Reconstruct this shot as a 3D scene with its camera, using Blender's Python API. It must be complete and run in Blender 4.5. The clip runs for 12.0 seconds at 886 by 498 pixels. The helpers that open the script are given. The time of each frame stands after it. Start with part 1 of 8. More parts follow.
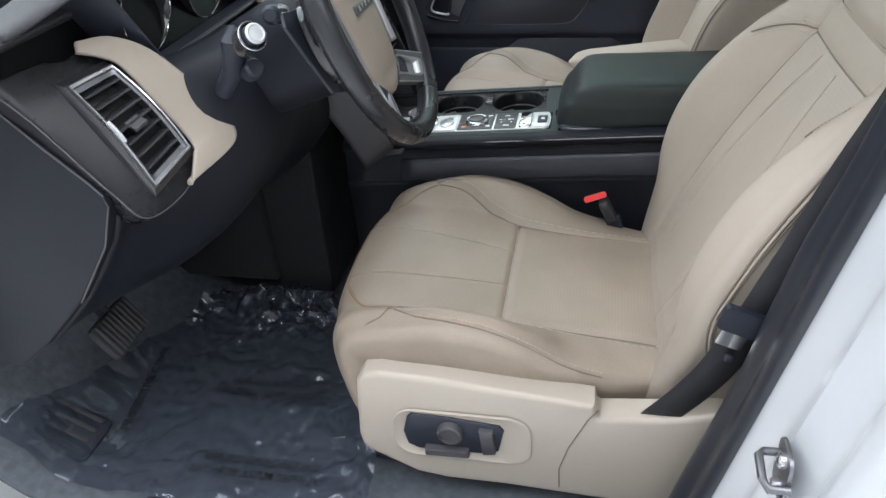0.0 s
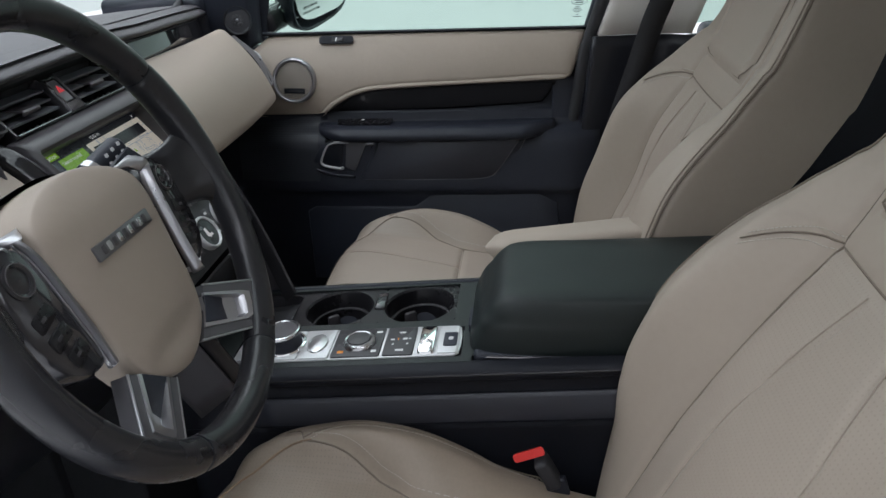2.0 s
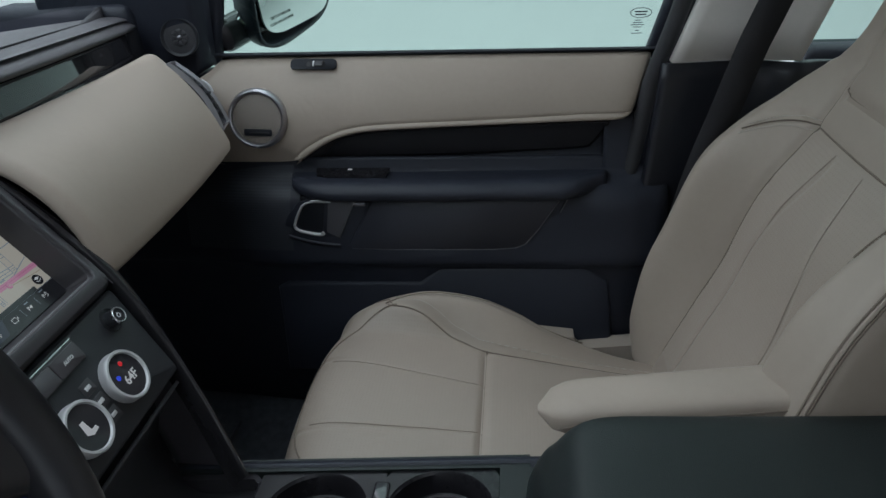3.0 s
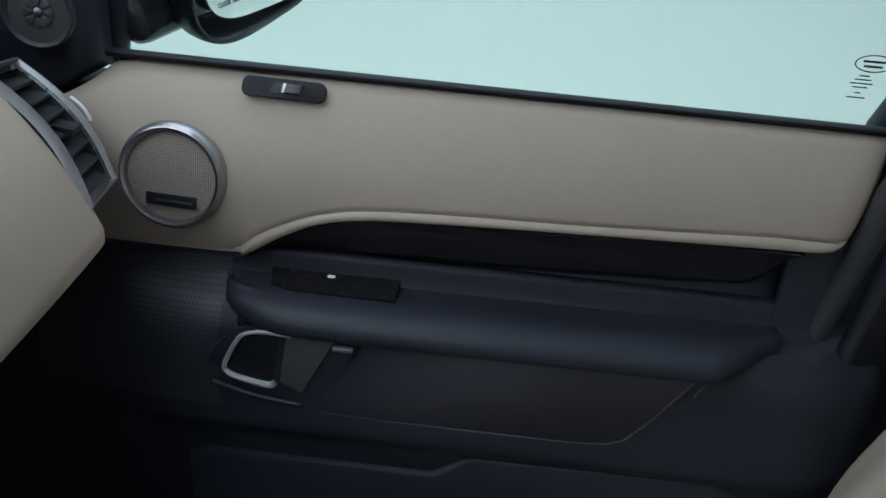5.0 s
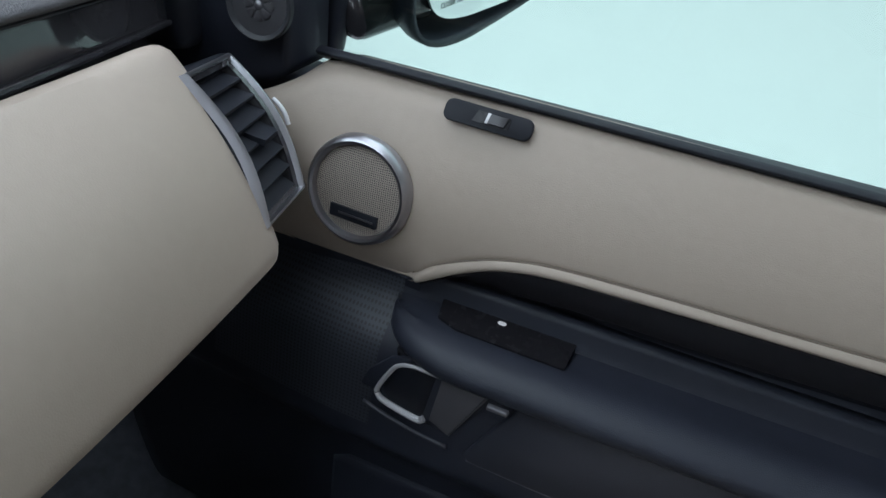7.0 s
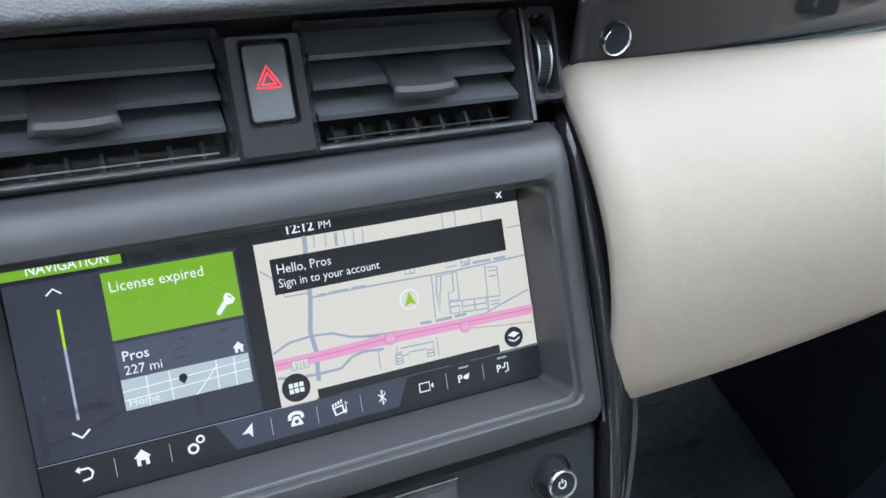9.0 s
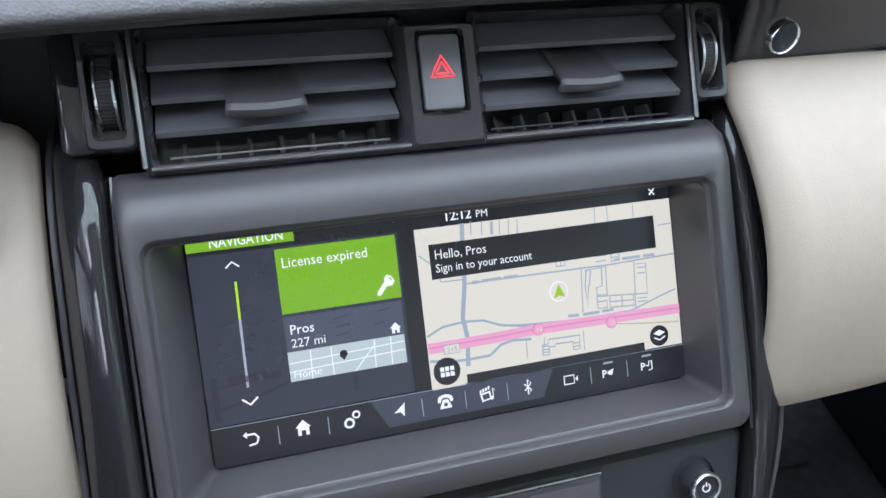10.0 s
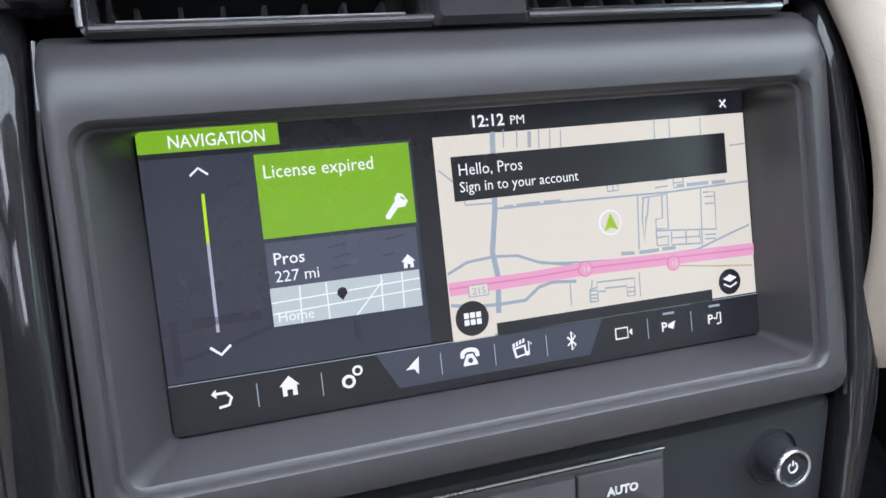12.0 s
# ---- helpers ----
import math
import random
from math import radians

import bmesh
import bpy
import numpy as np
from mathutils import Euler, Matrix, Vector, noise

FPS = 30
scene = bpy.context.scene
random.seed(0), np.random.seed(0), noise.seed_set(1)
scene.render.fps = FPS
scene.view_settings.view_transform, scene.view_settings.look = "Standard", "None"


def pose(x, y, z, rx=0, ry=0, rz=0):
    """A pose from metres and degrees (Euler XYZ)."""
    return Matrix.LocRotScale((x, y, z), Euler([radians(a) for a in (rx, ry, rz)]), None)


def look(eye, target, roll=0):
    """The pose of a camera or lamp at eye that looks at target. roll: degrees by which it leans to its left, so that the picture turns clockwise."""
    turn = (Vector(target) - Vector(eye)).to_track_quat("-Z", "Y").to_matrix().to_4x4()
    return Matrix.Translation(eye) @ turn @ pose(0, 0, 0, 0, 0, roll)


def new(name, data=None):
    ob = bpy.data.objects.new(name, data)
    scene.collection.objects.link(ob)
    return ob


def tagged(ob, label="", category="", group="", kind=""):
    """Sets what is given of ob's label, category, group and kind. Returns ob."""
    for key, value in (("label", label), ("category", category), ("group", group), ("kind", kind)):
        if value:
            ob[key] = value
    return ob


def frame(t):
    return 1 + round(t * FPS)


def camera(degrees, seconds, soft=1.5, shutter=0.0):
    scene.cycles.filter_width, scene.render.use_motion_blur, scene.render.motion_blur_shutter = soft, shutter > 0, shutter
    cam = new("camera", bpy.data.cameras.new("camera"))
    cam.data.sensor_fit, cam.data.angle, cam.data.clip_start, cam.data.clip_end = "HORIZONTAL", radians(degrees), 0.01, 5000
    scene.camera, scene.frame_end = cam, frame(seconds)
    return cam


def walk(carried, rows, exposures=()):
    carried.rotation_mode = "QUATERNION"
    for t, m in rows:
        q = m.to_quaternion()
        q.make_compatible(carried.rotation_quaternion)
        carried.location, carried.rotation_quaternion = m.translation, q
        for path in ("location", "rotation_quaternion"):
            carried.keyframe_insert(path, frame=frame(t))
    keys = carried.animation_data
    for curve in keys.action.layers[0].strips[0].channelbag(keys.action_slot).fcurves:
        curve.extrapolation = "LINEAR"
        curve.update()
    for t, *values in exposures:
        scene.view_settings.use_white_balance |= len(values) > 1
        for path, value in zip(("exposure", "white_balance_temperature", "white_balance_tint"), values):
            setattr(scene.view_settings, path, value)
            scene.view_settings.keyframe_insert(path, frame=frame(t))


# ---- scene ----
cam = camera(61.84, 12.0)
PATH = [
    (0.0, (-1.4425, 0.1416, 1.0738), (-0.6287, 0.3254, 0.5226), -3.95),
    (0.5, (-1.4877, 0.1130, 1.0916), (-0.6144, 0.2550, 0.6255), -3.55),
    (1.0, (-1.4175, 0.1268, 1.0763), (-0.5181, 0.2416, 0.6546), -2.85),
    (1.5, (-1.1767, 0.1319, 1.0505), (-0.2766, 0.2390, 0.6280), -2.75),
    (2.0, (-0.9409, 0.1269, 1.0380), (-0.0475, 0.2370, 0.6024), -2.89),
    (2.5, (-0.6773, 0.1836, 1.0288), (0.2110, 0.2987, 0.5841), -3.52),
    (2.7, (-0.5848, 0.2155, 1.0329), (0.3019, 0.3161, 0.5817), -2.77),
    (3.0, (-0.4740, 0.2175, 1.0240), (0.4117, 0.3140, 0.5700), -2.60),
    (3.2, (-0.4089, 0.2158, 1.0079), (0.4777, 0.3105, 0.5551), -2.36),
    (4.8, (0.0682, 0.3545, 0.9667), (0.9429, 0.3921, 0.4836), 5.00),
    (5.0, (0.1100, 0.3680, 0.9479), (0.9890, 0.4123, 0.4733), 4.78),
    (5.5, (0.2245, 0.4035, 0.9047), (1.1025, 0.4557, 0.4288), 4.78),
    (6.0, (0.2657, 0.3972, 0.9128), (1.1435, 0.4957, 0.4439), 4.09),
    (6.5, (0.2608, 0.3971, 0.9459), (1.1213, 0.5799, 0.4703), 3.87),
    (6.7, (0.2419, 0.3836, 0.9714), (1.0809, 0.5953, 0.4701), 5.00),
    (8.4, (0.0619, 0.4608, 1.0124), (0.4787, 1.0286, 0.3025), 9.15),
    (8.5, (0.0200, 0.4647, 0.9991), (0.4743, 1.0388, 0.3180), 10.04),
    (9.0, (-0.0607, 0.4603, 0.9977), (0.2985, 1.1045, 0.3225), 9.04),
    (9.5, (-0.0891, 0.4643, 0.9934), (0.1861, 1.1430, 0.3126), 6.44),
    (10.0, (-0.0998, 0.4659, 0.9921), (0.1616, 1.1487, 0.3098), 6.18),
    (10.5, (-0.0981, 0.4654, 0.9826), (0.1643, 1.1525, 0.3050), 6.14),
    (11.0, (-0.0995, 0.4695, 0.9576), (0.1664, 1.1572, 0.2821), 6.48),
    (11.5, (-0.0971, 0.4839, 0.9306), (0.1711, 1.1684, 0.2527), 6.93),
    (12.0, (-0.0984, 0.5003, 0.9115), (0.1789, 1.1801, 0.2325), 7.51),
]
EXPOSURES = [(0.0, -0.58, 6150, 11), (0.5, -1.44, 6550, 14), (1.0, -1.56, 6430, 14.5), (2.0, -1.29, 6180, 14), (3.2, -1.66, 5840, 9.5), (5.5, -1.30, 5770, 10.5), (6.7, -1.22, 5770, 11), (8.4, -0.28, 5620, 11.5), (9.5, 0.04, 5690, 12.0), (12.0, 0.02, 5920, 16)]
walk(cam, [(t, look(eye, target, roll)) for t, eye, target, roll in PATH], EXPOSURES)

# ---------------- world and light ----------------
world = bpy.data.worlds.new("booth_air")
world.use_nodes = True
scene.world = world
world.node_tree.nodes["Background"].inputs[0].default_value = (1, 1, 1, 1)
world.node_tree.nodes["Background"].inputs[1].default_value = 0.35


def area(name, x, y, z, sx, sy, watts, color, target):
    d = bpy.data.lights.new(name, "AREA")
    d.shape, d.size, d.size_y, d.energy, d.color = "RECTANGLE", sx, sy, watts, color
    o = new(name, d)
    o.matrix_world = look((x, y, z), target)
    return o


area("booth_ceiling_light", 0.35, 0.7, 3.05, 7.0, 8.0, 1150, (0.985, 0.99, 1.0), (0.35, 0.701, 0.0))


# ---------------- materials ----------------
def mat(name, color, rough=0.5, metal=0.0, var=0.08, big=6.0, grain=0.0, gscale=600.0, coat=0.0, spec=0.5, kind="noise", emit=None, power=0.0, crease=0.0):
    m = bpy.data.materials.new(name)
    m.use_nodes = True
    nt = m.node_tree
    b = nt.nodes["Principled BSDF"]
    b.inputs["Metallic"].default_value = metal
    b.inputs["Specular IOR Level"].default_value = spec
    b.inputs["Coat Weight"].default_value = coat
    b.inputs["Coat Roughness"].default_value = 0.04
    tc = nt.nodes.new("ShaderNodeTexCoord")
    n1 = nt.nodes.new("ShaderNodeTexNoise")
    n1.inputs["Scale"].default_value, n1.inputs["Detail"].default_value = big, 4
    n2 = nt.nodes.new("ShaderNodeTexNoise")
    n2.inputs["Scale"].default_value, n2.inputs["Detail"].default_value = big * 22, 3
    add = nt.nodes.new("ShaderNodeMath")
    add.operation = "MULTIPLY_ADD"
    add.inputs[1].default_value = 0.35
    nt.links.new(tc.outputs["Object"], n1.inputs["Vector"])
    nt.links.new(tc.outputs["Object"], n2.inputs["Vector"])
    nt.links.new(n2.outputs["Fac"], add.inputs[0])
    nt.links.new(n1.outputs["Fac"], add.inputs[2])
    ramp = nt.nodes.new("ShaderNodeMix")
    ramp.data_type = "RGBA"
    ramp.inputs[6].default_value = (*[c * (1 - var) for c in color], 1)
    ramp.inputs[7].default_value = (*[min(1, c * (1 + var)) for c in color], 1)
    mp = nt.nodes.new("ShaderNodeMapRange")
    mp.inputs[1].default_value, mp.inputs[2].default_value = 0.4, 0.95
    nt.links.new(add.outputs[0], mp.inputs[0])
    nt.links.new(mp.outputs[0], ramp.inputs[0])
    nt.links.new(ramp.outputs[2], b.inputs["Base Color"])
    mr = nt.nodes.new("ShaderNodeMapRange")
    mr.inputs[1].default_value, mr.inputs[2].default_value = 0.4, 0.95
    mr.inputs[3].default_value, mr.inputs[4].default_value = rough * 0.88, min(1, rough * 1.12)
    nt.links.new(add.outputs[0], mr.inputs[0])
    nt.links.new(mr.outputs[0], b.inputs["Roughness"])
    if grain:
        if kind == "cell":
            g = nt.nodes.new("ShaderNodeTexVoronoi")
            g.inputs["Scale"].default_value = gscale
            out = g.outputs["Distance"]
        else:
            g = nt.nodes.new("ShaderNodeTexNoise")
            g.inputs["Scale"].default_value, g.inputs["Detail"].default_value = gscale, 3
            out = g.outputs["Fac"]
        nt.links.new(tc.outputs["Object"], g.inputs["Vector"])
        bp = nt.nodes.new("ShaderNodeBump")
        bp.inputs["Strength"].default_value, bp.inputs["Distance"].default_value = grain, 0.0006
        nt.links.new(out, bp.inputs["Height"])
        nt.links.new(bp.outputs[0], b.inputs["Normal"])
        if crease:
            # soft wrinkles and dents at hand size
            wn = nt.nodes.new("ShaderNodeTexNoise")
            wn.inputs["Scale"].default_value, wn.inputs["Detail"].default_value = 16.0, 4
            wn.inputs["Distortion"].default_value = 0.8
            nt.links.new(tc.outputs["Object"], wn.inputs["Vector"])
            wb = nt.nodes.new("ShaderNodeBump")
            wb.inputs["Strength"].default_value, wb.inputs["Distance"].default_value = crease, 0.006
            nt.links.new(wn.outputs["Fac"], wb.inputs["Height"])
            nt.links.new(wb.outputs[0], bp.inputs["Normal"])
    if emit:
        b.inputs["Emission Color"].default_value = (*emit, 1)
        b.inputs["Emission Strength"].default_value = power
    return m


def dotted(m, pitch, radius, axes, dark):
    """Rows of small punched holes on an existing leather or grille material."""
    nt = m.node_tree
    b = nt.nodes["Principled BSDF"]
    src = b.inputs["Base Color"].links[0].from_socket
    tc = nt.nodes.new("ShaderNodeTexCoord")
    sep = nt.nodes.new("ShaderNodeSeparateXYZ")
    nt.links.new(tc.outputs["Object"], sep.inputs[0])
    sq = []
    for a in axes:
        f = nt.nodes.new("ShaderNodeMath")
        f.operation = "PINGPONG"
        f.inputs[1].default_value = pitch / 2
        nt.links.new(sep.outputs[a], f.inputs[0])
        p = nt.nodes.new("ShaderNodeMath")
        p.operation = "POWER"
        p.inputs[1].default_value = 2
        nt.links.new(f.outputs[0], p.inputs[0])
        sq.append(p)
    s = nt.nodes.new("ShaderNodeMath")
    nt.links.new(sq[0].outputs[0], s.inputs[0])
    nt.links.new(sq[1].outputs[0], s.inputs[1])
    lt = nt.nodes.new("ShaderNodeMath")
    lt.operation = "LESS_THAN"
    lt.inputs[1].default_value = radius ** 2
    nt.links.new(s.outputs[0], lt.inputs[0])
    mx = nt.nodes.new("ShaderNodeMix")
    mx.data_type = "RGBA"
    nt.links.new(lt.outputs[0], mx.inputs[0])
    nt.links.new(src, mx.inputs[6])
    mx.inputs[7].default_value = (*dark, 1)
    nt.links.new(mx.outputs[2], b.inputs["Base Color"])
    return m


def glass(name, tint, gloss=1.0, see=None):
    m = bpy.data.materials.new(name)
    m.use_nodes = True
    nt = m.node_tree
    nt.nodes.remove(nt.nodes["Principled BSDF"])
    tr = nt.nodes.new("ShaderNodeBsdfTransparent")
    tr.inputs[0].default_value = (*tint, 1)
    gl = nt.nodes.new("ShaderNodeBsdfGlossy")
    gl.inputs["Roughness"].default_value = 0.02 if not see else 0.05
    fr = nt.nodes.new("ShaderNodeFresnel")
    fr.inputs[0].default_value = 1.45
    sc = nt.nodes.new("ShaderNodeMath")
    sc.operation = "MULTIPLY"
    sc.inputs[1].default_value = gloss
    nt.links.new(fr.outputs[0], sc.inputs[0])
    mix = nt.nodes.new("ShaderNodeMixShader")
    nt.links.new(sc.outputs[0], mix.inputs[0])
    nt.links.new(tr.outputs[0], mix.inputs[1])
    nt.links.new(gl.outputs[0], mix.inputs[2])
    out = mix
    if see:
        # a milky share for thin crumpled film
        df = nt.nodes.new("ShaderNodeBsdfDiffuse")
        df.inputs[0].default_value = (*see, 1)
        out = nt.nodes.new("ShaderNodeMixShader")
        out.inputs[0].default_value = 0.3
        nt.links.new(mix.outputs[0], out.inputs[1])
        nt.links.new(df.outputs[0], out.inputs[2])
    nt.links.new(out.outputs[0], nt.nodes["Material Output"].inputs[0])
    return m


def lit(name, color, power):
    """A lit part of a display or a telltale."""
    return mat(name, (0.01, 0.01, 0.01), 0.25, var=0.0, emit=color, power=power)


CREAM = (0.335, 0.287, 0.238)
M_leather = mat("cream_leather", CREAM, 0.52, var=0.06, big=5, grain=0.16, gscale=900, kind="cell", crease=0.16, spec=0.35)
M_perf_seat = dotted(mat("perforated_leather_seat", CREAM, 0.45, var=0.06, big=5, grain=0.3, gscale=900, kind="cell", crease=0.22), 0.0054, 0.0009, (0, 1), (0.30, 0.256, 0.212))
M_perf_back = dotted(mat("perforated_leather_back", CREAM, 0.45, var=0.06, big=5, grain=0.3, gscale=900, kind="cell", crease=0.22), 0.0054, 0.0009, (0, 2), (0.30, 0.256, 0.212))
# browned by wear, and darkened further for the shading on the driver's cushion
WORN_SHADED = tuple(c * k for c, k in zip(CREAM, (0.85, 0.815, 0.775)))
M_sat_on = mat("worn_shaded_leather", WORN_SHADED, 0.46, var=0.13, big=9, grain=0.16, gscale=900, kind="cell", crease=0.24, spec=0.4)
M_perf_sat_on = dotted(mat("worn_shaded_perforated_leather", WORN_SHADED, 0.44, var=0.13, big=9, grain=0.3, gscale=900, kind="cell", crease=0.28), 0.0054, 0.0009, (0, 1), (0.24, 0.195, 0.155))
M_seam = mat("leather_seam", (0.165, 0.135, 0.106), 0.7, var=0.1)
M_flute = mat("flute_seam", (0.33, 0.285, 0.235), 0.6, var=0.1)
M_thread = mat("pale_thread", (0.40, 0.365, 0.31), 0.7, var=0.1)
M_worn = mat("worn_leather_edge", (0.24, 0.165, 0.105), 0.6, var=0.3, big=40)
M_creamplastic = mat("cream_plastic", (0.40, 0.352, 0.295), 0.36, var=0.04, grain=0.12, gscale=1500)
M_dark = mat("dark_soft_plastic", (0.0192, 0.0228, 0.0335), 0.48, var=0.15, grain=0.3, gscale=1100, kind="cell", spec=0.34)
M_pad = mat("grained_dash_pad", (0.066, 0.065, 0.071), 0.5, var=0.12, grain=0.5, gscale=700, kind="cell")
M_hood = mat("grained_hood", (0.030, 0.030, 0.035), 0.5, var=0.12, grain=0.5, gscale=700, kind="cell")
M_lid = mat("dark_green_grey_leather", (0.0095, 0.0145, 0.0145), 0.45, var=0.1, grain=0.35, gscale=800, kind="cell", spec=0.38)
M_black = mat("black_leather", (0.0165, 0.0170, 0.0200), 0.28, var=0.02, big=1.0)
M_gloss = mat("piano_black", (0.032, 0.032, 0.036), 0.05, var=0.05, coat=0.25)
M_rail = mat("piano_black_rail", (0.016, 0.016, 0.018), 0.06, var=0.05)
# greyed metal that puts the gloss black rim's highlight into its colour
M_rimglint = mat("rim_highlight_metal", (0.30, 0.30, 0.32), 0.14, metal=0.8, var=0.05)
M_dialface = mat("instrument_glass", (0.006, 0.006, 0.008), 0.22, var=0.05, spec=0.22)
M_fascia = mat("dark_grey_fascia", (0.022, 0.024, 0.028), 0.45, var=0.08, grain=0.08, gscale=1800, spec=0.35)
M_satin = mat("satin_grey_plastic", (0.058, 0.055, 0.061), 0.40, var=0.08, grain=0.08, gscale=1800)
M_bezel = mat("grey_screen_surround", (0.047, 0.0460, 0.0500), 0.37, var=0.08, grain=0.08, gscale=1800)
M_slat = mat("vent_slat_plastic", (0.036, 0.036, 0.040), 0.42, var=0.1)
M_ventslat = mat("grey_vent_blade", (0.112, 0.118, 0.132), 0.32, var=0.1)
M_silver = mat("satin_silver", (0.62, 0.62, 0.64), 0.28, metal=1.0, var=0.05, big=20)
M_brush = mat("light_silver_panel", (0.60, 0.61, 0.62), 0.48, metal=0.6, var=0.05, big=20)
M_brushed_dark = mat("brushed_grey_metal", (0.20, 0.20, 0.215), 0.36, metal=0.9, var=0.06, big=30)
M_chrome = mat("chrome", (0.85, 0.85, 0.87), 0.08, metal=1.0, var=0.02)
M_carpet = mat("dark_carpet", (0.070, 0.080, 0.094), 0.95, var=0.35, big=60, grain=1.0, gscale=700)
M_moulded = mat("moulded_dark_plastic", (0.016, 0.018, 0.024), 0.34, var=0.12)
M_handle = mat("grey_handle_metal", (0.10, 0.10, 0.11), 0.42, metal=0.3, var=0.08)
M_ring = mat("satin_ring_metal", (0.42, 0.42, 0.45), 0.30, metal=1.0, var=0.05)
M_pocket = mat("black_pocket_leather", (0.028, 0.031, 0.042), 0.42, var=0.12, grain=0.3, gscale=1000, kind="cell")
M_hazkey = mat("grey_switch_key", (0.16, 0.163, 0.175), 0.4, var=0.05)
M_endcap = mat("dull_black_plastic", (0.009, 0.011, 0.016), 0.55, var=0.15, spec=0.25)
M_cup = mat("dark_cup_plastic", (0.012, 0.012, 0.014), 0.28, var=0.05, spec=0.25)
M_spoke = mat("polished_spoke", (0.46, 0.46, 0.48), 0.30, metal=0.9, var=0.0)
M_spokeframe = mat("satin_grey_spoke", (0.10, 0.10, 0.108), 0.36, metal=0.4, var=0.05)
M_knee = mat("soft_black_knee_plastic", (0.0100, 0.0115, 0.0165), 0.5, var=0.15, grain=0.3, gscale=1100, kind="cell", spec=0.2)
M_kick = mat("dark_tunnel_carpet", (0.0095, 0.0108, 0.0140), 0.95, var=0.3, big=60, grain=0.8, gscale=700)
M_rubber = mat("black_rubber", (0.026, 0.027, 0.031), 0.7, var=0.1)
M_white = mat("white_car_paint", (0.44, 0.455, 0.475), 0.22, var=0.02, coat=0.4)
M_belt = mat("seat_belt_webbing", (0.011, 0.011, 0.014), 0.75, var=0.15, grain=0.5, gscale=1500)
M_red = mat("red_plastic", (0.70, 0.035, 0.03), 0.4, var=0.08)
M_grille = dotted(mat("speaker_grille", (0.30, 0.265, 0.228), 0.5, var=0.05), 0.0020, 0.00062, (1, 2), (0.03, 0.028, 0.025))
M_doorgrille = dotted(mat("woven_door_texture", (0.033, 0.038, 0.049), 0.5, var=0.1), 0.0042, 0.0012, (1, 2), (0.012, 0.013, 0.017))
M_headliner = mat("pale_headliner", (0.76, 0.73, 0.68), 0.9, var=0.05, grain=0.4, gscale=800)
M_pillar = mat("pale_pillar_trim", (0.74, 0.72, 0.68), 0.75, var=0.05, grain=0.3, gscale=900)
M_booth = mat("white_booth_paint", (0.84, 0.85, 0.84), 0.7, var=0.02)
M_boothfloor = mat("pale_booth_floor", (0.78, 0.79, 0.79), 0.5, var=0.06)
M_tint = glass("tinted_window_glass", (0.42, 0.540, 0.487), 0.6)
M_clear = glass("windshield_glass", (0.67, 0.73, 0.715), 0.5)
M_film = glass("clear_plastic_film", (0.74, 0.76, 0.80), 2.4, (0.07, 0.085, 0.115))
M_film_lines = mat("film_print", (0.012, 0.013, 0.016), 0.5)
M_mirror = mat("mirror_glass", (0.86, 0.88, 0.87), 0.02, metal=1.0, var=0.0)
M_etch = mat("etched_grey_lettering", (0.13, 0.145, 0.14), 0.6, var=0.0)
M_icon = mat("pale_icon", (0.65, 0.66, 0.67), 0.5, var=0.0)
M_iconglow = lit("lit_white_icon", (1, 1, 0.97), 0.9)
M_hazard = lit("lit_red_triangle", (1.0, 0.06, 0.08), 1.4)
M_amber = lit("lit_amber", (1.0, 0.35, 0.02), 1.2)
M_bluelit = lit("lit_blue", (0.05, 0.1, 1.0), 1.5)
M_redlit = lit("lit_red", (1.0, 0.02, 0.03), 1.3)


# ---------------- mesh helpers ----------------
def thing(name, base, label, category, group="", kind=""):
    e = new(name)
    e.empty_display_size = 0.05
    e.location = base
    return tagged(e, label, category, group, kind)


def base_of(ob):
    while ob.parent:
        ob = ob.parent
    return Vector(ob.location)


def hang(ob, parent, label=""):
    if parent is not None:
        ob.parent = parent
        if parent.parent is None:
            ob.matrix_parent_inverse = Matrix.Translation(-Vector(parent.location))
    return tagged(ob, label)


def raw(name, verts, faces, material, parent=None, label="", smooth=True, thick=0.0, offset=-1.0, rim=True):
    me = bpy.data.meshes.new(name)
    me.from_pydata([tuple(v) for v in verts], [], faces)
    me.materials.append(material)
    if smooth:
        me.polygons.foreach_set("use_smooth", [True] * len(me.polygons))
        me.set_sharp_from_angle(angle=radians(40))
    ob = new(name, me)
    if thick:
        s = ob.modifiers.new("thickness", "SOLIDIFY")
        s.thickness, s.offset, s.use_rim = thick, offset, rim
    return hang(ob, parent, label)


def part(name, bm, material, parent=None, label="", smooth=True):
    me = bpy.data.meshes.new(name)
    bmesh.ops.recalc_face_normals(bm, faces=bm.faces)
    bm.to_mesh(me)
    bm.free()
    me.materials.append(material)
    if smooth:
        me.polygons.foreach_set("use_smooth", [True] * len(me.polygons))
        me.set_sharp_from_angle(angle=radians(38))
    return hang(new(name, me), parent, label)


def sheet(name, fn, nu, nv, material, parent=None, label="", thick=0.0, offset=-1.0, loop=False):
    """A surface fn(a, b), a and b from 0 to 1."""
    vs = [fn(i / nu, j / nv) for j in range(nv + 1) for i in range(nu + (0 if loop else 1))]
    w = nu if loop else nu + 1
    fs = [(j * w + i, j * w + (i + 1) % w, (j + 1) * w + (i + 1) % w, (j + 1) * w + i) for j in range(nv) for i in range(nu)]
    return raw(name, vs, fs, material, parent, label, thick=thick, offset=offset)


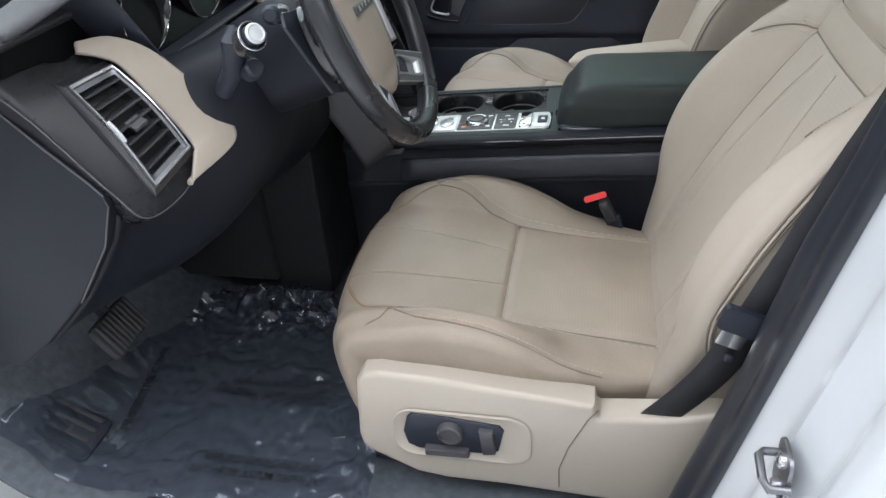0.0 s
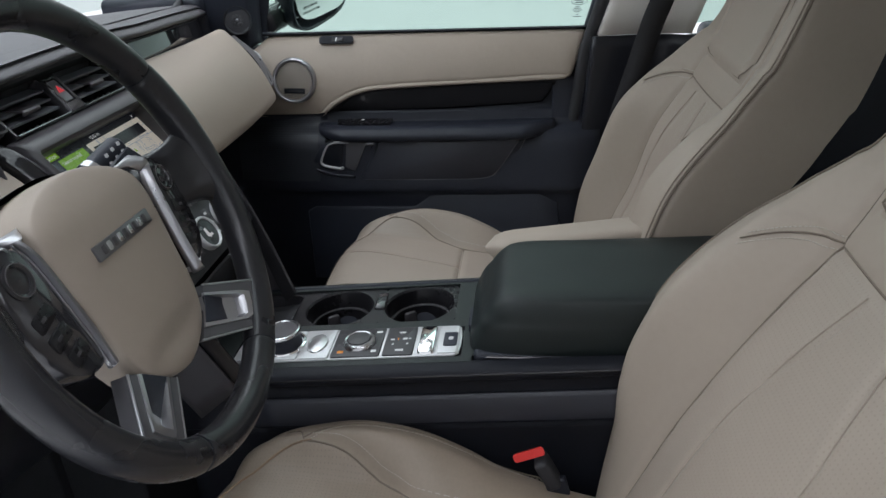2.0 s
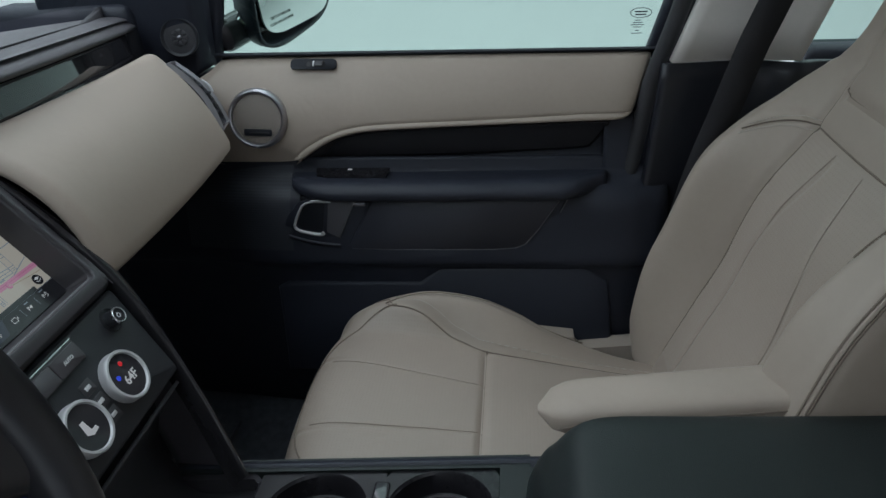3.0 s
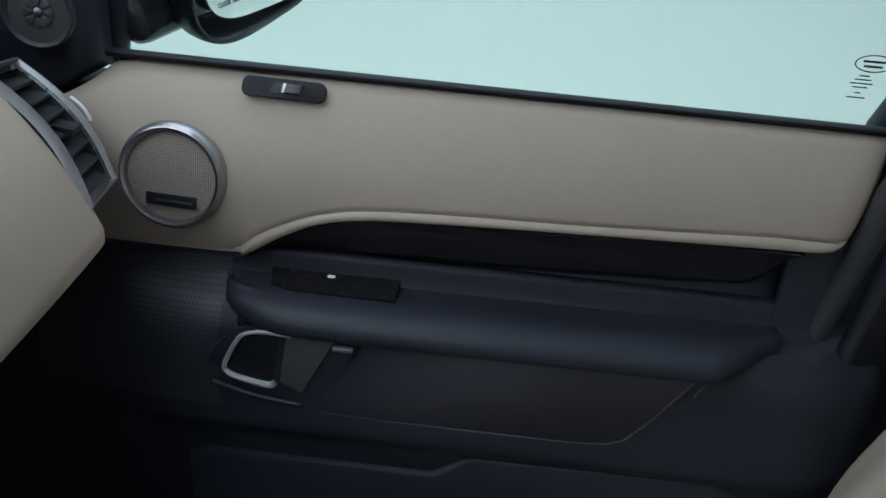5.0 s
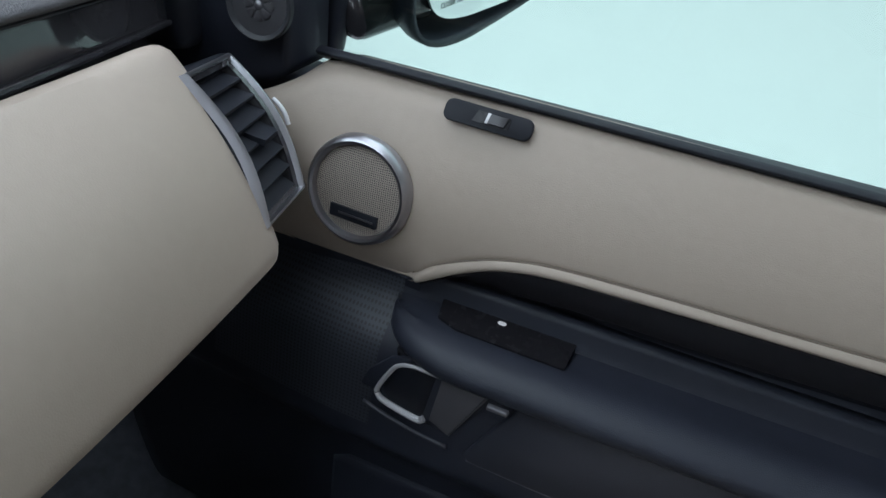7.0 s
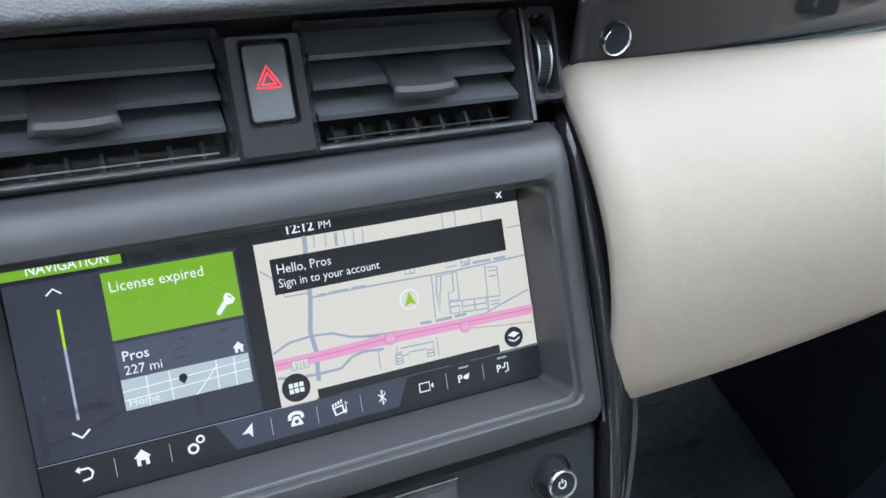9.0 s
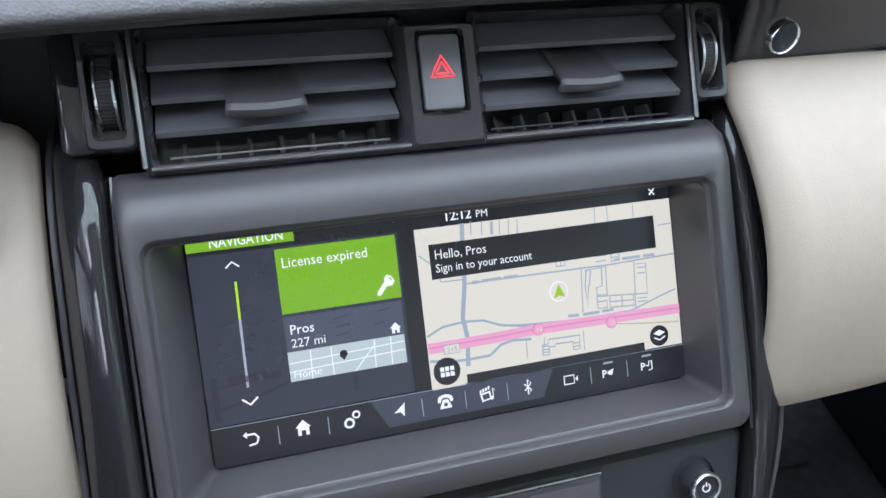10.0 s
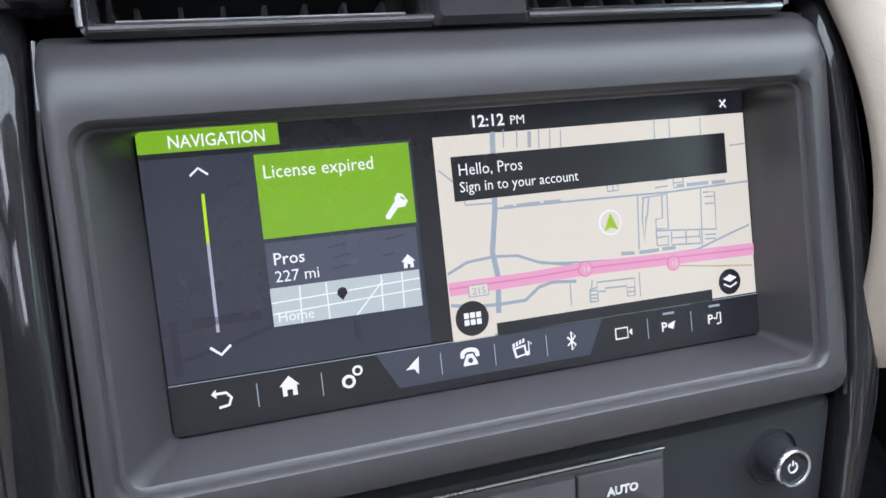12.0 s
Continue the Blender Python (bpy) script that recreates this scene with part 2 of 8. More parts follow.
def box_bm(sx, sy, sz, bevel=0.0, m=Matrix(), seg=3):
    bm = bmesh.new()
    bmesh.ops.create_cube(bm, size=1.0, matrix=Matrix.Diagonal((sx, sy, sz, 1)))
    if bevel:
        bmesh.ops.bevel(bm, geom=bm.edges[:], offset=bevel, segments=seg, profile=0.5, affect="EDGES")
    bmesh.ops.transform(bm, matrix=m, verts=bm.verts)
    return bm


def box(name, center, size, material, parent=None, bevel=0.002, label="", m=None, seg=3):
    mm = (m or Matrix()) @ Matrix.Translation(center)
    return part(name, box_bm(*size, bevel, mm, seg), material, parent, label)


def rrect(w, h, r, n=6, cx=0.0, cy=0.0):
    pts = []
    for k, (sx, sy) in enumerate(((1, 1), (-1, 1), (-1, -1), (1, -1))):
        for i in range(n + 1):
            a = (k + i / n) * math.pi / 2
            pts.append((cx + sx * (w / 2 - r) + r * math.cos(a), cy + sy * (h / 2 - r) + r * math.sin(a)))
    return pts


def loops(name, rings, material, parent=None, label="", cap0=False, cap1=True, smooth=True):
    """Joins closed rings of equal length, each a list of points."""
    n = len(rings[0])
    vs = [p for r in rings for p in r]
    fs = [(k * n + i, k * n + (i + 1) % n, (k + 1) * n + (i + 1) % n, (k + 1) * n + i) for k in range(len(rings) - 1) for i in range(n)]
    if cap0:
        fs.append(tuple(range(n))[::-1])
    if cap1:
        fs.append(tuple((len(rings) - 1) * n + i for i in range(n)))
    bm = bmesh.new()
    bv = [bm.verts.new(v) for v in vs]
    for f in fs:
        bm.faces.new([bv[i] for i in f])
    return part(name, bm, material, parent, label, smooth)


def plate(name, outline, depth, material, m, parent=None, label="", bevel=0.001, w=0.0):
    """A flat plate with that outline in m's xy plane, standing depth out along z from w, with a rounded front edge."""
    def inset(d):
        cx = sum(p[0] for p in outline) / len(outline)
        cy = sum(p[1] for p in outline) / len(outline)
        out = []
        for x, y in outline:
            l = math.hypot(x - cx, y - cy) or 1
            out.append((x - (x - cx) / l * d, y - (y - cy) / l * d))
        return out
    rings = [[m @ Vector((x, y, w)) for x, y in outline]]
    rings.append([m @ Vector((x, y, w + depth - bevel)) for x, y in outline])
    rings.append([m @ Vector((x, y, w + depth - bevel * 0.3)) for x, y in inset(bevel * 0.35)])
    rings.append([m @ Vector((x, y, w + depth)) for x, y in inset(bevel)])
    return loops(name, rings, material, parent, label, cap0=True)


def tube(name, pts, r, material, parent=None, label="", n=8, closed=False, flat=1.0):
    pts = [Vector(p) for p in pts]
    k = len(pts)
    rings = []
    up = Vector((0.13, 0.21, 0.97))
    for i, p in enumerate(pts):
        a, b = (pts[(i - 1) % k], pts[(i + 1) % k]) if closed else (pts[max(i - 1, 0)], pts[min(i + 1, k - 1)])
        d = (b - a).normalized()
        s = d.cross(up)
        if s.length < 0.05:
            s = d.cross(Vector((1, 0, 0)))
        s.normalize()
        t = s.cross(d)
        rr = r(i / max(1, k - 1)) if callable(r) else r
        rings.append([p + s * math.cos(q) * rr + t * math.sin(q) * rr * flat for q in [2 * math.pi * j / n for j in range(n)]])
    if closed:
        rings.append(rings[0])
        return loops(name, rings, material, parent, label, cap0=False, cap1=False)
    return loops(name, rings, material, parent, label, cap0=True)


def lathe(name, profile, material, m, parent=None, label="", n=40, cap0=False, cap1=True):
    """A turned shape: profile of (radius, height) along m's z."""
    return loops(name, [[m @ Vector((r * math.cos(2 * math.pi * i / n), r * math.sin(2 * math.pi * i / n), h)) for i in range(n)] for r, h in profile],
                 material, parent, label, cap0, cap1)


def lettering(name, text, size, material, m, parent=None, align="LEFT", extrude=0.0001, label="", bold=0.0, sx=1.0):
    c = bpy.data.curves.new(name, "FONT")
    c.body, c.size, c.align_x, c.extrude, c.offset = text, size, align, extrude, bold
    c.resolution_u = 2
    tmp = bpy.data.objects.new(name, c)
    scene.collection.objects.link(tmp)
    me = bpy.data.meshes.new_from_object(tmp.evaluated_get(bpy.context.evaluated_depsgraph_get()))
    bpy.data.objects.remove(tmp)
    me.transform(m @ Matrix.Diagonal((sx, 1, 1, 1)))
    me.materials.clear()
    me.materials.append(material)
    me.name = name
    return hang(new(name, me), parent, label)


def table(rows):
    xs = [r[0] for r in rows]
    ys = [r[1] for r in rows]
    def smoothstep(x):
        if x <= xs[0]:
            return ys[0]
        if x >= xs[-1]:
            return ys[-1]
        i = max(k for k in range(len(xs)) if xs[k] <= x)
        i = min(i, len(xs) - 2)
        def slope(k):
            a, b = max(k - 1, 0), min(k + 1, len(xs) - 1)
            return (ys[b] - ys[a]) / (xs[b] - xs[a])
        h = xs[i + 1] - xs[i]
        s = (x - xs[i]) / h
        m0, m1 = slope(i) * h, slope(i + 1) * h
        return ((2 * s ** 3 - 3 * s ** 2 + 1) * ys[i] + (s ** 3 - 2 * s ** 2 + s) * m0 + (-2 * s ** 3 + 3 * s ** 2) * ys[i + 1] + (s ** 3 - s ** 2) * m1)
    return smoothstep


def curve(points):
    """A smooth curve through points, as a function of 0 to 1."""
    n = len(points) - 1
    fs = [table([(i / n, p[k]) for i, p in enumerate(points)]) for k in range(len(points[0]))]
    return lambda s: tuple(f(s) for f in fs)


def lerp(a, b, s):
    return a + (b - a) * s


def step(a, b, x):
    s = min(1, max(0, (x - a) / (b - a)))
    return s * s * (3 - 2 * s)


def bump(x, c, w):
    return math.exp(-((x - c) / w) ** 2)


def axes(o, ex, ey):
    ex, ey = Vector(ex).normalized(), Vector(ey)
    ez = ex.cross(ey).normalized()
    ey = ez.cross(ex)
    return Matrix(((ex.x, ey.x, ez.x, o[0]), (ex.y, ey.y, ez.y, o[1]), (ex.z, ey.z, ez.z, o[2]), (0, 0, 0, 1)))


# ---------------- booth round the car ----------------
def slab(name, lo, hi, material, label, category):
    c = [(a + b) / 2 for a, b in zip(lo, hi)]
    o = part(name, box_bm(*[b - a for a, b in zip(lo, hi)], 0, Matrix.Translation(c)), material, None, label, smooth=False)
    return tagged(o, category=category, kind="structure")


slab("floor", (-6, -6, -0.60), (6, 7, -0.50), M_boothfloor, "pale grey painted floor of the photo booth", "floor")
slab("wall_north", (-6, 7, -0.5), (6, 7.1, 3.2), M_booth, "plain white painted booth wall", "wall")
slab("wall_south", (-6, -6.1, -0.5), (6, -6, 3.2), M_booth, "plain white painted booth wall", "wall")
slab("wall_east", (6, -6, -0.5), (6.1, 7, 3.2), M_booth, "plain white painted booth wall", "wall")
slab("wall_west", (-6.1, -6, -0.5), (-6, 7, 3.2), M_booth, "plain white painted booth wall", "wall")
slab("ceiling", (-6, -6, 3.2), (6, 7, 3.3), M_booth, "plain white booth ceiling with broad light", "ceiling")

cove = sheet("backdrop", lambda a, b: (6 - 3.0 * (1 - math.sin(b * math.pi / 2)), lerp(-5.99, 6.99, a), -0.495 + 3.0 * (1 - math.cos(b * math.pi / 2))), 4, 24, M_booth)
tagged(cove, "smoothly curved white cove of the photo booth", "backdrop", kind="structure")

# ---------------- car shell ----------------
shell = thing("car_body", (0, 0, -0.1), "white painted car body with dark cabin floor and pale roof lining", "car", kind="structure")


def cabin_floor(a, b):
    x = lerp(-0.78, 0.80, a)
    y, z = curve([(-1.6, 0.03), (-0.6, 0.02), (0.2, 0.015), (0.75, 0.01), (0.98, 0.03), (1.12, 0.16), (1.2, 0.34), (1.24, 0.6), (1.25, 0.82)])(b)
    return (x, y, z + 0.004 * math.sin(9 * x) * math.cos(7 * y) + 0.03 * step(0.55, 0.78, abs(x)))


sheet("cabin_floor", cabin_floor, 24, 48, M_carpet, shell, "dark carpeted cabin floor and toe board", thick=0.02)
for sx, sy, ln in ((-0.80, 1.21, 0.18), (0.83, 1.10, 0.40)):
    box("kick_side", (sx, sy, 0.36), (0.03, ln, 0.86), M_carpet, shell, 0.008)
box("roof", (0, -0.75, 1.475), (1.50, 2.35, 0.05), M_headliner, shell, 0.02, "pale fabric roof lining")
box("roof_skin", (0, -0.75, 1.52), (1.56, 2.45, 0.03), M_white, shell, 0.012)
box("rear_panel", (0, -1.95, 0.42), (1.5, 0.05, 0.9), M_dark, shell, 0.02)
box("bonnet", (0, 1.86, 0.62), (1.70, 1.10, 0.10), M_white, shell, 0.05)
box("nose", (0, 1.86, 0.22), (1.70, 1.10, 0.66), M_white, shell, 0.08)
box("rear_side_panel", (0.86, -1.12, 0.32), (0.08, 1.70, 0.84), M_dark, shell, 0.02)
box("rear_side_panel", (-0.93, -1.12, 0.15), (0.10, 1.70, 1.18), M_white, shell, 0.03)
box("rear_side_trim", (-0.80, -1.12, 0.32), (0.06, 1.60, 0.80), M_dark, shell, 0.02)
box("sill", (-0.90, 0.35, -0.03), (0.20, 1.10, 0.16), M_white, shell, 0.03)
box("sill_trim", (-0.785, 0.35, 0.035), (0.10, 1.00, 0.05), M_dark, shell, 0.012)
box("rear_bench", (0, -1.0, 0.25), (1.35, 0.5, 0.24), M_leather, shell, 0.05)
box("rear_bench_back", (0, -1.35, 0.62), (1.35, 0.20, 0.62), M_leather, shell, 0.06)


def bar3(name, p, q, wide, deep, material, parent, label="", bevel=0.012):
    p, q = Vector(p), Vector(q)
    d = (q - p)
    m = axes((p + q) / 2, d, Vector((0, 0, 1)) if abs(d.normalized().z) < 0.9 else Vector((0, 1, 0)))
    return part(name, box_bm(d.length, wide, deep, bevel, m), material, parent, label)


bar3("front_pillar", (0.82, 1.00, 0.84), (0.66, 0.30, 1.46), 0.07, 0.07, M_pillar, shell, "pale windscreen pillar trim")
tube("front_pillar", [(-0.82, 1.08, 0.727), (-0.79, 0.85, 0.852), (-0.755, 0.62, 0.972), (-0.72, 0.44, 1.088), (-0.69, 0.27, 1.262), (-0.68, 0.16, 1.44)], 0.0205, M_endcap, shell, "black windscreen pillar seal", n=16)
bar3("roof_rail", (0.70, 0.40, 1.44), (0.70, -1.9, 1.44), 0.08, 0.08, M_pillar, shell)
bar3("roof_rail", (-0.72, 0.40, 1.44), (-0.72, -1.9, 1.44), 0.08, 0.08, M_pillar, shell)
bar3("rear_pillar", (0.80, -1.0, 0.74), (0.70, -1.05, 1.44), 0.08, 0.08, M_pillar, shell)
bar3("rear_pillar", (-0.84, -1.0, 0.74), (-0.72, -1.05, 1.44), 0.08, 0.08, M_pillar, shell)

windshield = sheet("windshield", lambda a, b: (lerp(-0.76, 0.76, a) * lerp(1, 0.88, b), lerp(1.12, 0.30, b) - 0.16 * (2 * a - 1) ** 2 * (1 - b), lerp(0.845, 1.46, b)),
                   16, 10, M_clear)
tagged(windshield, "clear laminated windscreen glass above the dashboard", "window", kind="structure")
windshield.visible_shadow = False
rear_window = sheet("window_1", lambda a, b: (lerp(0.86, 0.73, b), lerp(-0.20, -0.98, a), lerp(0.74, 1.44, b)), 6, 6, M_tint)
tagged(rear_window, "green-tinted rear side window glass", "window", kind="structure")
rear_window.visible_shadow = False
rear_window = sheet("window_2", lambda a, b: (lerp(-0.90, -0.76, b), lerp(-0.24, -0.98, a), lerp(0.74, 1.44, b)), 6, 6, M_tint)
tagged(rear_window, "green-tinted rear side window glass", "window", kind="structure")
rear_window.visible_shadow = False

# middle pillar on the open side: white jamb, black seal, dark inner trim
jamb_y = table([(-0.1, 0.03), (0.155, -0.028), (0.30, -0.058), (0.363, -0.071), (0.486, -0.096), (0.589, -0.117), (0.687, -0.137), (0.746, -0.150), (0.854, -0.176), (1.2, -0.235), (1.46, -0.275)])
seal_y = table([(-0.1, 0.03), (0.176, -0.023), (0.40, -0.076), (0.60, -0.112), (0.71, -0.142), (0.83, -0.168), (0.96, -0.195), (1.46, -0.27)])


def jamb(a, b):
    z = lerp(-0.10, 1.46, b)
    x = curve([(-0.775,), (-0.80,), (-0.85,), (-0.92,), (-0.965,), (-0.985,), (-0.99,)])(a)[0]
    d = curve([(-0.004,), (0.006,), (0.0,), (0.0,), (-0.006,), (-0.03,), (-0.09,)])(a)[0]
    return (x + 0.10 * step(0.7, 1.46, z), jamb_y(z) + d - 0.012 * math.exp(-((a - 0.52) / 0.06) ** 2) + 0.008 * math.exp(-((a - 0.36 - 0.10 * b) / 0.03) ** 2), z)


sheet("middle_pillar_jamb", jamb, 30, 40, M_white, shell, "glossy white painted door jamb", thick=0.01, offset=1)


def seal(a, b):
    z = lerp(-0.06, 1.44, b)
    q = math.pi * (0.0 + a)
    x = lerp(-0.695 + 0.07 * step(1.0, 1.46, z), -0.782 + 0.10 * step(0.7, 1.46, z), a)
    return (x, lerp(seal_y(z), jamb_y(z), a) + 0.012 * math.sin(q) + 0.006 * math.sin(3 * q), z)


sheet("door_seal", seal, 18, 40, M_moulded, shell, "black rubber door seal", thick=0.008, offset=1)
sheet("middle_pillar_trim", lambda a, b: (lerp(-0.70, -0.665, a), seal_y(lerp(0, 0.74, b)) - 0.02 - 0.20 * a, lerp(0, 0.74, b)), 6, 20, M_dark, shell, thick=0.01)
sheet("middle_pillar_upper", lambda a, b: (lerp(-0.698, -0.655, a) + 0.07 * step(1.0, 1.46, lerp(0.742, 1.44, b)), seal_y(lerp(0.742, 1.44, b)) - 0.004 - 0.18 * a, lerp(0.742, 1.44, b)), 6, 20, M_pillar, shell, "pale fabric upper pillar trim", thick=0.01)

striker = thing("door_striker", (-0.90, -0.072, 0.46), "steel latch striker loop on the white door jamb", "latch")
sm = axes((-0.90, -0.070, 0.462), (-1, 0, 0), (0, 0, 1))
plate("base_plate", rrect(0.045, 0.062, 0.012), 0.004, M_brushed_dark, sm, striker)
tube("loop", [sm @ Vector(p) for p in ((-0.012, 0.012, 0.0), (-0.012, 0.012, 0.02), (-0.006, 0.012, 0.026), (0.02, 0.008, 0.026), (0.026, 0.0, 0.02), (0.026, 0.0, 0.0))], 0.0045, M_brushed_dark, striker, n=10)
for dy in (0.018, -0.018):
    lathe("screw", [(0.008, 0.0), (0.008, 0.006), (0.006, 0.008), (0.003, 0.008), (0.003, 0.005)], M_silver, sm @ Matrix.Translation((0.004, dy, 0.003)), striker, n=16)
hinge = thing("rear_door_hinge", (-0.955, -0.128, 0.66), "white painted steel hinge bolted to the jamb", "hinge")
hm = axes((-0.980, -0.122, 0.672), (-0.57, -0.02, 0.82), (-0.80, -0.25, -0.55))
if hm.col[2].y < 0:
    hm = hm @ pose(0, 0, 0, 180)
LOBE = [(0.021 * math.cos(q), 0.021 * math.sin(q)) for q in [math.radians(d) for d in range(90, 271, 15)]]
LOBE2 = [(0.100 + 0.021 * math.cos(q), 0.004 + 0.021 * math.sin(q)) for q in [math.radians(d) for d in range(-90, 91, 15)]]
plate("hinge_plate", LOBE + [(0.028, -0.015), (0.050, -0.012), (0.074, -0.015)] + LOBE2 + [(0.074, 0.020), (0.050, 0.017), (0.026, 0.020)], 0.007, M_white, hm, hinge, bevel=0.003)
for px, py in ((0.0, 0.0), (0.100, 0.004)):
    lathe("bolt", [(0.0135, 0.0), (0.0135, 0.0015), (0.0095, 0.002), (0.0095, 0.006), (0.0080, 0.0075), (0.0045, 0.0075), (0.0040, 0.003)], M_white, hm @ Matrix.Translation((px, py, 0.007)), hinge, n=24)
lathe("rivet", [(0.006, 0.0), (0.006, 0.002), (0.003, 0.003), (0.0005, 0.003)], M_white, hm @ Matrix.Translation((0.043, 0.002, 0.007)), hinge, n=16)
# edge of the rear door behind the jamb
rear_door = thing("rear_door", (-1.0, -0.16, 0.10), "white rear door edge with black rubber seal", "car door")
tube("edge_seal", [(-0.985, -0.150, 0.20), (-0.985, -0.150, 0.45), (-0.985, -0.150, 0.60), (-0.995, -0.150, 0.75), (-0.99, -0.17, 0.95)], 0.016, M_rubber, rear_door, "black rubber seal", n=14)
sheet("door_skin", lambda a, b: (lerp(-1.004, -1.035, math.sin(math.pi / 2 * a)), lerp(-0.150, -0.70, a * a), lerp(0.10, 0.95, b)), 16, 12, M_white, rear_door, "white painted door skin", thick=0.006)

# middle pillar beyond the passenger seat
bpillar = thing("middle_pillar", (0.74, -0.1, 0.02), "dark lower and pale upper middle pillar trim", "pillar", kind="structure")


def bp_low(a, b):
    z = lerp(0.1, 0.735, b)
    y = lerp(0.03, -0.26, a) - 0.05 * b
    return (0.735 + 0.03 * math.sin(math.pi * a) * (1 - b * 0.4) - 0.02 * math.exp(-((a - 0.45 - 0.25 * b) / 0.10) ** 2) + 0.03 * step(0.4, 0.1, z), y, z)


sheet("lower_trim", bp_low, 30, 24, M_moulded, bpillar, "dark moulded plastic lower trim", thick=0.015)
sheet("upper_trim", lambda a, b: (0.735 - 0.03 * b + 0.012 * math.sin(math.pi * a), lerp(-0.031, -0.228, a) - 0.24 * b, lerp(0.738, 1.44, b)), 10, 12, M_pillar, bpillar, "pale fabric upper trim", thick=0.015)
tube("door_seal", [(0.765, 0.045, 0.30), (0.765, 0.025, 0.5), (0.765, -0.005, 0.70), (0.76, -0.035, 0.80), (0.70, -0.20, 1.44)], 0.014, M_rubber, bpillar, n=10)
bar3("seal_flange", (0.800, -0.018, 0.66), (0.735, -0.205, 1.44), 0.040, 0.03, M_rubber, bpillar, "black rubber door seal")
belt2 = thing("seat_belt", (0.70, -0.12, 0.3), "black woven seat belt hanging on the middle pillar", "seat belt", group="front seat belts")


def ribbon(name, pts, wdir, width, material, parent, thick=0.0016, label=""):
    c = curve(pts)
    wv = Vector(wdir).normalized() * width / 2
    return sheet(name, lambda a, b: Vector(c(b)) + wv * (2 * a - 1), 2, 40, material, parent, label, thick=thick, offset=0)


ribbon("webbing", [(0.684, -0.04, 0.30), (0.692, -0.070, 0.52), (0.690, -0.114, 0.687), (0.690, -0.137, 0.770), (0.688, -0.160, 0.838), (0.672, -0.262, 1.15)], (0.0, 0.93, 0.36), 0.047, M_belt, belt2)
belt1 = thing("seat_belt", (-0.67, 0.0, 0.25), "black woven seat belt with tongue beside the seat", "seat belt", group="front seat belts")
ribbon("webbing", [(-0.625, 0.020, 0.235), (-0.650, -0.020, 0.320), (-0.668, -0.052, 0.405), (-0.676, -0.098, 0.55), (-0.672, -0.140, 0.68), (-0.665, -0.178, 0.78), (-0.655, -0.25, 1.0)], (0, 1, 0.35), 0.048, M_belt, belt1)
tm = axes((-0.684, -0.060, 0.475), (0, 0.94, 0.34), (0, -0.34, 0.94))
plate("tongue_cover", rrect(0.062, 0.034, 0.008), 0.014, M_dark, tm, belt1, "black plastic belt tongue", bevel=0.004, w=-0.006)
plate("tongue_blade", rrect(0.034, 0.03, 0.004), 0.003, M_chrome, tm @ Matrix.Translation((0, -0.028, 0)), belt1, "steel blade")
box("stop_button", (-0.676, -0.052, 0.41), (0.008, 0.012, 0.012), M_dark, belt1, 0.003)

# ---------------- passenger door ----------------
door = thing("door_1", (0.74, 0.4, 0.02), "closed passenger door with cream upper trim and black armrest", "door", kind="structure")
zl = table([(-0.02, 0.655), (0.039, 0.6545), (0.08, 0.6545), (0.183, 0.650), (0.287, 0.646), (0.394, 0.643), (0.481, 0.638), (0.524, 0.629), (0.558, 0.615), (0.588, 0.597), (0.604, 0.582), (0.614, 0.5745), (0.667, 0.572), (0.86, 0.575)])
ztop = table([(-0.02, 0.7465), (0.70, 0.7515), (0.731, 0.746), (0.76, 0.724), (0.796, 0.706), (0.83, 0.700), (0.86, 0.699)])
zr = table([(-0.02, 0.643), (0.042, 0.642), (0.18, 0.639), (0.286, 0.636), (0.393, 0.632), (0.481, 0.6265), (0.525, 0.6165), (0.56, 0.599), (0.589, 0.580), (0.604, 0.5735), (0.625, 0.5705), (0.76, 0.571), (0.86, 0.574)])
zb = table([(0.05, 0.592), (0.08, 0.584), (0.102, 0.580), (0.216, 0.574), (0.332, 0.569), (0.451, 0.567), (0.52, 0.562), (0.56, 0.558), (0.60, 0.552)])


def door_x(z):
    return 0.742 + (0.053 * ((z - 0.62) / 0.122) ** 2 if z > 0.62 else 0.012 * ((0.62 - z) / 0.05) ** 2)


def cream_top(a, b):
    y0 = lerp(-0.012, 0.86, a)
    lo, mid, hi = zr(y0), max(zl(y0), zr(y0) + 0.0004), ztop(y0)
    z = lerp(lo, mid, b / 0.3) if b < 0.3 else lerp(mid, hi, (b - 0.3) / 0.7)
    y = y0 + 0.048 * (1 - a) ** 8 * (1 - b)
    edge = 0.012 * (1 - math.sqrt(max(0, 1 - (max(0, 0.05 - a) / 0.05) ** 2)))
    x = door_x(max(z, 0.62) if y0 < 0.60 else z) + edge + 0.012 * step(0.90, 1.0, b) ** 2
    roll = step(0.0005, 0.008, mid - lo)
    x -= roll * 0.0045 * math.sin(math.pi * min(1.0, b / 0.3)) ** 0.7 if b < 0.3 else 0.0
    x += roll * 0.0016 * bump(b, 0.3, 0.012) + 0.006 * (1 - b / 0.06) ** 2 * (b < 0.06)
    return (x, y, z)


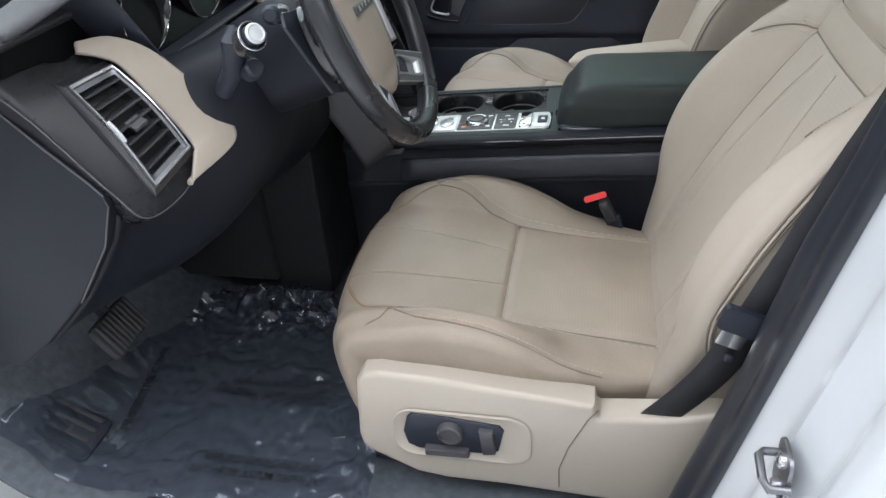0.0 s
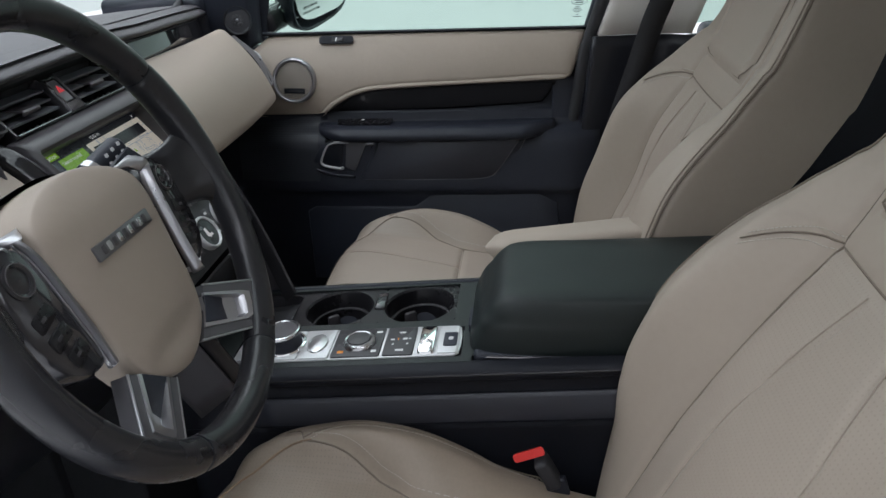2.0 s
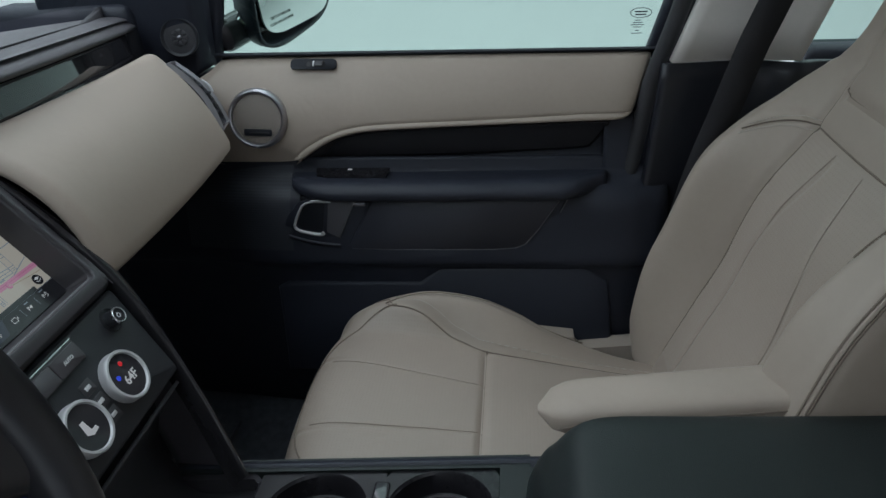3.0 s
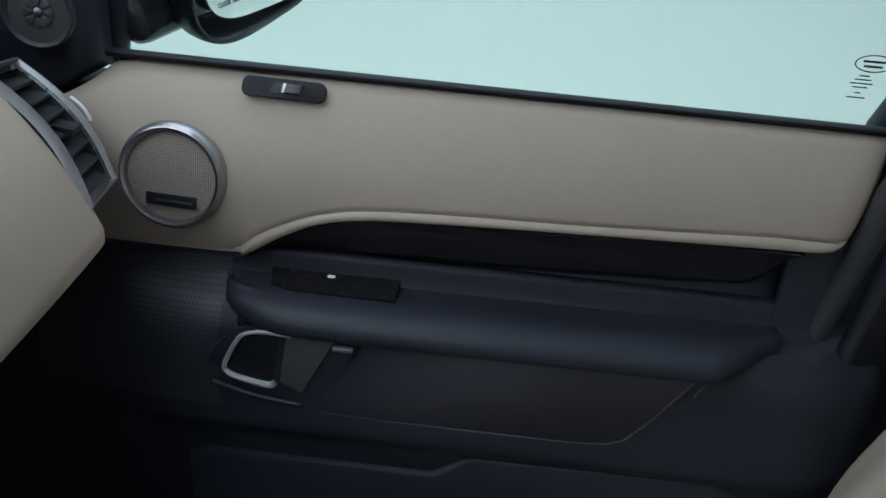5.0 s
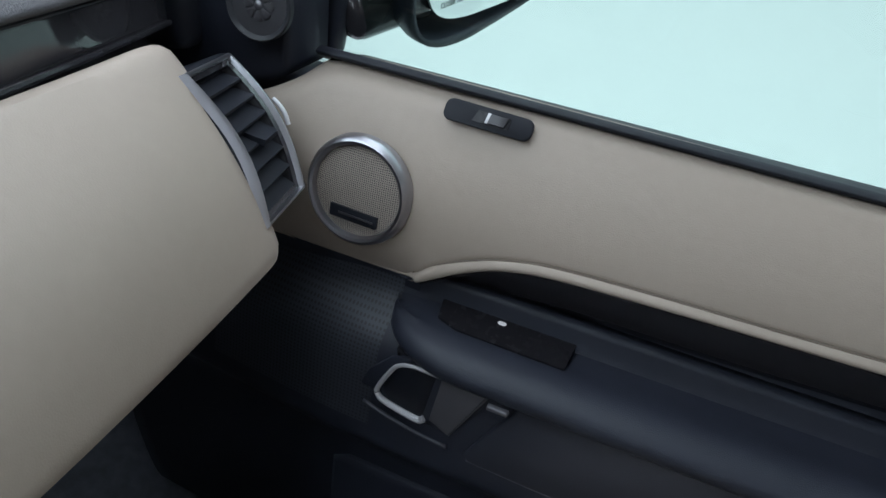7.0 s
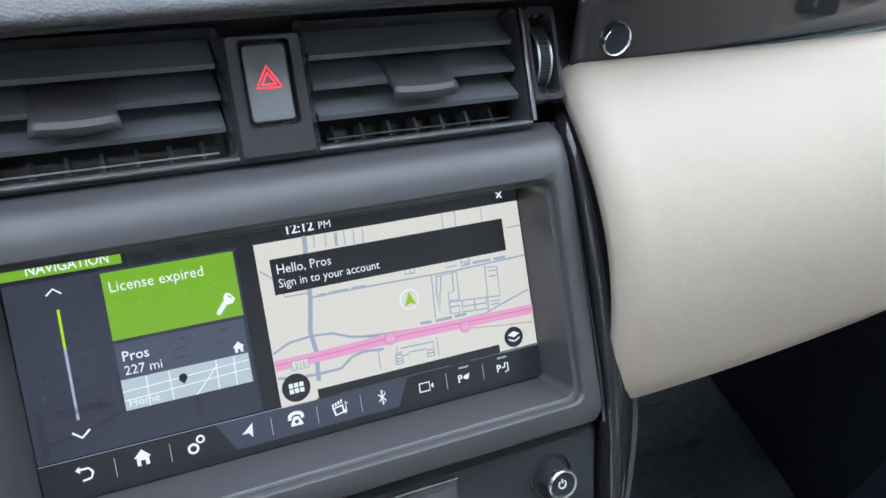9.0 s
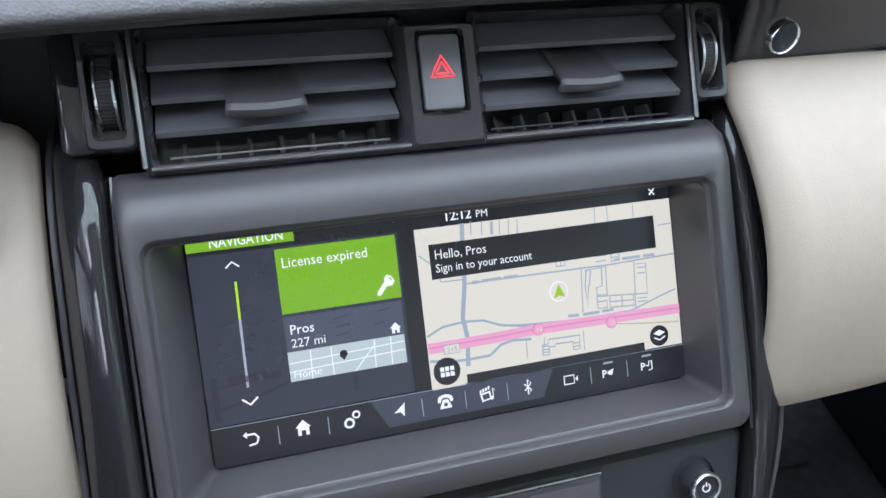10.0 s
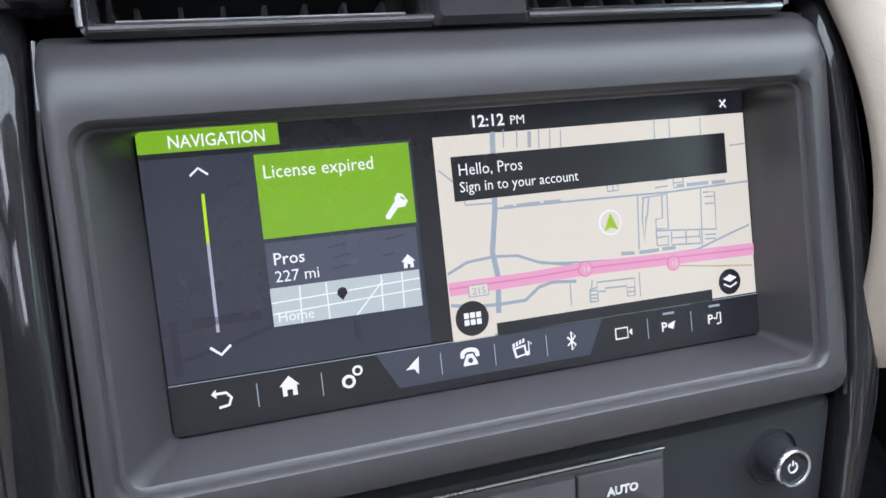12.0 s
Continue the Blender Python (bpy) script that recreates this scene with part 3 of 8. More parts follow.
sheet("upper_trim", cream_top, 110, 60, M_leather, door, "cream leather upper door trim", thick=0.012, offset=1)
sheet("sill_shelf", lambda a, b: (lerp(0.806, 0.872, b), lerp(-0.01, 0.735, a), lerp(0.740, 0.722, b)), 40, 5, M_endcap, door, thick=0.008)
sheet("window_seal", lambda a, b: (curve([(0.800,), (0.803,), (0.808,), (0.816,)])(b)[0], lerp(-0.02, 0.745, a), lerp(0.7435, 0.7480, a) + curve([(0.0,), (0.0015,), (0.0012,), (-0.003,)])(b)[0]), 40, 8, M_endcap, door, "black window sealing strip", thick=0.005)



tube("trim_seam", [(door_x(zl(y)) + 0.0002, y, zl(y)) for y in [lerp(0.606, 0.035, i / 60) for i in range(61)]], 0.0009, M_seam, door, n=6)


def inlay(a, b):
    y = lerp(0.598, 0.058 + 0.030 * b * b, a)
    return (lerp(0.7500, 0.785, b ** 0.8), y, lerp(zr(y) - 0.001, zb(y), b))


def inlay_edge(a, b):
    y = lerp(0.596, 0.062, a)
    return (0.7490 - 0.0045 * math.sin(math.pi * b), y, zr(y) - 0.0005 - 0.0045 * b)


sheet("gloss_strip", inlay, 60, 10, M_gloss, door, "piano black inlay strip", thick=0.004, offset=1)
sheet("gloss_edge", inlay_edge, 60, 6, M_gloss, door, thick=0.002, offset=1)
sheet("rear_shoulder", lambda a, b: (lerp(0.764, 0.752, b) + 0.02 * step(0.03, -0.04, lerp(0.066, -0.045, a)), lerp(0.066, -0.045, a), lerp(0.648, 0.50, b)), 14, 10, M_dark, door, thick=0.01, offset=1)


def armrest(a, b):
    """From the back of the hollow, over the top, round the nose and back under."""
    y = lerp(0.622, 0.060, a)
    nose = math.sqrt(max(0.0, 1 - (max(0, 0.17 - a) / 0.17) ** 2))
    tail = 1 - 0.75 * step(0.86, 1.0, a)
    s = curve([(0.796, 0.604), (0.782, 0.560), (0.745, 0.549), (0.715, 0.549), (0.697, 0.546), (0.686, 0.537), (0.684, 0.527), (0.690, 0.519), (0.706, 0.515), (0.73, 0.515)])(b)
    x = 0.76 - (0.76 - s[0]) * (0.12 + 0.88 * nose * tail) if s[0] < 0.76 else s[0]
    low = lerp(0.541, s[1], 0.12 + 0.88 * nose) if s[1] < 0.549 else 0.549 + (s[1] - 0.549) * (0.1 + 0.9 * nose)
    dish = -0.001 * math.exp(-((s[0] - 0.75) / 0.02) ** 2) * step(0.1, 0.3, a)
    return (x, y, low + dish + 0.006 * (a - 0.3) ** 2)


sheet("armrest", armrest, 60, 36, M_dark, door, "black padded door armrest", thick=0.006, offset=1)


def low_door(a, b):
    y = lerp(0.98, -0.045, a)
    x, z = curve([(0.762, 0.575), (0.752, 0.545), (0.722, 0.525), (0.706, 0.50), (0.698, 0.44), (0.692, 0.40), (0.702, 0.375), (0.705, 0.30), (0.712, 0.2), (0.73, 0.09), (0.75, 0.03)])(b)
    bow = 0.018 * step(0.62, 0.9, y)
    return (x + bow + 0.02 * step(0.03, -0.045, y), y, z)


sheet("lower_panel", low_door, 50, 50, M_dark, door, "black moulded lower door panel", thick=0.02, offset=1)
sheet("front_panel", lambda a, b: (0.757 + 0.012 * step(0.6, 0.98, lerp(0.60, 0.98, a)), lerp(0.60, 0.98, a), lerp(0.50, 0.575, b)), 12, 6, M_dark, door, thick=0.01, offset=1)
pm = axes((0.690, 0.0, 0.0), (0, -1, 0), (0.06, 0, 1))  # local x = -y, local y = up


def yz(pts):
    return [(-y, z) for y, z in pts]


SURR = [(0.545, 0.418), (0.539, 0.409), (0.500, 0.405), (0.40, 0.404), (0.30, 0.404), (0.215, 0.409), (0.190, 0.418), (0.166, 0.446), (0.140, 0.490), (0.124, 0.522), (0.30, 0.522), (0.478, 0.521), (0.512, 0.470)]
PANEL = [(0.514, 0.431), (0.509, 0.425), (0.44, 0.423), (0.34, 0.423), (0.25, 0.424), (0.215, 0.427), (0.198, 0.434), (0.176, 0.462), (0.154, 0.496), (0.142, 0.514), (0.146, 0.519), (0.30, 0.518), (0.462, 0.517), (0.470, 0.512), (0.490, 0.475)]
plate("pocket_surround", yz(SURR), 0.012, M_dark, pm, door, bevel=0.006, w=0.004)
pk_ = plate("pocket_panel", yz(PANEL), 0.012, M_pocket, pm, door, "black leather pocket panel", bevel=0.004, w=0.010)
# grey tubes stand in for the highlights along the pocket edges
tube("panel_edge_glint", [pm @ Vector((-y, z, 0.0205)) for y, z in PANEL[1:11]], 0.0009, M_handle, pk_, n=6)
tube("surround_edge_glint", [pm @ Vector((-y, z, 0.0145)) for y, z in SURR[1:10]], 0.0010, M_handle, door, n=6)
box("pocket_latch", (0.6835, 0.4855, 0.5165), (0.006, 0.020, 0.005), M_handle, door, 0.0015, "small grey latch bar")
box("reflector", (0.7235, 0.645, 0.4695), (0.006, 0.020, 0.007), M_handle, door, 0.003, "small grey oval plug")
plate("lower_pocket", yz([(0.66, 0.16), (0.66, 0.34), (0.64, 0.353), (0.39, 0.354), (0.35, 0.384), (0.09, 0.384), (0.05, 0.36), (0.03, 0.16)]), 0.03, M_dark, pm, door, "open map pocket moulding", bevel=0.008, w=-0.016)

box("door_core", (0.835, 0.44, 0.40), (0.05, 0.98, 0.64), M_dark, door, 0.01)
# inside handle
handle = part("door_handle", box_bm(0.03, 0.09, 0.075, 0.006, Matrix.Translation((0.724, 0.555, 0.484))), M_black, door, "satin silver inside door handle")
hpts = [(0.540, 0.5155), (0.572, 0.5155), (0.588, 0.511), (0.597, 0.500), (0.609, 0.474), (0.608, 0.465), (0.598, 0.459), (0.566, 0.4525), (0.558, 0.456)]
hc = curve(hpts)
tube("handle_rim", [(0.6965 + 0.001 * math.sin(6 * i / 40), *hc(i / 40)) for i in range(41)], lambda s: 0.0016 + 0.0022 * s, M_brush, handle, "bright silver rim")
plate("handle_bezel", yz([(0.578, 0.520), (0.600, 0.512), (0.622, 0.488), (0.630, 0.468), (0.622, 0.462), (0.531, 0.4435), (0.4950, 0.5205)]), 0.004, M_dark, pm, handle, "black handle surround", bevel=0.0015, w=0.0150)
plate("handle_plate", yz([(0.545, 0.5185), (0.553, 0.456), (0.532, 0.4455), (0.4965, 0.5190)]), 0.002, M_handle, pm, handle, "grey metal handle plate", bevel=0.0006, w=0.0180)
# raised dark plate in place of the shaded hollow behind the rim
plate("recess_shade", yz([(0.552, 0.512), (0.572, 0.5125), (0.585, 0.508), (0.594, 0.498), (0.604, 0.475), (0.603, 0.468), (0.597, 0.463), (0.568, 0.457), (0.5605, 0.459)]), 0.0012, M_endcap, pm, handle, "flat dark plate for the shade in the finger recess", bevel=0.0004, w=0.0185)
tube("handle_edge", [(0.6945, 0.575, 0.5185), (0.6945, 0.53, 0.5205), (0.6945, 0.4965, 0.5210)], 0.0016, M_brush, handle, n=6)
sheet("handle_lip", lambda a, b: (0.694 + 0.010 * b, lerp(0.622, 0.530, a), lerp(0.458, 0.440, a) - 0.004 - 0.012 * b - 0.004 * math.sin(math.pi * a)), 14, 4, M_pocket, handle, "black lip under the handle", thick=0.004)
tube("handle_edge", [(0.6965, 0.4955, 0.5205), (0.6975, 0.513, 0.4835), (0.6985, 0.531, 0.4450)], 0.0009, M_brushed_dark, handle, n=6)
sheet("door_grille", lambda a, b: Vector(low_door(lerp(0.16, 0.355, a), lerp(0.02, 0.44, b))) + Vector((-0.002, 0, 0)), 20, 24, M_doorgrille, door, "black woven texture panel")

# switches on the door
wm = axes((0.7835, 0.5645, 0.7365), (0, -1, -0.02), (0.58, 0, 0.81))
wsw = plate("window_switch", rrect(0.0810, 0.0195, 0.0070), 0.0032, M_endcap, wm, door, "black window switch with rocker", bevel=0.0014)
plate("switch_recess", [(-0.0150, -0.0052), (0.0185, -0.0052), (0.0185, 0.0052), (-0.0120, 0.0052)], 0.0005, M_cup, wm @ Matrix.Translation((0.002, 0, 0)), wsw, w=0.0031, bevel=0.0002)
plate("rocker", [(-0.0085, -0.0044), (0.0075, -0.0044), (0.0095, 0.0044), (-0.0065, 0.0044)][::1], 0.0024, M_slat, wm @ Matrix.Translation((0.009, 0, 0)), wsw, w=0.0034, bevel=0.0009)
# pale strip drawn as the glint on the black rocker
plate("rocker_glint", [(-0.0022, -0.0046), (0.0004, -0.0046), (0.0014, 0.0046), (-0.0012, 0.0046)], 0.0026, M_icon, wm @ Matrix.Translation((0.0010, 0, 0)), wsw, "pale strip for the glint on the rocker", w=0.0034, bevel=0.0004)
plate("lock_plate", [(-0.577, -0.044), (-0.440, -0.047), (-0.443, 0.0), (-0.548, -0.001), (-0.570, -0.009)][::-1], 0.0040, M_cup, axes((0.726, 0, 0.5510), (0, -1, 0), (-1, 0, -0.17)), door, "black lock switch plate", bevel=0.0008)
plate("lock_icon", rrect(0.0085, 0.0048, 0.0023), 0.0005, M_iconglow, axes((0.752, 0.512, 0.5556), (0, -1, 0), (1, 0, 0.17)), door, "small white lock symbol")

# loudspeaker
spk = thing("door_loudspeaker", (0.75, 0.668, 0.648), "round cream mesh loudspeaker with silver ring in the door trim", "loudspeaker")
sp = axes((0.7405, 0.6645, 0.6545), (0, -1, 0), (0.16, 0, 1))
lathe("ring", [(0.0435, -0.004), (0.0435, 0.002), (0.0448, 0.0050), (0.0475, 0.0060), (0.0505, 0.0035), (0.0522, -0.001), (0.0526, -0.008)], M_ring, sp, spk, "satin silver ring", n=64, cap1=False)
lathe("mesh", [(0.0445, -0.001), (0.035, 0.0012), (0.02, 0.0022), (0.008, 0.0026), (0.001, 0.0027)], M_grille, sp, spk, "perforated cream mesh", n=48)
plate("badge", rrect(0.049, 0.0120, 0.001), 0.003, M_endcap, sp @ Matrix.Translation((0, -0.0235, 0.0)) @ pose(0, 0, 0, 0, 0, -2), spk, "small black badge", w=0.0012)
plate("badge_mark", rrect(0.036, 0.0022, 0.0005), 0.0004, M_slat, sp @ Matrix.Translation((0.003, -0.0240, 0.0042)) @ pose(0, 0, 0, 0, 0, -2), spk, bevel=0.0001)

# corner cover with tweeter


def sail_fn(a, b):
    yl = curve([(0.765, 0.727), (0.80, 0.708), (0.84, 0.700), (0.95, 0.70), (1.02, 0.72)])(a)
    hi = curve([(0.745, 0.90), (0.79, 0.90), (0.84, 0.90), (0.93, 0.90), (1.02, 0.90)])(a)
    y, z = lerp(yl[0], hi[0], b), lerp(yl[1], hi[1], b)
    return (0.802 - 0.025 * a - 0.03 * b + 0.05 * step(0.08, 0.0, a), y, z)


sheet("corner_cover", sail_fn, 30, 16, M_dark, door, "black corner cover", thick=0.012, offset=1)
tw = thing("tweeter", (0.79, 0.807, 0.781), "small round black tweeter with star shaped guard", "loudspeaker")
tm2 = axes((0.7790, 0.7925, 0.7885), (0.12, -1, 0), (0.12, 0, 1))
lathe("ring", [(0.0325, -0.003), (0.0325, 0.003), (0.0312, 0.0045), (0.0285, 0.003), (0.027, 0.001)], M_fascia, tm2, tw, n=48, cap1=False)
lathe("mesh", [(0.0285, 0.001), (0.02, 0.0015), (0.001, 0.002)], M_rubber, tm2, tw, n=36)
for k in range(8):
    plate("spoke", [(0.0055, -0.0014), (0.0135, -0.0042), (0.0150, 0.0), (0.0135, 0.0042), (0.0055, 0.0014)], 0.0010, M_slat, tm2 @ pose(0, 0, 0.0018, 0, 0, 45 * k), tw, bevel=0.0003)
lathe("dome", [(0.0042, 0.001), (0.0038, 0.003), (0.002, 0.004), (0.0003, 0.0042)], M_brushed_dark, tm2, tw, n=16)

# door glass and frame
doorglass = sheet("window_3", lambda a, b: (lerp(0.884, 0.735, b), lerp(-0.05 - 0.20 * b, lerp(0.86, 0.36, b), a), lerp(0.70, 1.44, b)), 10, 8, M_tint)
tagged(doorglass, "green-tinted passenger door window glass", "window", kind="structure")
doorglass.visible_shadow = False
bar3("window_frame", (0.853, -0.028, 0.72), (0.735, -0.22, 1.44), 0.05, 0.035, M_dark, door, "black window frame")
bar3("window_frame", (0.868, 0.775, 0.72), (0.862, 0.730, 0.95), 0.03, 0.03, M_dark, door, "black window frame")
etch = thing("glass_etching", (0.84, 0.005, 0.79), "small printed maker's mark etched on the window glass", "marking")
em = axes((0.8615, 0.004, 0.796), (0, -1, 0), (-0.19, 0.0, 1))
tube("oval", [em @ Vector((0.018 * math.cos(q), 0.0085 * math.sin(q), 0.001)) for q in [2 * math.pi * k / 24 for k in range(24)]], 0.0006, M_dark, etch, closed=True, n=5)
for k, (w_, dy) in enumerate(((0.022, 0.002), (0.018, -0.003), (0.010, -0.013), (0.016, -0.017), (0.022, -0.021), (0.014, -0.025), (0.006, -0.031), (0.018, -0.036))):
    plate("print_bar", rrect(w_, 0.0022 if k < 2 else 0.0012, 0.0003), 0.0003, M_dark, em @ Matrix.Translation((-0.004 if k > 1 else 0, dy, 0.001)), etch, bevel=0.0001)

# outside mirror
mir = thing("side_mirror", (0.93, 0.72, 0.76), "black side mirror with white cap outside the passenger window", "mirror")


def shellm(a, b):
    q, t = 2 * math.pi * a, b
    rx, rz = 0.182 * (1 - 0.75 * t ** 2.2), 0.088 * (1 - 0.75 * t ** 2.2)
    e = 0.50
    cx, sx = math.cos(q), math.sin(q)
    return (1.062 + rx * math.copysign(abs(cx) ** e, cx) + 0.02 * t, 0.660 + 0.115 * t + 0.05 * math.cos(q) * (1 - t) * -1 * 0.5, 0.830 + rz * math.copysign(abs(sx) ** e, sx) - 0.012 * cx * -1)


sheet("housing", shellm, 40, 10, M_dark, mir, "black mirror housing", thick=0.006, loop=True)
mm = axes((1.062, 0.664, 0.830), (1, -0.19, 0.04), (0.0, 0.06, 1))
plate("mirror_glass", [(0.152 * math.copysign(abs(math.cos(q)) ** 0.50, math.cos(q)), 0.072 * math.copysign(abs(math.sin(q)) ** 0.50, math.sin(q))) for q in [2 * math.pi * k / 40 for k in range(40)]], 0.003, M_mirror, mm, mir, "mirror glass with printed warning", bevel=0.001)
lettering("warning", "OBJECTS IN MIRROR ARE", 0.0076, M_etch, mm @ Matrix.Translation((-0.122, -0.040, 0.0034)), mir)
lettering("warning", "CLOSER THAN THEY APPEAR", 0.0076, M_etch, mm @ Matrix.Translation((-0.128, -0.052, 0.0034)), mir)
bar3("arm", (0.87, 0.765, 0.765), (0.96, 0.70, 0.795), 0.06, 0.05, M_gloss, mir, "glossy black mirror arm", 0.018)
bar3("signal_lens", (0.885, 0.724, 0.800), (0.905, 0.702, 0.775), 0.010, 0.008, M_chrome, mir, "clear signal lens", 0.003)


# ---------------- front seats ----------------
CUSH = curve([(-0.075, 0.262), (-0.02, 0.276), (0.06, 0.285), (0.14, 0.291), (0.21, 0.298), (0.27, 0.306), (0.33, 0.315), (0.39, 0.323), (0.45, 0.329), (0.50, 0.330), (0.535, 0.322), (0.554, 0.303), (0.561, 0.275), (0.558, 0.235), (0.546, 0.195), (0.530, 0.160)])
BACK = curve([(0.035, 0.225), (0.010, 0.29), (-0.020, 0.36), (-0.055, 0.44), (-0.100, 0.53), (-0.150, 0.62), (-0.198, 0.70), (-0.240, 0.785), (-0.272, 0.87), (-0.297, 0.95), (-0.318, 1.01), (-0.345, 1.047), (-0.385, 1.060), (-0.42, 1.05)])


def frame_of(section, s):
    y, z = section(s)
    y1, z1 = section(min(1, s + 0.012))
    y0, z0 = section(max(0, s - 0.012))
    d = math.hypot(y1 - y0, z1 - z0)
    return y, z, -(z1 - z0) / d, (y1 - y0) / d


cush_hw = table([(-0.08, 0.195), (0.0, 0.212), (0.10, 0.232), (0.20, 0.248), (0.30, 0.254), (0.42, 0.256), (0.50, 0.252), (0.56, 0.246)])
cush_rise = table([(-0.08, -0.012), (0.05, -0.012), (0.10, -0.006), (0.16, 0.008), (0.21, 0.030), (0.275, 0.050), (0.34, 0.054), (0.39, 0.048), (0.44, 0.036), (0.48, 0.028), (0.52, 0.020), (0.56, 0.012)])
cush_uc = table([(-0.08, 0.150), (0.25, 0.147), (0.30, 0.162), (0.34, 0.179), (0.38, 0.193), (0.42, 0.202), (0.47, 0.208), (0.56, 0.212)])
front_y = table([(0.0, 0.561), (0.06, 0.560), (0.11, 0.556), (0.15, 0.548), (0.19, 0.534), (0.22, 0.518), (0.24, 0.500), (0.26, 0.476)])
back_hw = table([(0.22, 0.22), (0.30, 0.255), (0.40, 0.286), (0.50, 0.294), (0.58, 0.286), (0.66, 0.262), (0.72, 0.236), (0.77, 0.212), (0.81, 0.199), (0.86, 0.195), (0.93, 0.190), (1.0, 0.175), (1.04, 0.150), (1.07, 0.12)])
back_kb = table([(0.22, 0.1), (0.32, 0.7), (0.42, 1.0), (0.56, 1.0), (0.65, 0.72), (0.72, 0.35), (0.80, 0.10), (0.88, 0.0)])
back_low = table([(0.22, 0.0), (0.30, 0.15), (0.36, 0.38), (0.42, 0.72), (0.48, 0.95), (0.56, 1.0), (0.65, 0.72), (0.72, 0.35), (0.80, 0.10), (0.88, 0.0)])
back_uc = table([(0.22, 0.160), (0.45, 0.158), (0.60, 0.148), (0.69, 0.140), (0.80, 0.146), (0.92, 0.150)])


# how the seat being built is set: back sideways, back foot rearward, cushion sideways, cushion front lift, cushion front pull
SHIFT = [0.0, 0.0, 0.0, 0.0, 0.0]


def cushion_at(u, s, lift=0.0):
    y, z, ny, nz = frame_of(CUSH, s)
    q = abs(u)
    uc = cush_uc(y)
    top = step(0.30, 0.322, z) if y > 0.5 else 1.0
    h = cush_rise(y) * step(min(uc - 0.012, 0.160), 0.212, q) - 0.016 * step(0.205, 0.262, q)
    h -= 0.0060 * bump(q, uc, 0.0050) * step(0.47, 0.40, y)
    if q < uc:
        h -= 0.0070 * bump(y, 0.262, 0.0045) * step(uc, uc - 0.008, q)
        h += 0.004 * math.cos(math.pi * q / uc / 2) * top
        h -= 0.0016 * bump(q, 0.052 + 0.10 * max(0.0, y - 0.262) ** 0.9, 0.0035) * top * step(0.255, 0.27, y)
    if y > 0.34:
        y = 0.34 + (y - 0.34) * (front_y(q) - 0.34) / 0.221
    return u, y + ny * (h + lift) - SHIFT[4] * step(0.36, 0.54, y), z + nz * (h + lift) - 0.010 * (q / 0.25) ** 4 * step(0.40, 0.55, y) + SHIFT[3] * step(-0.03, 0.24, y)


def back_at(u, s, lift=0.0):
    y, z, ny, nz = frame_of(BACK, s)
    ny, nz = -ny, -nz
    q = abs(u)
    hw, uc, k = back_hw(z), back_uc(z), (back_kb if SHIFT[1] else back_low)(z)
    h = k * 0.075 * step(uc - 0.01, uc + 0.075, q) - k * 0.020 * step(uc + 0.07, hw, q)
    h -= 0.0060 * bump(q, uc, 0.0050) * step(0.93, 0.80, z)
    arch = 0.692 - 0.55 * max(0.0, q - 0.165) ** 1.25 * 1.6
    h -= 0.0045 * bump(z, arch, 0.005) * step(0.225, 0.19, q)
    if q < uc:
        h += 0.004 * math.cos(math.pi * q / uc / 2)
        h -= 0.0022 * bump(q, 0.085 - 0.05 * step(0.5, 0.69, z), 0.004) * step(0.69, 0.66, z)
    if z > 0.72:
        ex = (q - 0.118 - 0.10 * min(0.2, max(0, z - 0.745))) / 0.012
        ez = (0.742 - z) / 0.012
        inside = step(0.5, -0.5, max(ex, ez))
        h += 0.0065 * inside * step(1.02, 0.97, z)
        h -= 0.0035 * bump(max(ex, ez), 0.35, 0.5) * step(1.0, 0.95, z)
    y -= SHIFT[1] * step(0.62, 0.44, z)
    return u, y + ny * (h + lift), z + nz * (h + lift)


def pad(name, fn, section, hwf, key, deep, nu, nv, material, second, test, parent, label):
    """A cushion: the face follows fn, its sides roll over and run back by deep, and a flat back closes it."""
    vs, fs, kinds = [], [], []
    for j in range(nv + 1):
        s = j / nv
        y, z, ny, nz = frame_of(section, s)
        if section is BACK:
            ny, nz = -ny, -nz
        hw = hwf(y if key == 0 else z)
        dj = deep(z if key else y)
        for i in range(nu + 1):
            a = 2 * i / nu - 1
            q, sg = abs(a), math.copysign(1, a)
            r = 0.022
            if q <= 0.84:
                u = q / 0.84 * (hw - r)
                p = Vector(fn(sg * u, s))
            else:
                t = (q - 0.84) / 0.16
                p0 = Vector(fn(sg * (hw - r), s))
                if t < 0.5:
                    g = t / 0.5 * math.pi / 2
                    du, dh = r * math.sin(g), -r * (1 - math.cos(g))
                else:
                    du, dh = r - 0.010 * (t - 0.5) / 0.5, -r - (dj - r) * (t - 0.5) / 0.5
                p = p0 + Vector((sg * du, ny * dh, nz * dh))
            vs.append(p + Vector((SHIFT[0] if fn is back_at else SHIFT[2], 0, 0)))
    w = nu + 1
    for j in range(nv):
        for i in range(nu):
            fs.append((j * w + i, j * w + i + 1, (j + 1) * w + i + 1, (j + 1) * w + i))
            kinds.append(1 if test(vs[j * w + i] - Vector((SHIFT[0] if fn is back_at else SHIFT[2], 0, 0))) else 0)
        fs.append((j * w + nu, j * w, (j + 1) * w, (j + 1) * w + nu))
        kinds.append(0)
    fs.append(tuple(range(w))[::-1])
    fs.append(tuple(nv * w + i for i in range(w)))
    kinds += [0, 0]
    root = base_of(parent)
    o = raw(name, [v + Vector((root.x, 0, 0)) for v in vs], fs, material, parent, label)
    o.data.materials.append(second)
    o.data.polygons.foreach_set("material_index", kinds)
    return o


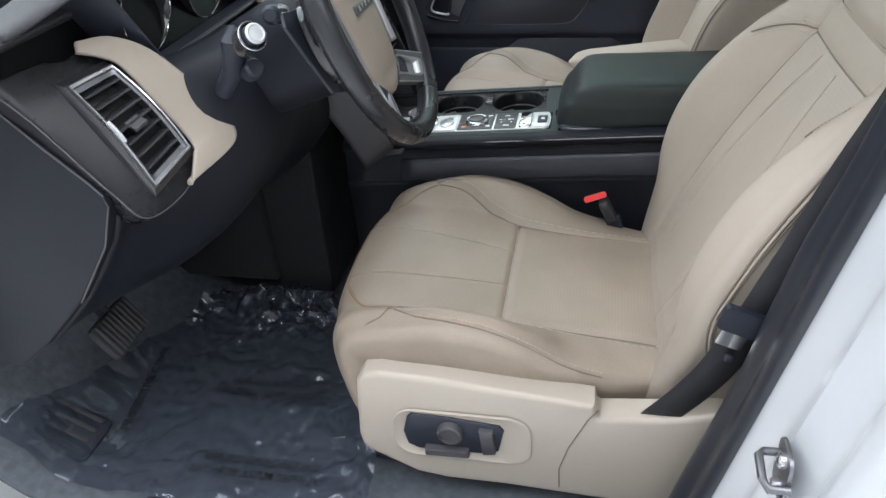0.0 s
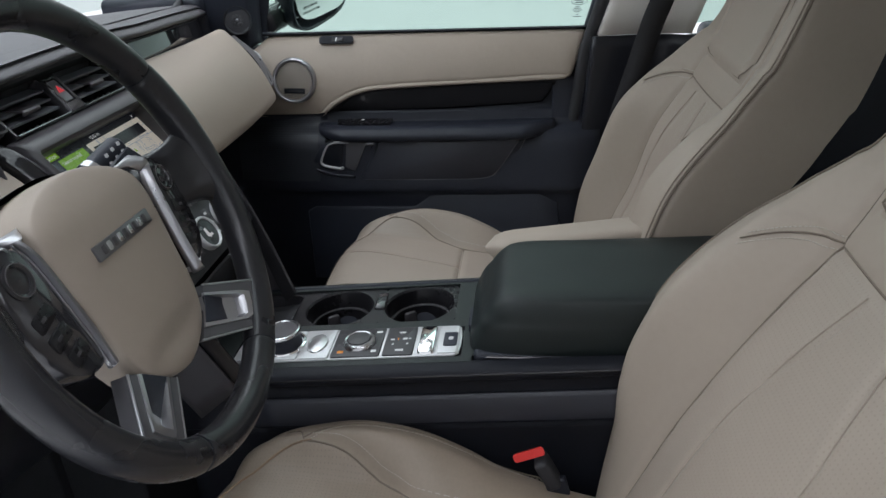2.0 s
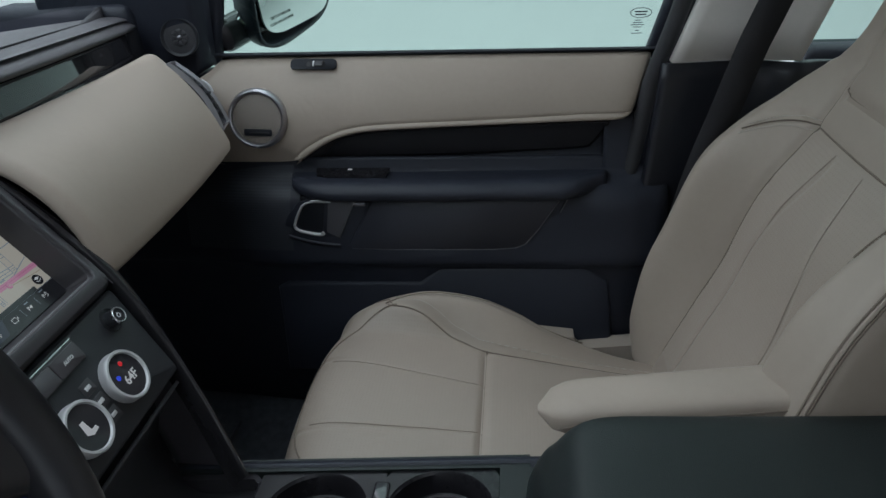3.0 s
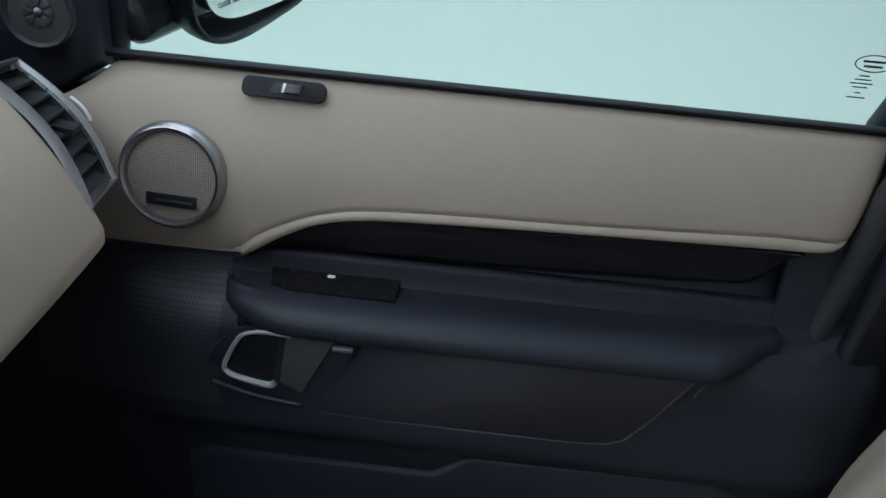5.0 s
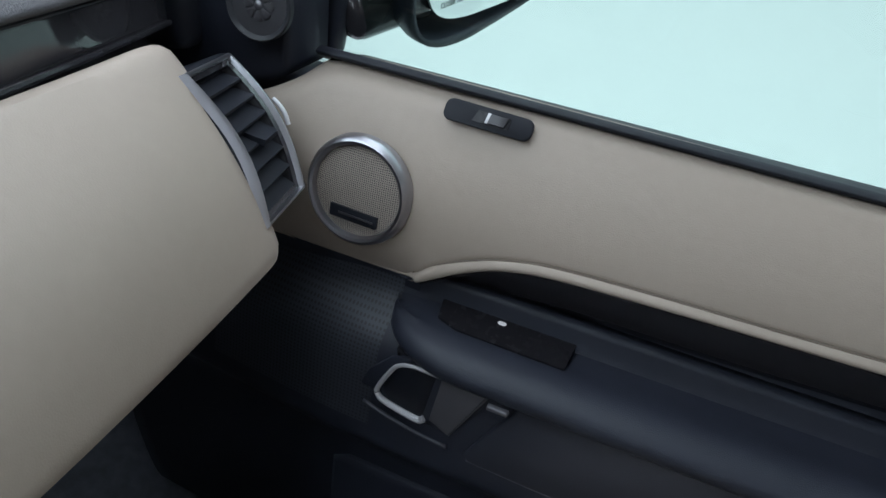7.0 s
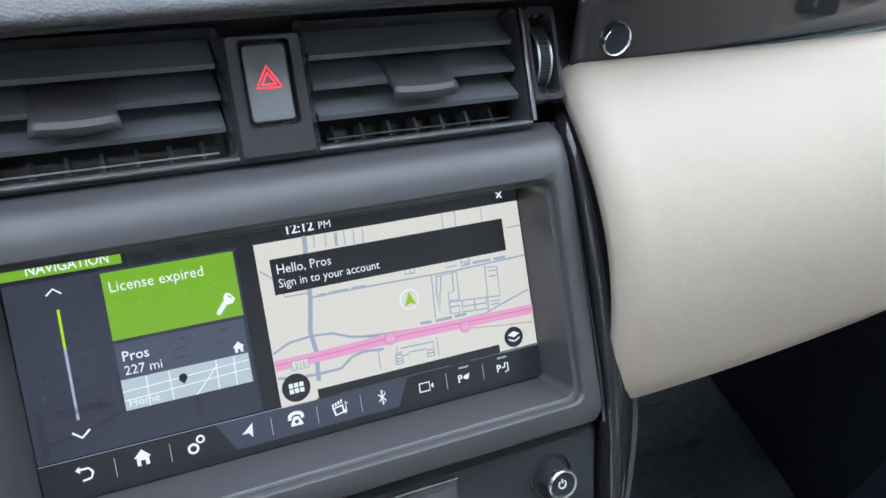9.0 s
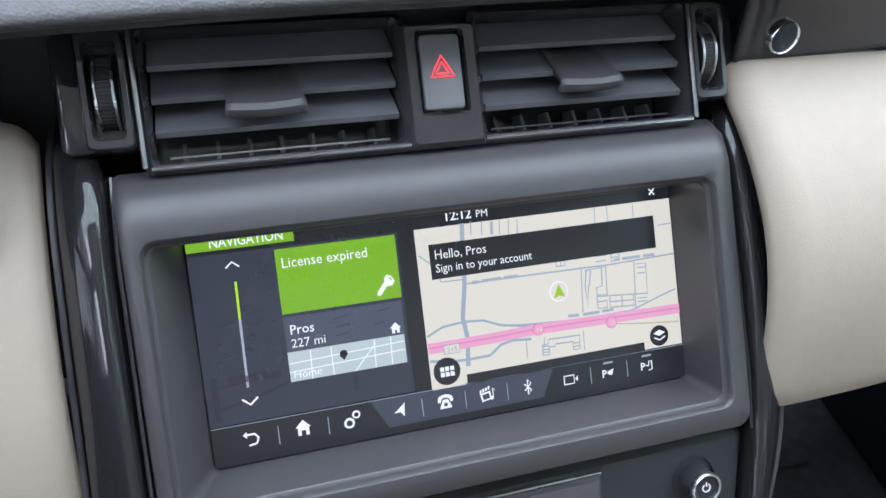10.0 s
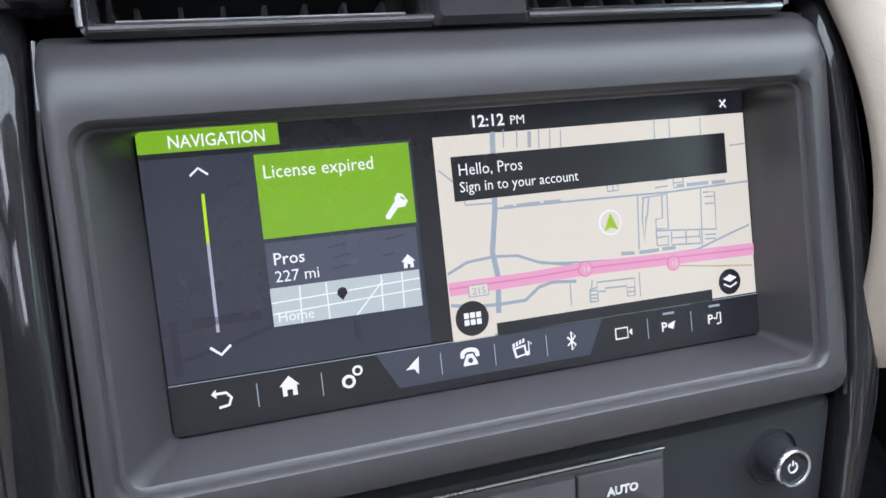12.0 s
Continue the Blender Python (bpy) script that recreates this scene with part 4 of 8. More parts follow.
S_END = {0: 0.74, 1: 0.86}


def s_at(fn, key, u, value):
    lo, hi = 0.0, S_END[key]
    for _ in range(13):
        mid = (lo + hi) / 2
        if fn(u, mid)[key + 1] < value:
            lo = mid
        else:
            hi = mid
    return (lo + hi) / 2


def sewn(fn, key, pts, parent, n, lift):
    c = curve(pts)
    x0 = base_of(parent).x + (SHIFT[0] if fn is back_at else SHIFT[2])
    out = []
    for k in range(n + 1):
        u, v = c(k / n)
        p = fn(u, v if key == 2 else s_at(fn, key, u, v), lift)
        out.append(Vector((p[0] + x0, p[1], p[2])))
    return out


def seam(name, fn, section, key, pts, parent, r=0.0012, material=None, lift=0.0006, n=60):
    """A sewn line over a cushion: pts are (u, y or z), or (u, share of the section) with key 2."""
    return tube(name, sewn(fn, key, pts, parent, n, lift), r, material or M_seam, parent, n=5)


def stitches(fn, key, pts, parent, r=0.0007, material=None, n=60):
    """A row of single stitches in one mesh."""
    line = sewn(fn, key, pts, parent, n, 0.0008)
    vs, fs = [], []
    for k in range(0, n):
        a, b = line[k], line[k].lerp(line[k + 1], 0.62)
        d = (b - a).normalized()
        s1 = d.cross(Vector((0.1, 0.2, 0.97))).normalized() * r
        s2 = s1.cross(d).normalized() * r
        o = len(vs)
        vs += [a + s1, a + s2, a - s1, a - s2, b + s1, b + s2, b - s1, b - s2]
        fs += [(o + i, o + (i + 1) % 4, o + 4 + (i + 1) % 4, o + 4 + i) for i in range(4)] + [(o + 3, o + 2, o + 1, o), (o + 4, o + 5, o + 6, o + 7)]
    return raw("stitching", vs, fs, material or M_thread, parent, smooth=False)


def flank_line(sg, more, inboard):
    """A line down the outer side of the backrest, close behind its front edge above and further back below."""
    out = []
    dh = table([(0.36, 0.045), (0.39, 0.032), (0.43, 0.022), (0.48, 0.022), (0.54, 0.019), (0.66, 0.012), (0.80, 0.012), (0.95, 0.016)])
    for k in range(61):
        s_ = lerp(0.150, 0.72, k / 60)
        y, z, ny, nz = frame_of(BACK, s_)
        p = back_at(sg * (back_hw(z) - 0.022), s_)
        h = 0.005 + 0.6 * more if inboard else dh(z) + more
        g = math.acos(max(0.0, 1 - min(h, 0.022) / 0.022))
        du = 0.022 * math.sin(g) if h < 0.022 else 0.022 - 0.010 * (h - 0.022) / 0.12
        lift = 0.0014
        h -= lift * math.cos(g)
        out.append(Vector((p[0] + sg * (du + lift * math.sin(g)), p[1] + ny * h, p[2] + nz * h)))
    return out


def make_seat(c, outer, label):
    SHIFT[:] = (-0.014, 0.030, -0.042, 0.018, 0.022) if outer > 0 else (0.0, 0.0, 0.0, 0.0, 0.0)
    st = thing("front_seat", (c, 0.2, 0.02), label, "car seat", group="front seats")
    cu = pad("cushion", cushion_at, CUSH, cush_hw, 0, lambda y: 0.11, 150, 150, M_sat_on if outer < 0 else M_leather, M_perf_sat_on if outer < 0 else M_perf_seat,
             lambda p: abs(p.x) < cush_uc(p.y) - 0.004 and p.y < 0.535 and p.z > 0.275, st, "cream perforated leather seat cushion")
    bk = pad("backrest", back_at, BACK, back_hw, 1, table([(0.22, 0.10), (0.5, 0.15), (0.8, 0.15), (1.0, 0.12), (1.06, 0.10)]), 150, 150, M_leather, M_perf_back,
             lambda p: abs(p.x) < back_uc(p.z) - 0.004 and 0.30 < p.z < 0.688, st, "cream leather backrest with integrated headrest")
    for sg in (1, -1):
        side = [(sg * 0.150, -0.03), (sg * 0.147, 0.10), (sg * 0.147, 0.25), (sg * 0.162, 0.30), (sg * 0.179, 0.34), (sg * 0.193, 0.38), (sg * 0.201, 0.43)]
        seam("seam", cushion_at, CUSH, 0, side, cu, 0.0014, lift=0.0004)
        stitches(cushion_at, 0, [(u + sg * 0.011, y_) for u, y_ in side], cu)
        seam("seam", cushion_at, CUSH, 0, [(sg * 0.053, 0.268), (sg * 0.060, 0.34), (sg * 0.068, 0.42), (sg * 0.074, 0.50)], cu, 0.0008, M_flute)
        front = [(sg * 0.0, 0.690), (sg * 0.06, 0.685), (sg * 0.11, 0.668), (sg * 0.150, 0.632), (sg * 0.180, 0.592), (sg * 0.196, 0.555), (sg * 0.202, 0.520)]
        seam("front_seam", cushion_at, CUSH, 2, front, cu, 0.0017 if outer < 0 else 0.0013, M_worn if outer < 0 else None)
        low = [(sg * 0.232, 0.10), (sg * 0.233, 0.20), (sg * 0.233, 0.30), (sg * 0.228, 0.38), (sg * 0.205, 0.435)]
        seam("bolster_seam", cushion_at, CUSH, 0, low, cu, 0.0012)
        stitches(cushion_at, 0, [(u - sg * 0.007, y_) for u, y_ in low], cu)
        seam("bolster_seam", cushion_at, CUSH, 2, [(sg * 0.203, 0.535), (sg * 0.222, 0.56), (sg * 0.232, 0.61)], cu, 0.0011)
        seam("seam", back_at, BACK, 1, [(sg * 0.160, 0.30), (sg * 0.158, 0.45), (sg * 0.148, 0.60), (sg * 0.140, 0.69), (sg * 0.146, 0.80), (sg * 0.150, 0.90)], bk, 0.0012)
        arch = [(sg * 0.140, 0.692), (sg * 0.165, 0.692), (sg * 0.185, 0.684), (sg * 0.205, 0.668)]
        seam("seam", back_at, BACK, 1, arch, bk, 0.0012, lift=0.0018)
        stitches(back_at, 1, [(u, z_ - 0.007) for u, z_ in arch], bk, n=26)
        stitches(back_at, 1, [(u, z_ + 0.007) for u, z_ in arch], bk, n=26)
        seam("seam", back_at, BACK, 1, [(sg * 0.085, 0.32), (sg * 0.084, 0.48), (sg * 0.068, 0.58), (sg * 0.040, 0.685)], bk, 0.0008, M_flute)
        line = flank_line(sg, 0.0, sg != outer)
        x0 = Vector((base_of(bk).x + SHIFT[0], 0, 0))
        fl = [p + x0 for p in line]
        fl2 = [p + x0 for p in flank_line(sg, 0.009, sg != outer)]
        tube("piping_seam", fl, 0.0015, M_seam, bk, n=6)
        tube("piping", [p.lerp(q, 0.5) for p, q in zip(fl, fl2)], 0.0026, M_leather, bk, n=6)
        tube("piping_seam", fl2, 0.0015, M_seam, bk, n=6)
    seam("seam", cushion_at, CUSH, 0, [(-0.147, 0.262), (-0.05, 0.262), (0.05, 0.262), (0.147, 0.262)], cu, 0.0018)
    seam("seam", back_at, BACK, 1, [(-0.140, 0.692), (-0.05, 0.692), (0.05, 0.692), (0.140, 0.692)], bk, 0.0014)
    hp = [(-0.140, 0.97), (-0.133, 0.88), (-0.125, 0.79), (-0.120, 0.758), (-0.108, 0.744), (-0.09, 0.741), (0.09, 0.741), (0.108, 0.744), (0.120, 0.758), (0.125, 0.79), (0.133, 0.88), (0.140, 0.97)]
    seam("panel_seam", back_at, BACK, 1, hp, bk, 0.0010, n=90)
    if outer < 0:
        worn = mat("worn_leather", (0.30, 0.225, 0.165), 0.55, var=0.25, big=60)
        seam("worn_edge", cushion_at, CUSH, 2, [(-0.11, 0.664), (-0.150, 0.628), (-0.180, 0.588), (-0.196, 0.552)], cu, 0.0036, M_worn, -0.0024)
        seam("worn_edge", cushion_at, CUSH, 0, [(-0.222, 0.40), (-0.226, 0.33), (-0.226, 0.26)], cu, 0.0040, worn, -0.0030)
    # pan and rails under the cushion
    box("seat_pan", (c, 0.18, 0.175), (0.42, 0.56, 0.09), M_dark, st, 0.02)
    for sg in (1, -1):
        box("rail", (c + sg * 0.20, 0.16, 0.045), (0.045, 0.66, 0.05), M_dark, st, 0.006)
        box("riser", (c + sg * 0.20, 0.16, 0.11), (0.03, 0.50, 0.10), M_dark, st, 0.006)
    # side cover
    sx = c + outer * 0.283
    cm = Matrix(((0, 0, outer, sx), (1, 0, 0, 0), (0, 1, 0, 0), (0, 0, 0, 1)))
    outl = [(0.440, 0.2935), (0.466, 0.287), (0.478, 0.268), (0.481, 0.235), (0.487, 0.150), (0.484, 0.128), (0.470, 0.112), (0.393, 0.071), (0.340, 0.063), (0.239, 0.062), (0.101, 0.054), (-0.10, 0.052), (-0.155, 0.08),
            (-0.165, 0.22), (-0.14, 0.262), (-0.065, 0.268), (-0.03, 0.256), (0.007, 0.248), (0.100, 0.238), (0.106, 0.243), (0.110, 0.262), (0.237, 0.276), (0.35, 0.288)]
    bm = bmesh.new()
    f = bm.faces.new([bm.verts.new(cm @ Vector((y, z, -0.045))) for y, z in outl])
    r = bmesh.ops.extrude_face_region(bm, geom=[f])
    bmesh.ops.translate(bm, verts=[v for v in r["geom"] if isinstance(v, bmesh.types.BMVert)], vec=cm.to_3x3() @ Vector((0, 0, 0.045)))
    top = [e for e in bm.edges if all(abs((cm.inverted() @ v.co).z) < 0.001 for v in e.verts)]
    bmesh.ops.bevel(bm, geom=top, offset=0.010, segments=4, profile=0.5, affect="EDGES")
    cov = part("side_cover", bm, M_creamplastic, st, "cream plastic seat base cover")
    if outer < 0:
        rec = rrect(0.215, 0.100, 0.034, 8, 0.318, 0.172)
        loops("switch_recess", [[cm @ Vector((x, y, 0.0025)) for x, y in rrect(0.222, 0.107, 0.036, 8, 0.314, 0.172)], [cm @ Vector((x, y, 0.004)) for x, y in rrect(0.214, 0.099, 0.033, 8, 0.316, 0.172)],
                                [cm @ Vector((x, y, 0.001)) for x, y in rrect(0.196, 0.086, 0.028, 8, 0.320, 0.172)]], M_creamplastic, cov)
        sw = plate("switch_panel", [(0.400, 0.208), (0.392, 0.2165), (0.33, 0.2135), (0.252, 0.206), (0.245, 0.196), (0.254, 0.150), (0.268, 0.141), (0.385, 0.139), (0.402, 0.148), (0.408, 0.175)], 0.004, M_dark, cm, cov, "black seat adjuster panel", bevel=0.002, w=0.001)
        lathe("knob", [(0.021, 0.0), (0.021, 0.010), (0.019, 0.014), (0.016, 0.015), (0.0155, 0.011), (0.004, 0.011)], M_satin, cm @ Matrix.Translation((0.330, 0.186, 0.003)), sw, n=32)
        plate("slide_bar", [(0.372, 0.139), (0.372, 0.152), (0.302, 0.153), (0.300, 0.141)], 0.016, M_satin, cm, sw, bevel=0.003, w=0.002)
        plate("recline_paddle", [(0.278, 0.146), (0.284, 0.20), (0.262, 0.199), (0.258, 0.15)], 0.012, M_satin, cm, sw, bevel=0.003, w=0.002)
        tube("panel_gap", [cm @ Vector((y, z, 0.0004)) for y, z in ((0.104, 0.257), (0.118, 0.235), (0.145, 0.17), (0.158, 0.12), (0.157, 0.075))], 0.0011, M_seam, cov, n=6)
    return st


make_seat(-0.357, -1, "cream leather driver seat with worn outer bolster and power adjuster")
passenger_seat = make_seat(0.423, 1, "cream leather passenger seat with integrated headrest")

arm = passenger_seat


def arm_fn(a, b):
    q = 2 * math.pi * a
    y = lerp(0.192, -0.26, b)
    k = math.sqrt(max(0.02, 1 - (max(0, 0.10 - b) / 0.10) ** 2))
    e = 0.6
    return (0.168 + 0.034 * k * math.copysign(abs(math.cos(q)) ** e, math.cos(q)), y, 0.500 + 0.055 * b + 0.0185 * k * math.copysign(abs(math.sin(q)) ** e, math.sin(q)))


armpad = sheet("armrest", arm_fn, 28, 30, M_leather, arm, "folded-down cream leather armrest", loop=True)
tube("seam", [(0.1335, lerp(0.17, -0.24, k / 20), 0.503 + 0.055 * k / 20) for k in range(21)], 0.0009, M_seam, armpad, n=5)

buckle = thing("seat_belt_buckle", (-0.155, 0.10, 0.25), "black belt buckle with red release button", "buckle")
part("body", box_bm(0.050, 0.032, 0.020, 0.006, axes((-0.150, 0.095, 0.313), (0, -0.45, -0.89), (1, 0, 0))), M_rubber, buckle)
plate("button", rrect(0.044, 0.012, 0.004), 0.005, M_red, axes((-0.154, 0.121, 0.343), (0, 0.93, -0.38), (0.35, 0.38, 0.93)), buckle, "red release button", bevel=0.002)
bar3("stalk", (-0.145, 0.06, 0.20), (-0.150, 0.085, 0.30), 0.03, 0.012, M_dark, buckle, bevel=0.003)

# ---------------- centre console ----------------
con = thing("centre_console", (0.02, 0.2, 0.02), "black centre console with cup holders and silver control panel", "console")


def zc(y):
    return 0.455 - 0.067 * (y - 0.217)


def cx_(x, y, w=0.0):
    return Vector((x, y, zc(y) + w))


CM = Matrix(((1, 0, 0, 0), (0, 0.99776, 0.0669, 0.217), (0, -0.0669, 0.99776, 0.455), (0, 0, 0, 1)))


def cons_side(a, b):
    y = lerp(0.64, -0.33, a)
    x, d = curve([(-0.096, 0.0), (-0.112, -0.004), (-0.117, -0.012), (-0.113, -0.022), (-0.104, -0.030), (-0.106, -0.07), (-0.110, -0.105), (-0.106, -0.113), (-0.10, -0.20), (-0.10, -0.43)])(b)
    return (x, y, max(0.02, zc(y) + d))


sheet("driver_flank", cons_side, 20, 40, M_knee, con, "black moulded console flank", thick=0.01, offset=1)
sheet("flank_inlay", lambda a, b: (-0.108 - 0.003 * math.sin(math.pi * b), lerp(0.52, -0.30, a), zc(lerp(0.52, -0.30, a)) + lerp(-0.048, -0.102, b)), 20, 6, M_pocket, con, "grey inlay band", thick=0.003, offset=1)
tube("edge_line", [(-0.1165, y, zc(y) - 0.010) for y in (0.62, 0.4, 0.2, 0.0, -0.2, -0.32)], 0.0015, M_gloss, con, n=6)
sheet("passenger_flank", lambda a, b: (lerp(0.142, 0.10, step(0.0, 0.25, b)), lerp(0.64, -0.33, a), lerp(zc(lerp(0.64, -0.33, a)), 0.02, b)), 16, 16, M_dark, con, thick=0.01)


def strip(name, x0, x1, y0, y1, m_, w=0.0):
    v = [cx_(x, y, w) for x, y in ((x0, y0), (x1, y0), (x1, y1), (x0, y1))]
    return raw(name, v, [(0, 1, 2, 3)], m_, con, smooth=False, thick=0.012, offset=-1)


strip("top_edge", -0.098, -0.0845, 0.20, 0.64, M_lid)
strip("top_middle", -0.006, 0.014, 0.20, 0.64, M_lid)
strip("top_edge", 0.126, 0.145, 0.20, 0.64, M_lid)
strip("top_front", -0.0845, -0.006, 0.555, 0.64, M_lid)
strip("top_end", -0.0845, -0.006, 0.18, 0.2145, M_lid)
strip("top_end", 0.014, 0.126, 0.18, 0.232, M_lid)
strip("panel_floor", -0.085, -0.006, 0.21, 0.56, M_gloss, -0.004)

tray = thing("cup_holder", (0.07, 0.36, 0.38), "gloss black double cup holder in the console", "cup holder")


def square_ring(cx, cy, w, h, n, z):
    out = []
    for i in range(n):
        q = 2 * math.pi * i / n
        c_, s_ = math.cos(q), math.sin(q)
        k = 1 / max(abs(c_) / (w / 2), abs(s_) / (h / 2))
        out.append(cx_(cx + c_ * k, cy + s_ * k, z))
    return out


for cy, h, y0 in ((0.4245, 0.140, 0.3545), (0.2935, 0.122, 0.2325)):
    n = 48
    cxm = 0.070
    rr = 0.053 if h > 0.13 else 0.0535
    circ = lambda r, z: [cx_(cxm + r * math.cos(2 * math.pi * i / n), cy + min(r, h / 2 - 0.002) / r * r * math.sin(2 * math.pi * i / n), z) for i in range(n)]
    loops("cup", [square_ring(cxm, cy, 0.112, h, n, -0.003), circ(rr + 0.003, -0.003), circ(rr, -0.006), circ(rr - 0.003, -0.03), circ(rr - 0.008, -0.032), circ(rr - 0.010, -0.068), circ(rr - 0.020, -0.07)], M_cup, tray, "gloss black cup well", cap1=True)
    tube("liner_edge", [cx_(cxm + (rr - 0.006) * math.cos(2 * math.pi * i / 40), cy + (rr - 0.006) * math.sin(2 * math.pi * i / 40), -0.031) for i in range(40)], 0.0013, M_satin, tray, closed=True, n=6)
    for q in (0.6, 2.7):
        plate("grip_tab", rrect(0.020, 0.020, 0.004), 0.006, M_satin, Matrix.Translation(cx_(cxm + 0.040 * math.cos(q), cy + 0.040 * math.sin(q), -0.045)) @ pose(0, 0, 0, 90, 0, math.degrees(q) - 90), tray, bevel=0.002)
box("divider", (0.084, 0.357, 0.433), (0.05, 0.018, 0.028), M_gloss, tray, 0.004)
loops("front_bin", [square_ring(0.070, 0.56, 0.112, 0.13, 40, -0.003), square_ring(0.070, 0.553, 0.098, 0.112, 40, -0.004), square_ring(0.070, 0.553, 0.090, 0.10, 40, -0.045)], M_gloss, tray)

cp = thing("console_controls", (-0.045, 0.36, 0.44), "silver console panel with drive mode knob and switches", "control panel")


def cplate(name, x0, x1, y0, y1, h, m_, w=0.0, r=0.003, parent=None, label="", bevel=0.001):
    # places given on the console plane
    return plate(name, rrect(x1 - x0, y1 - y0, r, 4, (x0 + x1) / 2, (y0 + y1) / 2 - 0.217), h, m_, CM, parent or cp, label, bevel, w)


plate("silver_frame", [(-0.0838, 0.335), (-0.0838, 0.010), (-0.078, 0.002), (-0.060, -0.0005), (-0.045, -0.001), (-0.030, -0.0005), (-0.012, 0.002), (-0.0065, 0.010), (-0.0065, 0.335)], 0.003, M_brush, CM, cp, "light silver frame", w=-0.001)
cplate("selector_plate", -0.082, -0.008, 0.455, 0.545, 0.002, M_brush, 0.002)
cplate("badge_plate", -0.082, -0.008, 0.4075, 0.4535, 0.0022, M_brush, 0.002)
cplate("mode_panel", -0.0815, -0.0085, 0.3325, 0.4045, 0.0022, M_slat, 0.002, label="black drive mode panel")
cplate("switch_panel", -0.0815, -0.0085, 0.2845, 0.3285, 0.0022, M_slat, 0.002, label="black switch panel")
cplate("chrome_rocker", -0.080, -0.010, 0.253, 0.2785, 0.006, M_chrome, 0.001, 0.006, label="chrome height rocker", bevel=0.005)
cplate("end_plate", -0.080, -0.010, 0.221, 0.2495, 0.002, M_brush, 0.002)
cplate("parking_switch", -0.064, -0.030, 0.2225, 0.242, 0.004, M_dark, 0.002, label="dark parking brake switch")
cplate("switch_mark", -0.051, -0.043, 0.228, 0.235, 0.0003, M_icon, 0.0062, 0.002)
tube("oval_badge", [CM @ Vector((-0.045 + 0.024 * math.cos(q), 0.2135 + 0.0145 * math.sin(q), 0.0046)) for q in [2 * math.pi * k / 30 for k in range(30)]], 0.0010, M_silver, cp, closed=True, n=6)
plate("oval_badge_face", [(-0.045 + 0.022 * math.cos(q), 0.2135 + 0.013 * math.sin(q)) for q in [2 * math.pi * k / 30 for k in range(30)]], 0.0006, M_silver, CM, cp, w=0.0042, bevel=0.0002)
km = CM @ Matrix.Translation((-0.047, 0.1495, 0.0042))
lathe("mode_knob", [(0.0245, 0.0), (0.0245, 0.003), (0.0225, 0.006), (0.0205, 0.0075), (0.0185, 0.0065), (0.0175, 0.004), (0.0165, 0.006), (0.012, 0.0075), (0.001, 0.008)], M_silver, km, cp, "silver ringed drive mode knob")
lathe("knob_cap", [(0.0172, 0.0062), (0.0165, 0.0085), (0.010, 0.0095), (0.001, 0.0098)], M_slat, km, cp, n=32)
for px, py, mt, w_, h_ in ((-0.070, 0.1740, M_amber, 0.009, 0.006), (-0.070, 0.1250, M_icon, 0.008, 0.006), (-0.020, 0.1240, M_icon, 0.009, 0.005), (-0.022, 0.152, M_satin, 0.008, 0.005), (-0.024, 0.178, M_satin, 0.006, 0.006), (-0.052, 0.1805, M_satin, 0.006, 0.006)):
    plate("symbol", rrect(h_, w_, 0.001, 3, px, py), 0.0003, mt, CM, cp, bevel=0.0001, w=0.0043)
for px, py, mt, w_, h_ in ((-0.070, 0.0875, M_icon, 0.012, 0.005), (-0.024, 0.0885, M_icon, 0.010, 0.004), (-0.042, 0.101, M_icon, 0.006, 0.004), (-0.041, 0.0925, M_amber, 0.0016, 0.005), (-0.041, 0.0825, M_icon, 0.007, 0.005), (-0.041, 0.0755, M_icon, 0.004, 0.003), (-0.054, 0.099, M_icon, 0.003, 0.004), (-0.054, 0.078, M_icon, 0.003, 0.004)):
    plate("symbol", rrect(h_, w_, 0.0008, 3, px, py), 0.0003, mt, CM, cp, bevel=0.0001, w=0.0043)
gear = thing("gear_selector", (-0.042, 0.482, 0.435), "silver rotary gear selector on the console", "gear selector")
gm = CM @ Matrix.Translation((-0.042, 0.2655, 0.003))
lathe("collar", [(0.034, 0.0), (0.033, 0.003), (0.030, 0.004), (0.0285, 0.002), (0.028, 0.001)], M_chrome, gm, gear, n=48, cap1=False)
lathe("barrel", [(0.0265, 0.0), (0.0262, 0.020), (0.027, 0.0215)], M_dark, gm, gear, "dark knurled barrel", n=48, cap1=False)
lathe("rim", [(0.027, 0.0205), (0.0282, 0.0225), (0.0275, 0.026), (0.0255, 0.027), (0.024, 0.0255)], M_silver, gm, gear, "bright silver rim", n=48, cap1=False)
lathe("cap", [(0.0243, 0.0255), (0.015, 0.0262), (0.001, 0.0265)], M_satin, gm, gear, n=40)

lid = con


def lid_fn(a, b):
    """Rings in plan from the foot of the lid over its rounded shoulder to the top."""
    q = 2 * math.pi * a
    prof = curve([(1.0, 0.455), (1.0, 0.470), (1.0, 0.486), (0.999, 0.500), (0.990, 0.506), (0.982, 0.512), (0.970, 0.524), (0.935, 0.536), (0.88, 0.5415), (0.7, 0.5455), (0.4, 0.547), (0.03, 0.5475)])(b)
    e = 0.22
    sx = math.copysign(abs(math.cos(q)) ** e, math.cos(q))
    sy = math.copysign(abs(math.sin(q)) ** e, math.sin(q))
    x = 0.0175 + 0.105 * prof[0] * sx
    y = -0.065 + 0.270 * prof[0] * sy - (0.030 * step(0.46, 0.545, prof[1]) if sy > 0 else 0) * sy * prof[0]
    return (x, y, prof[1] + 0.012 * step(0.1, -0.3, y))


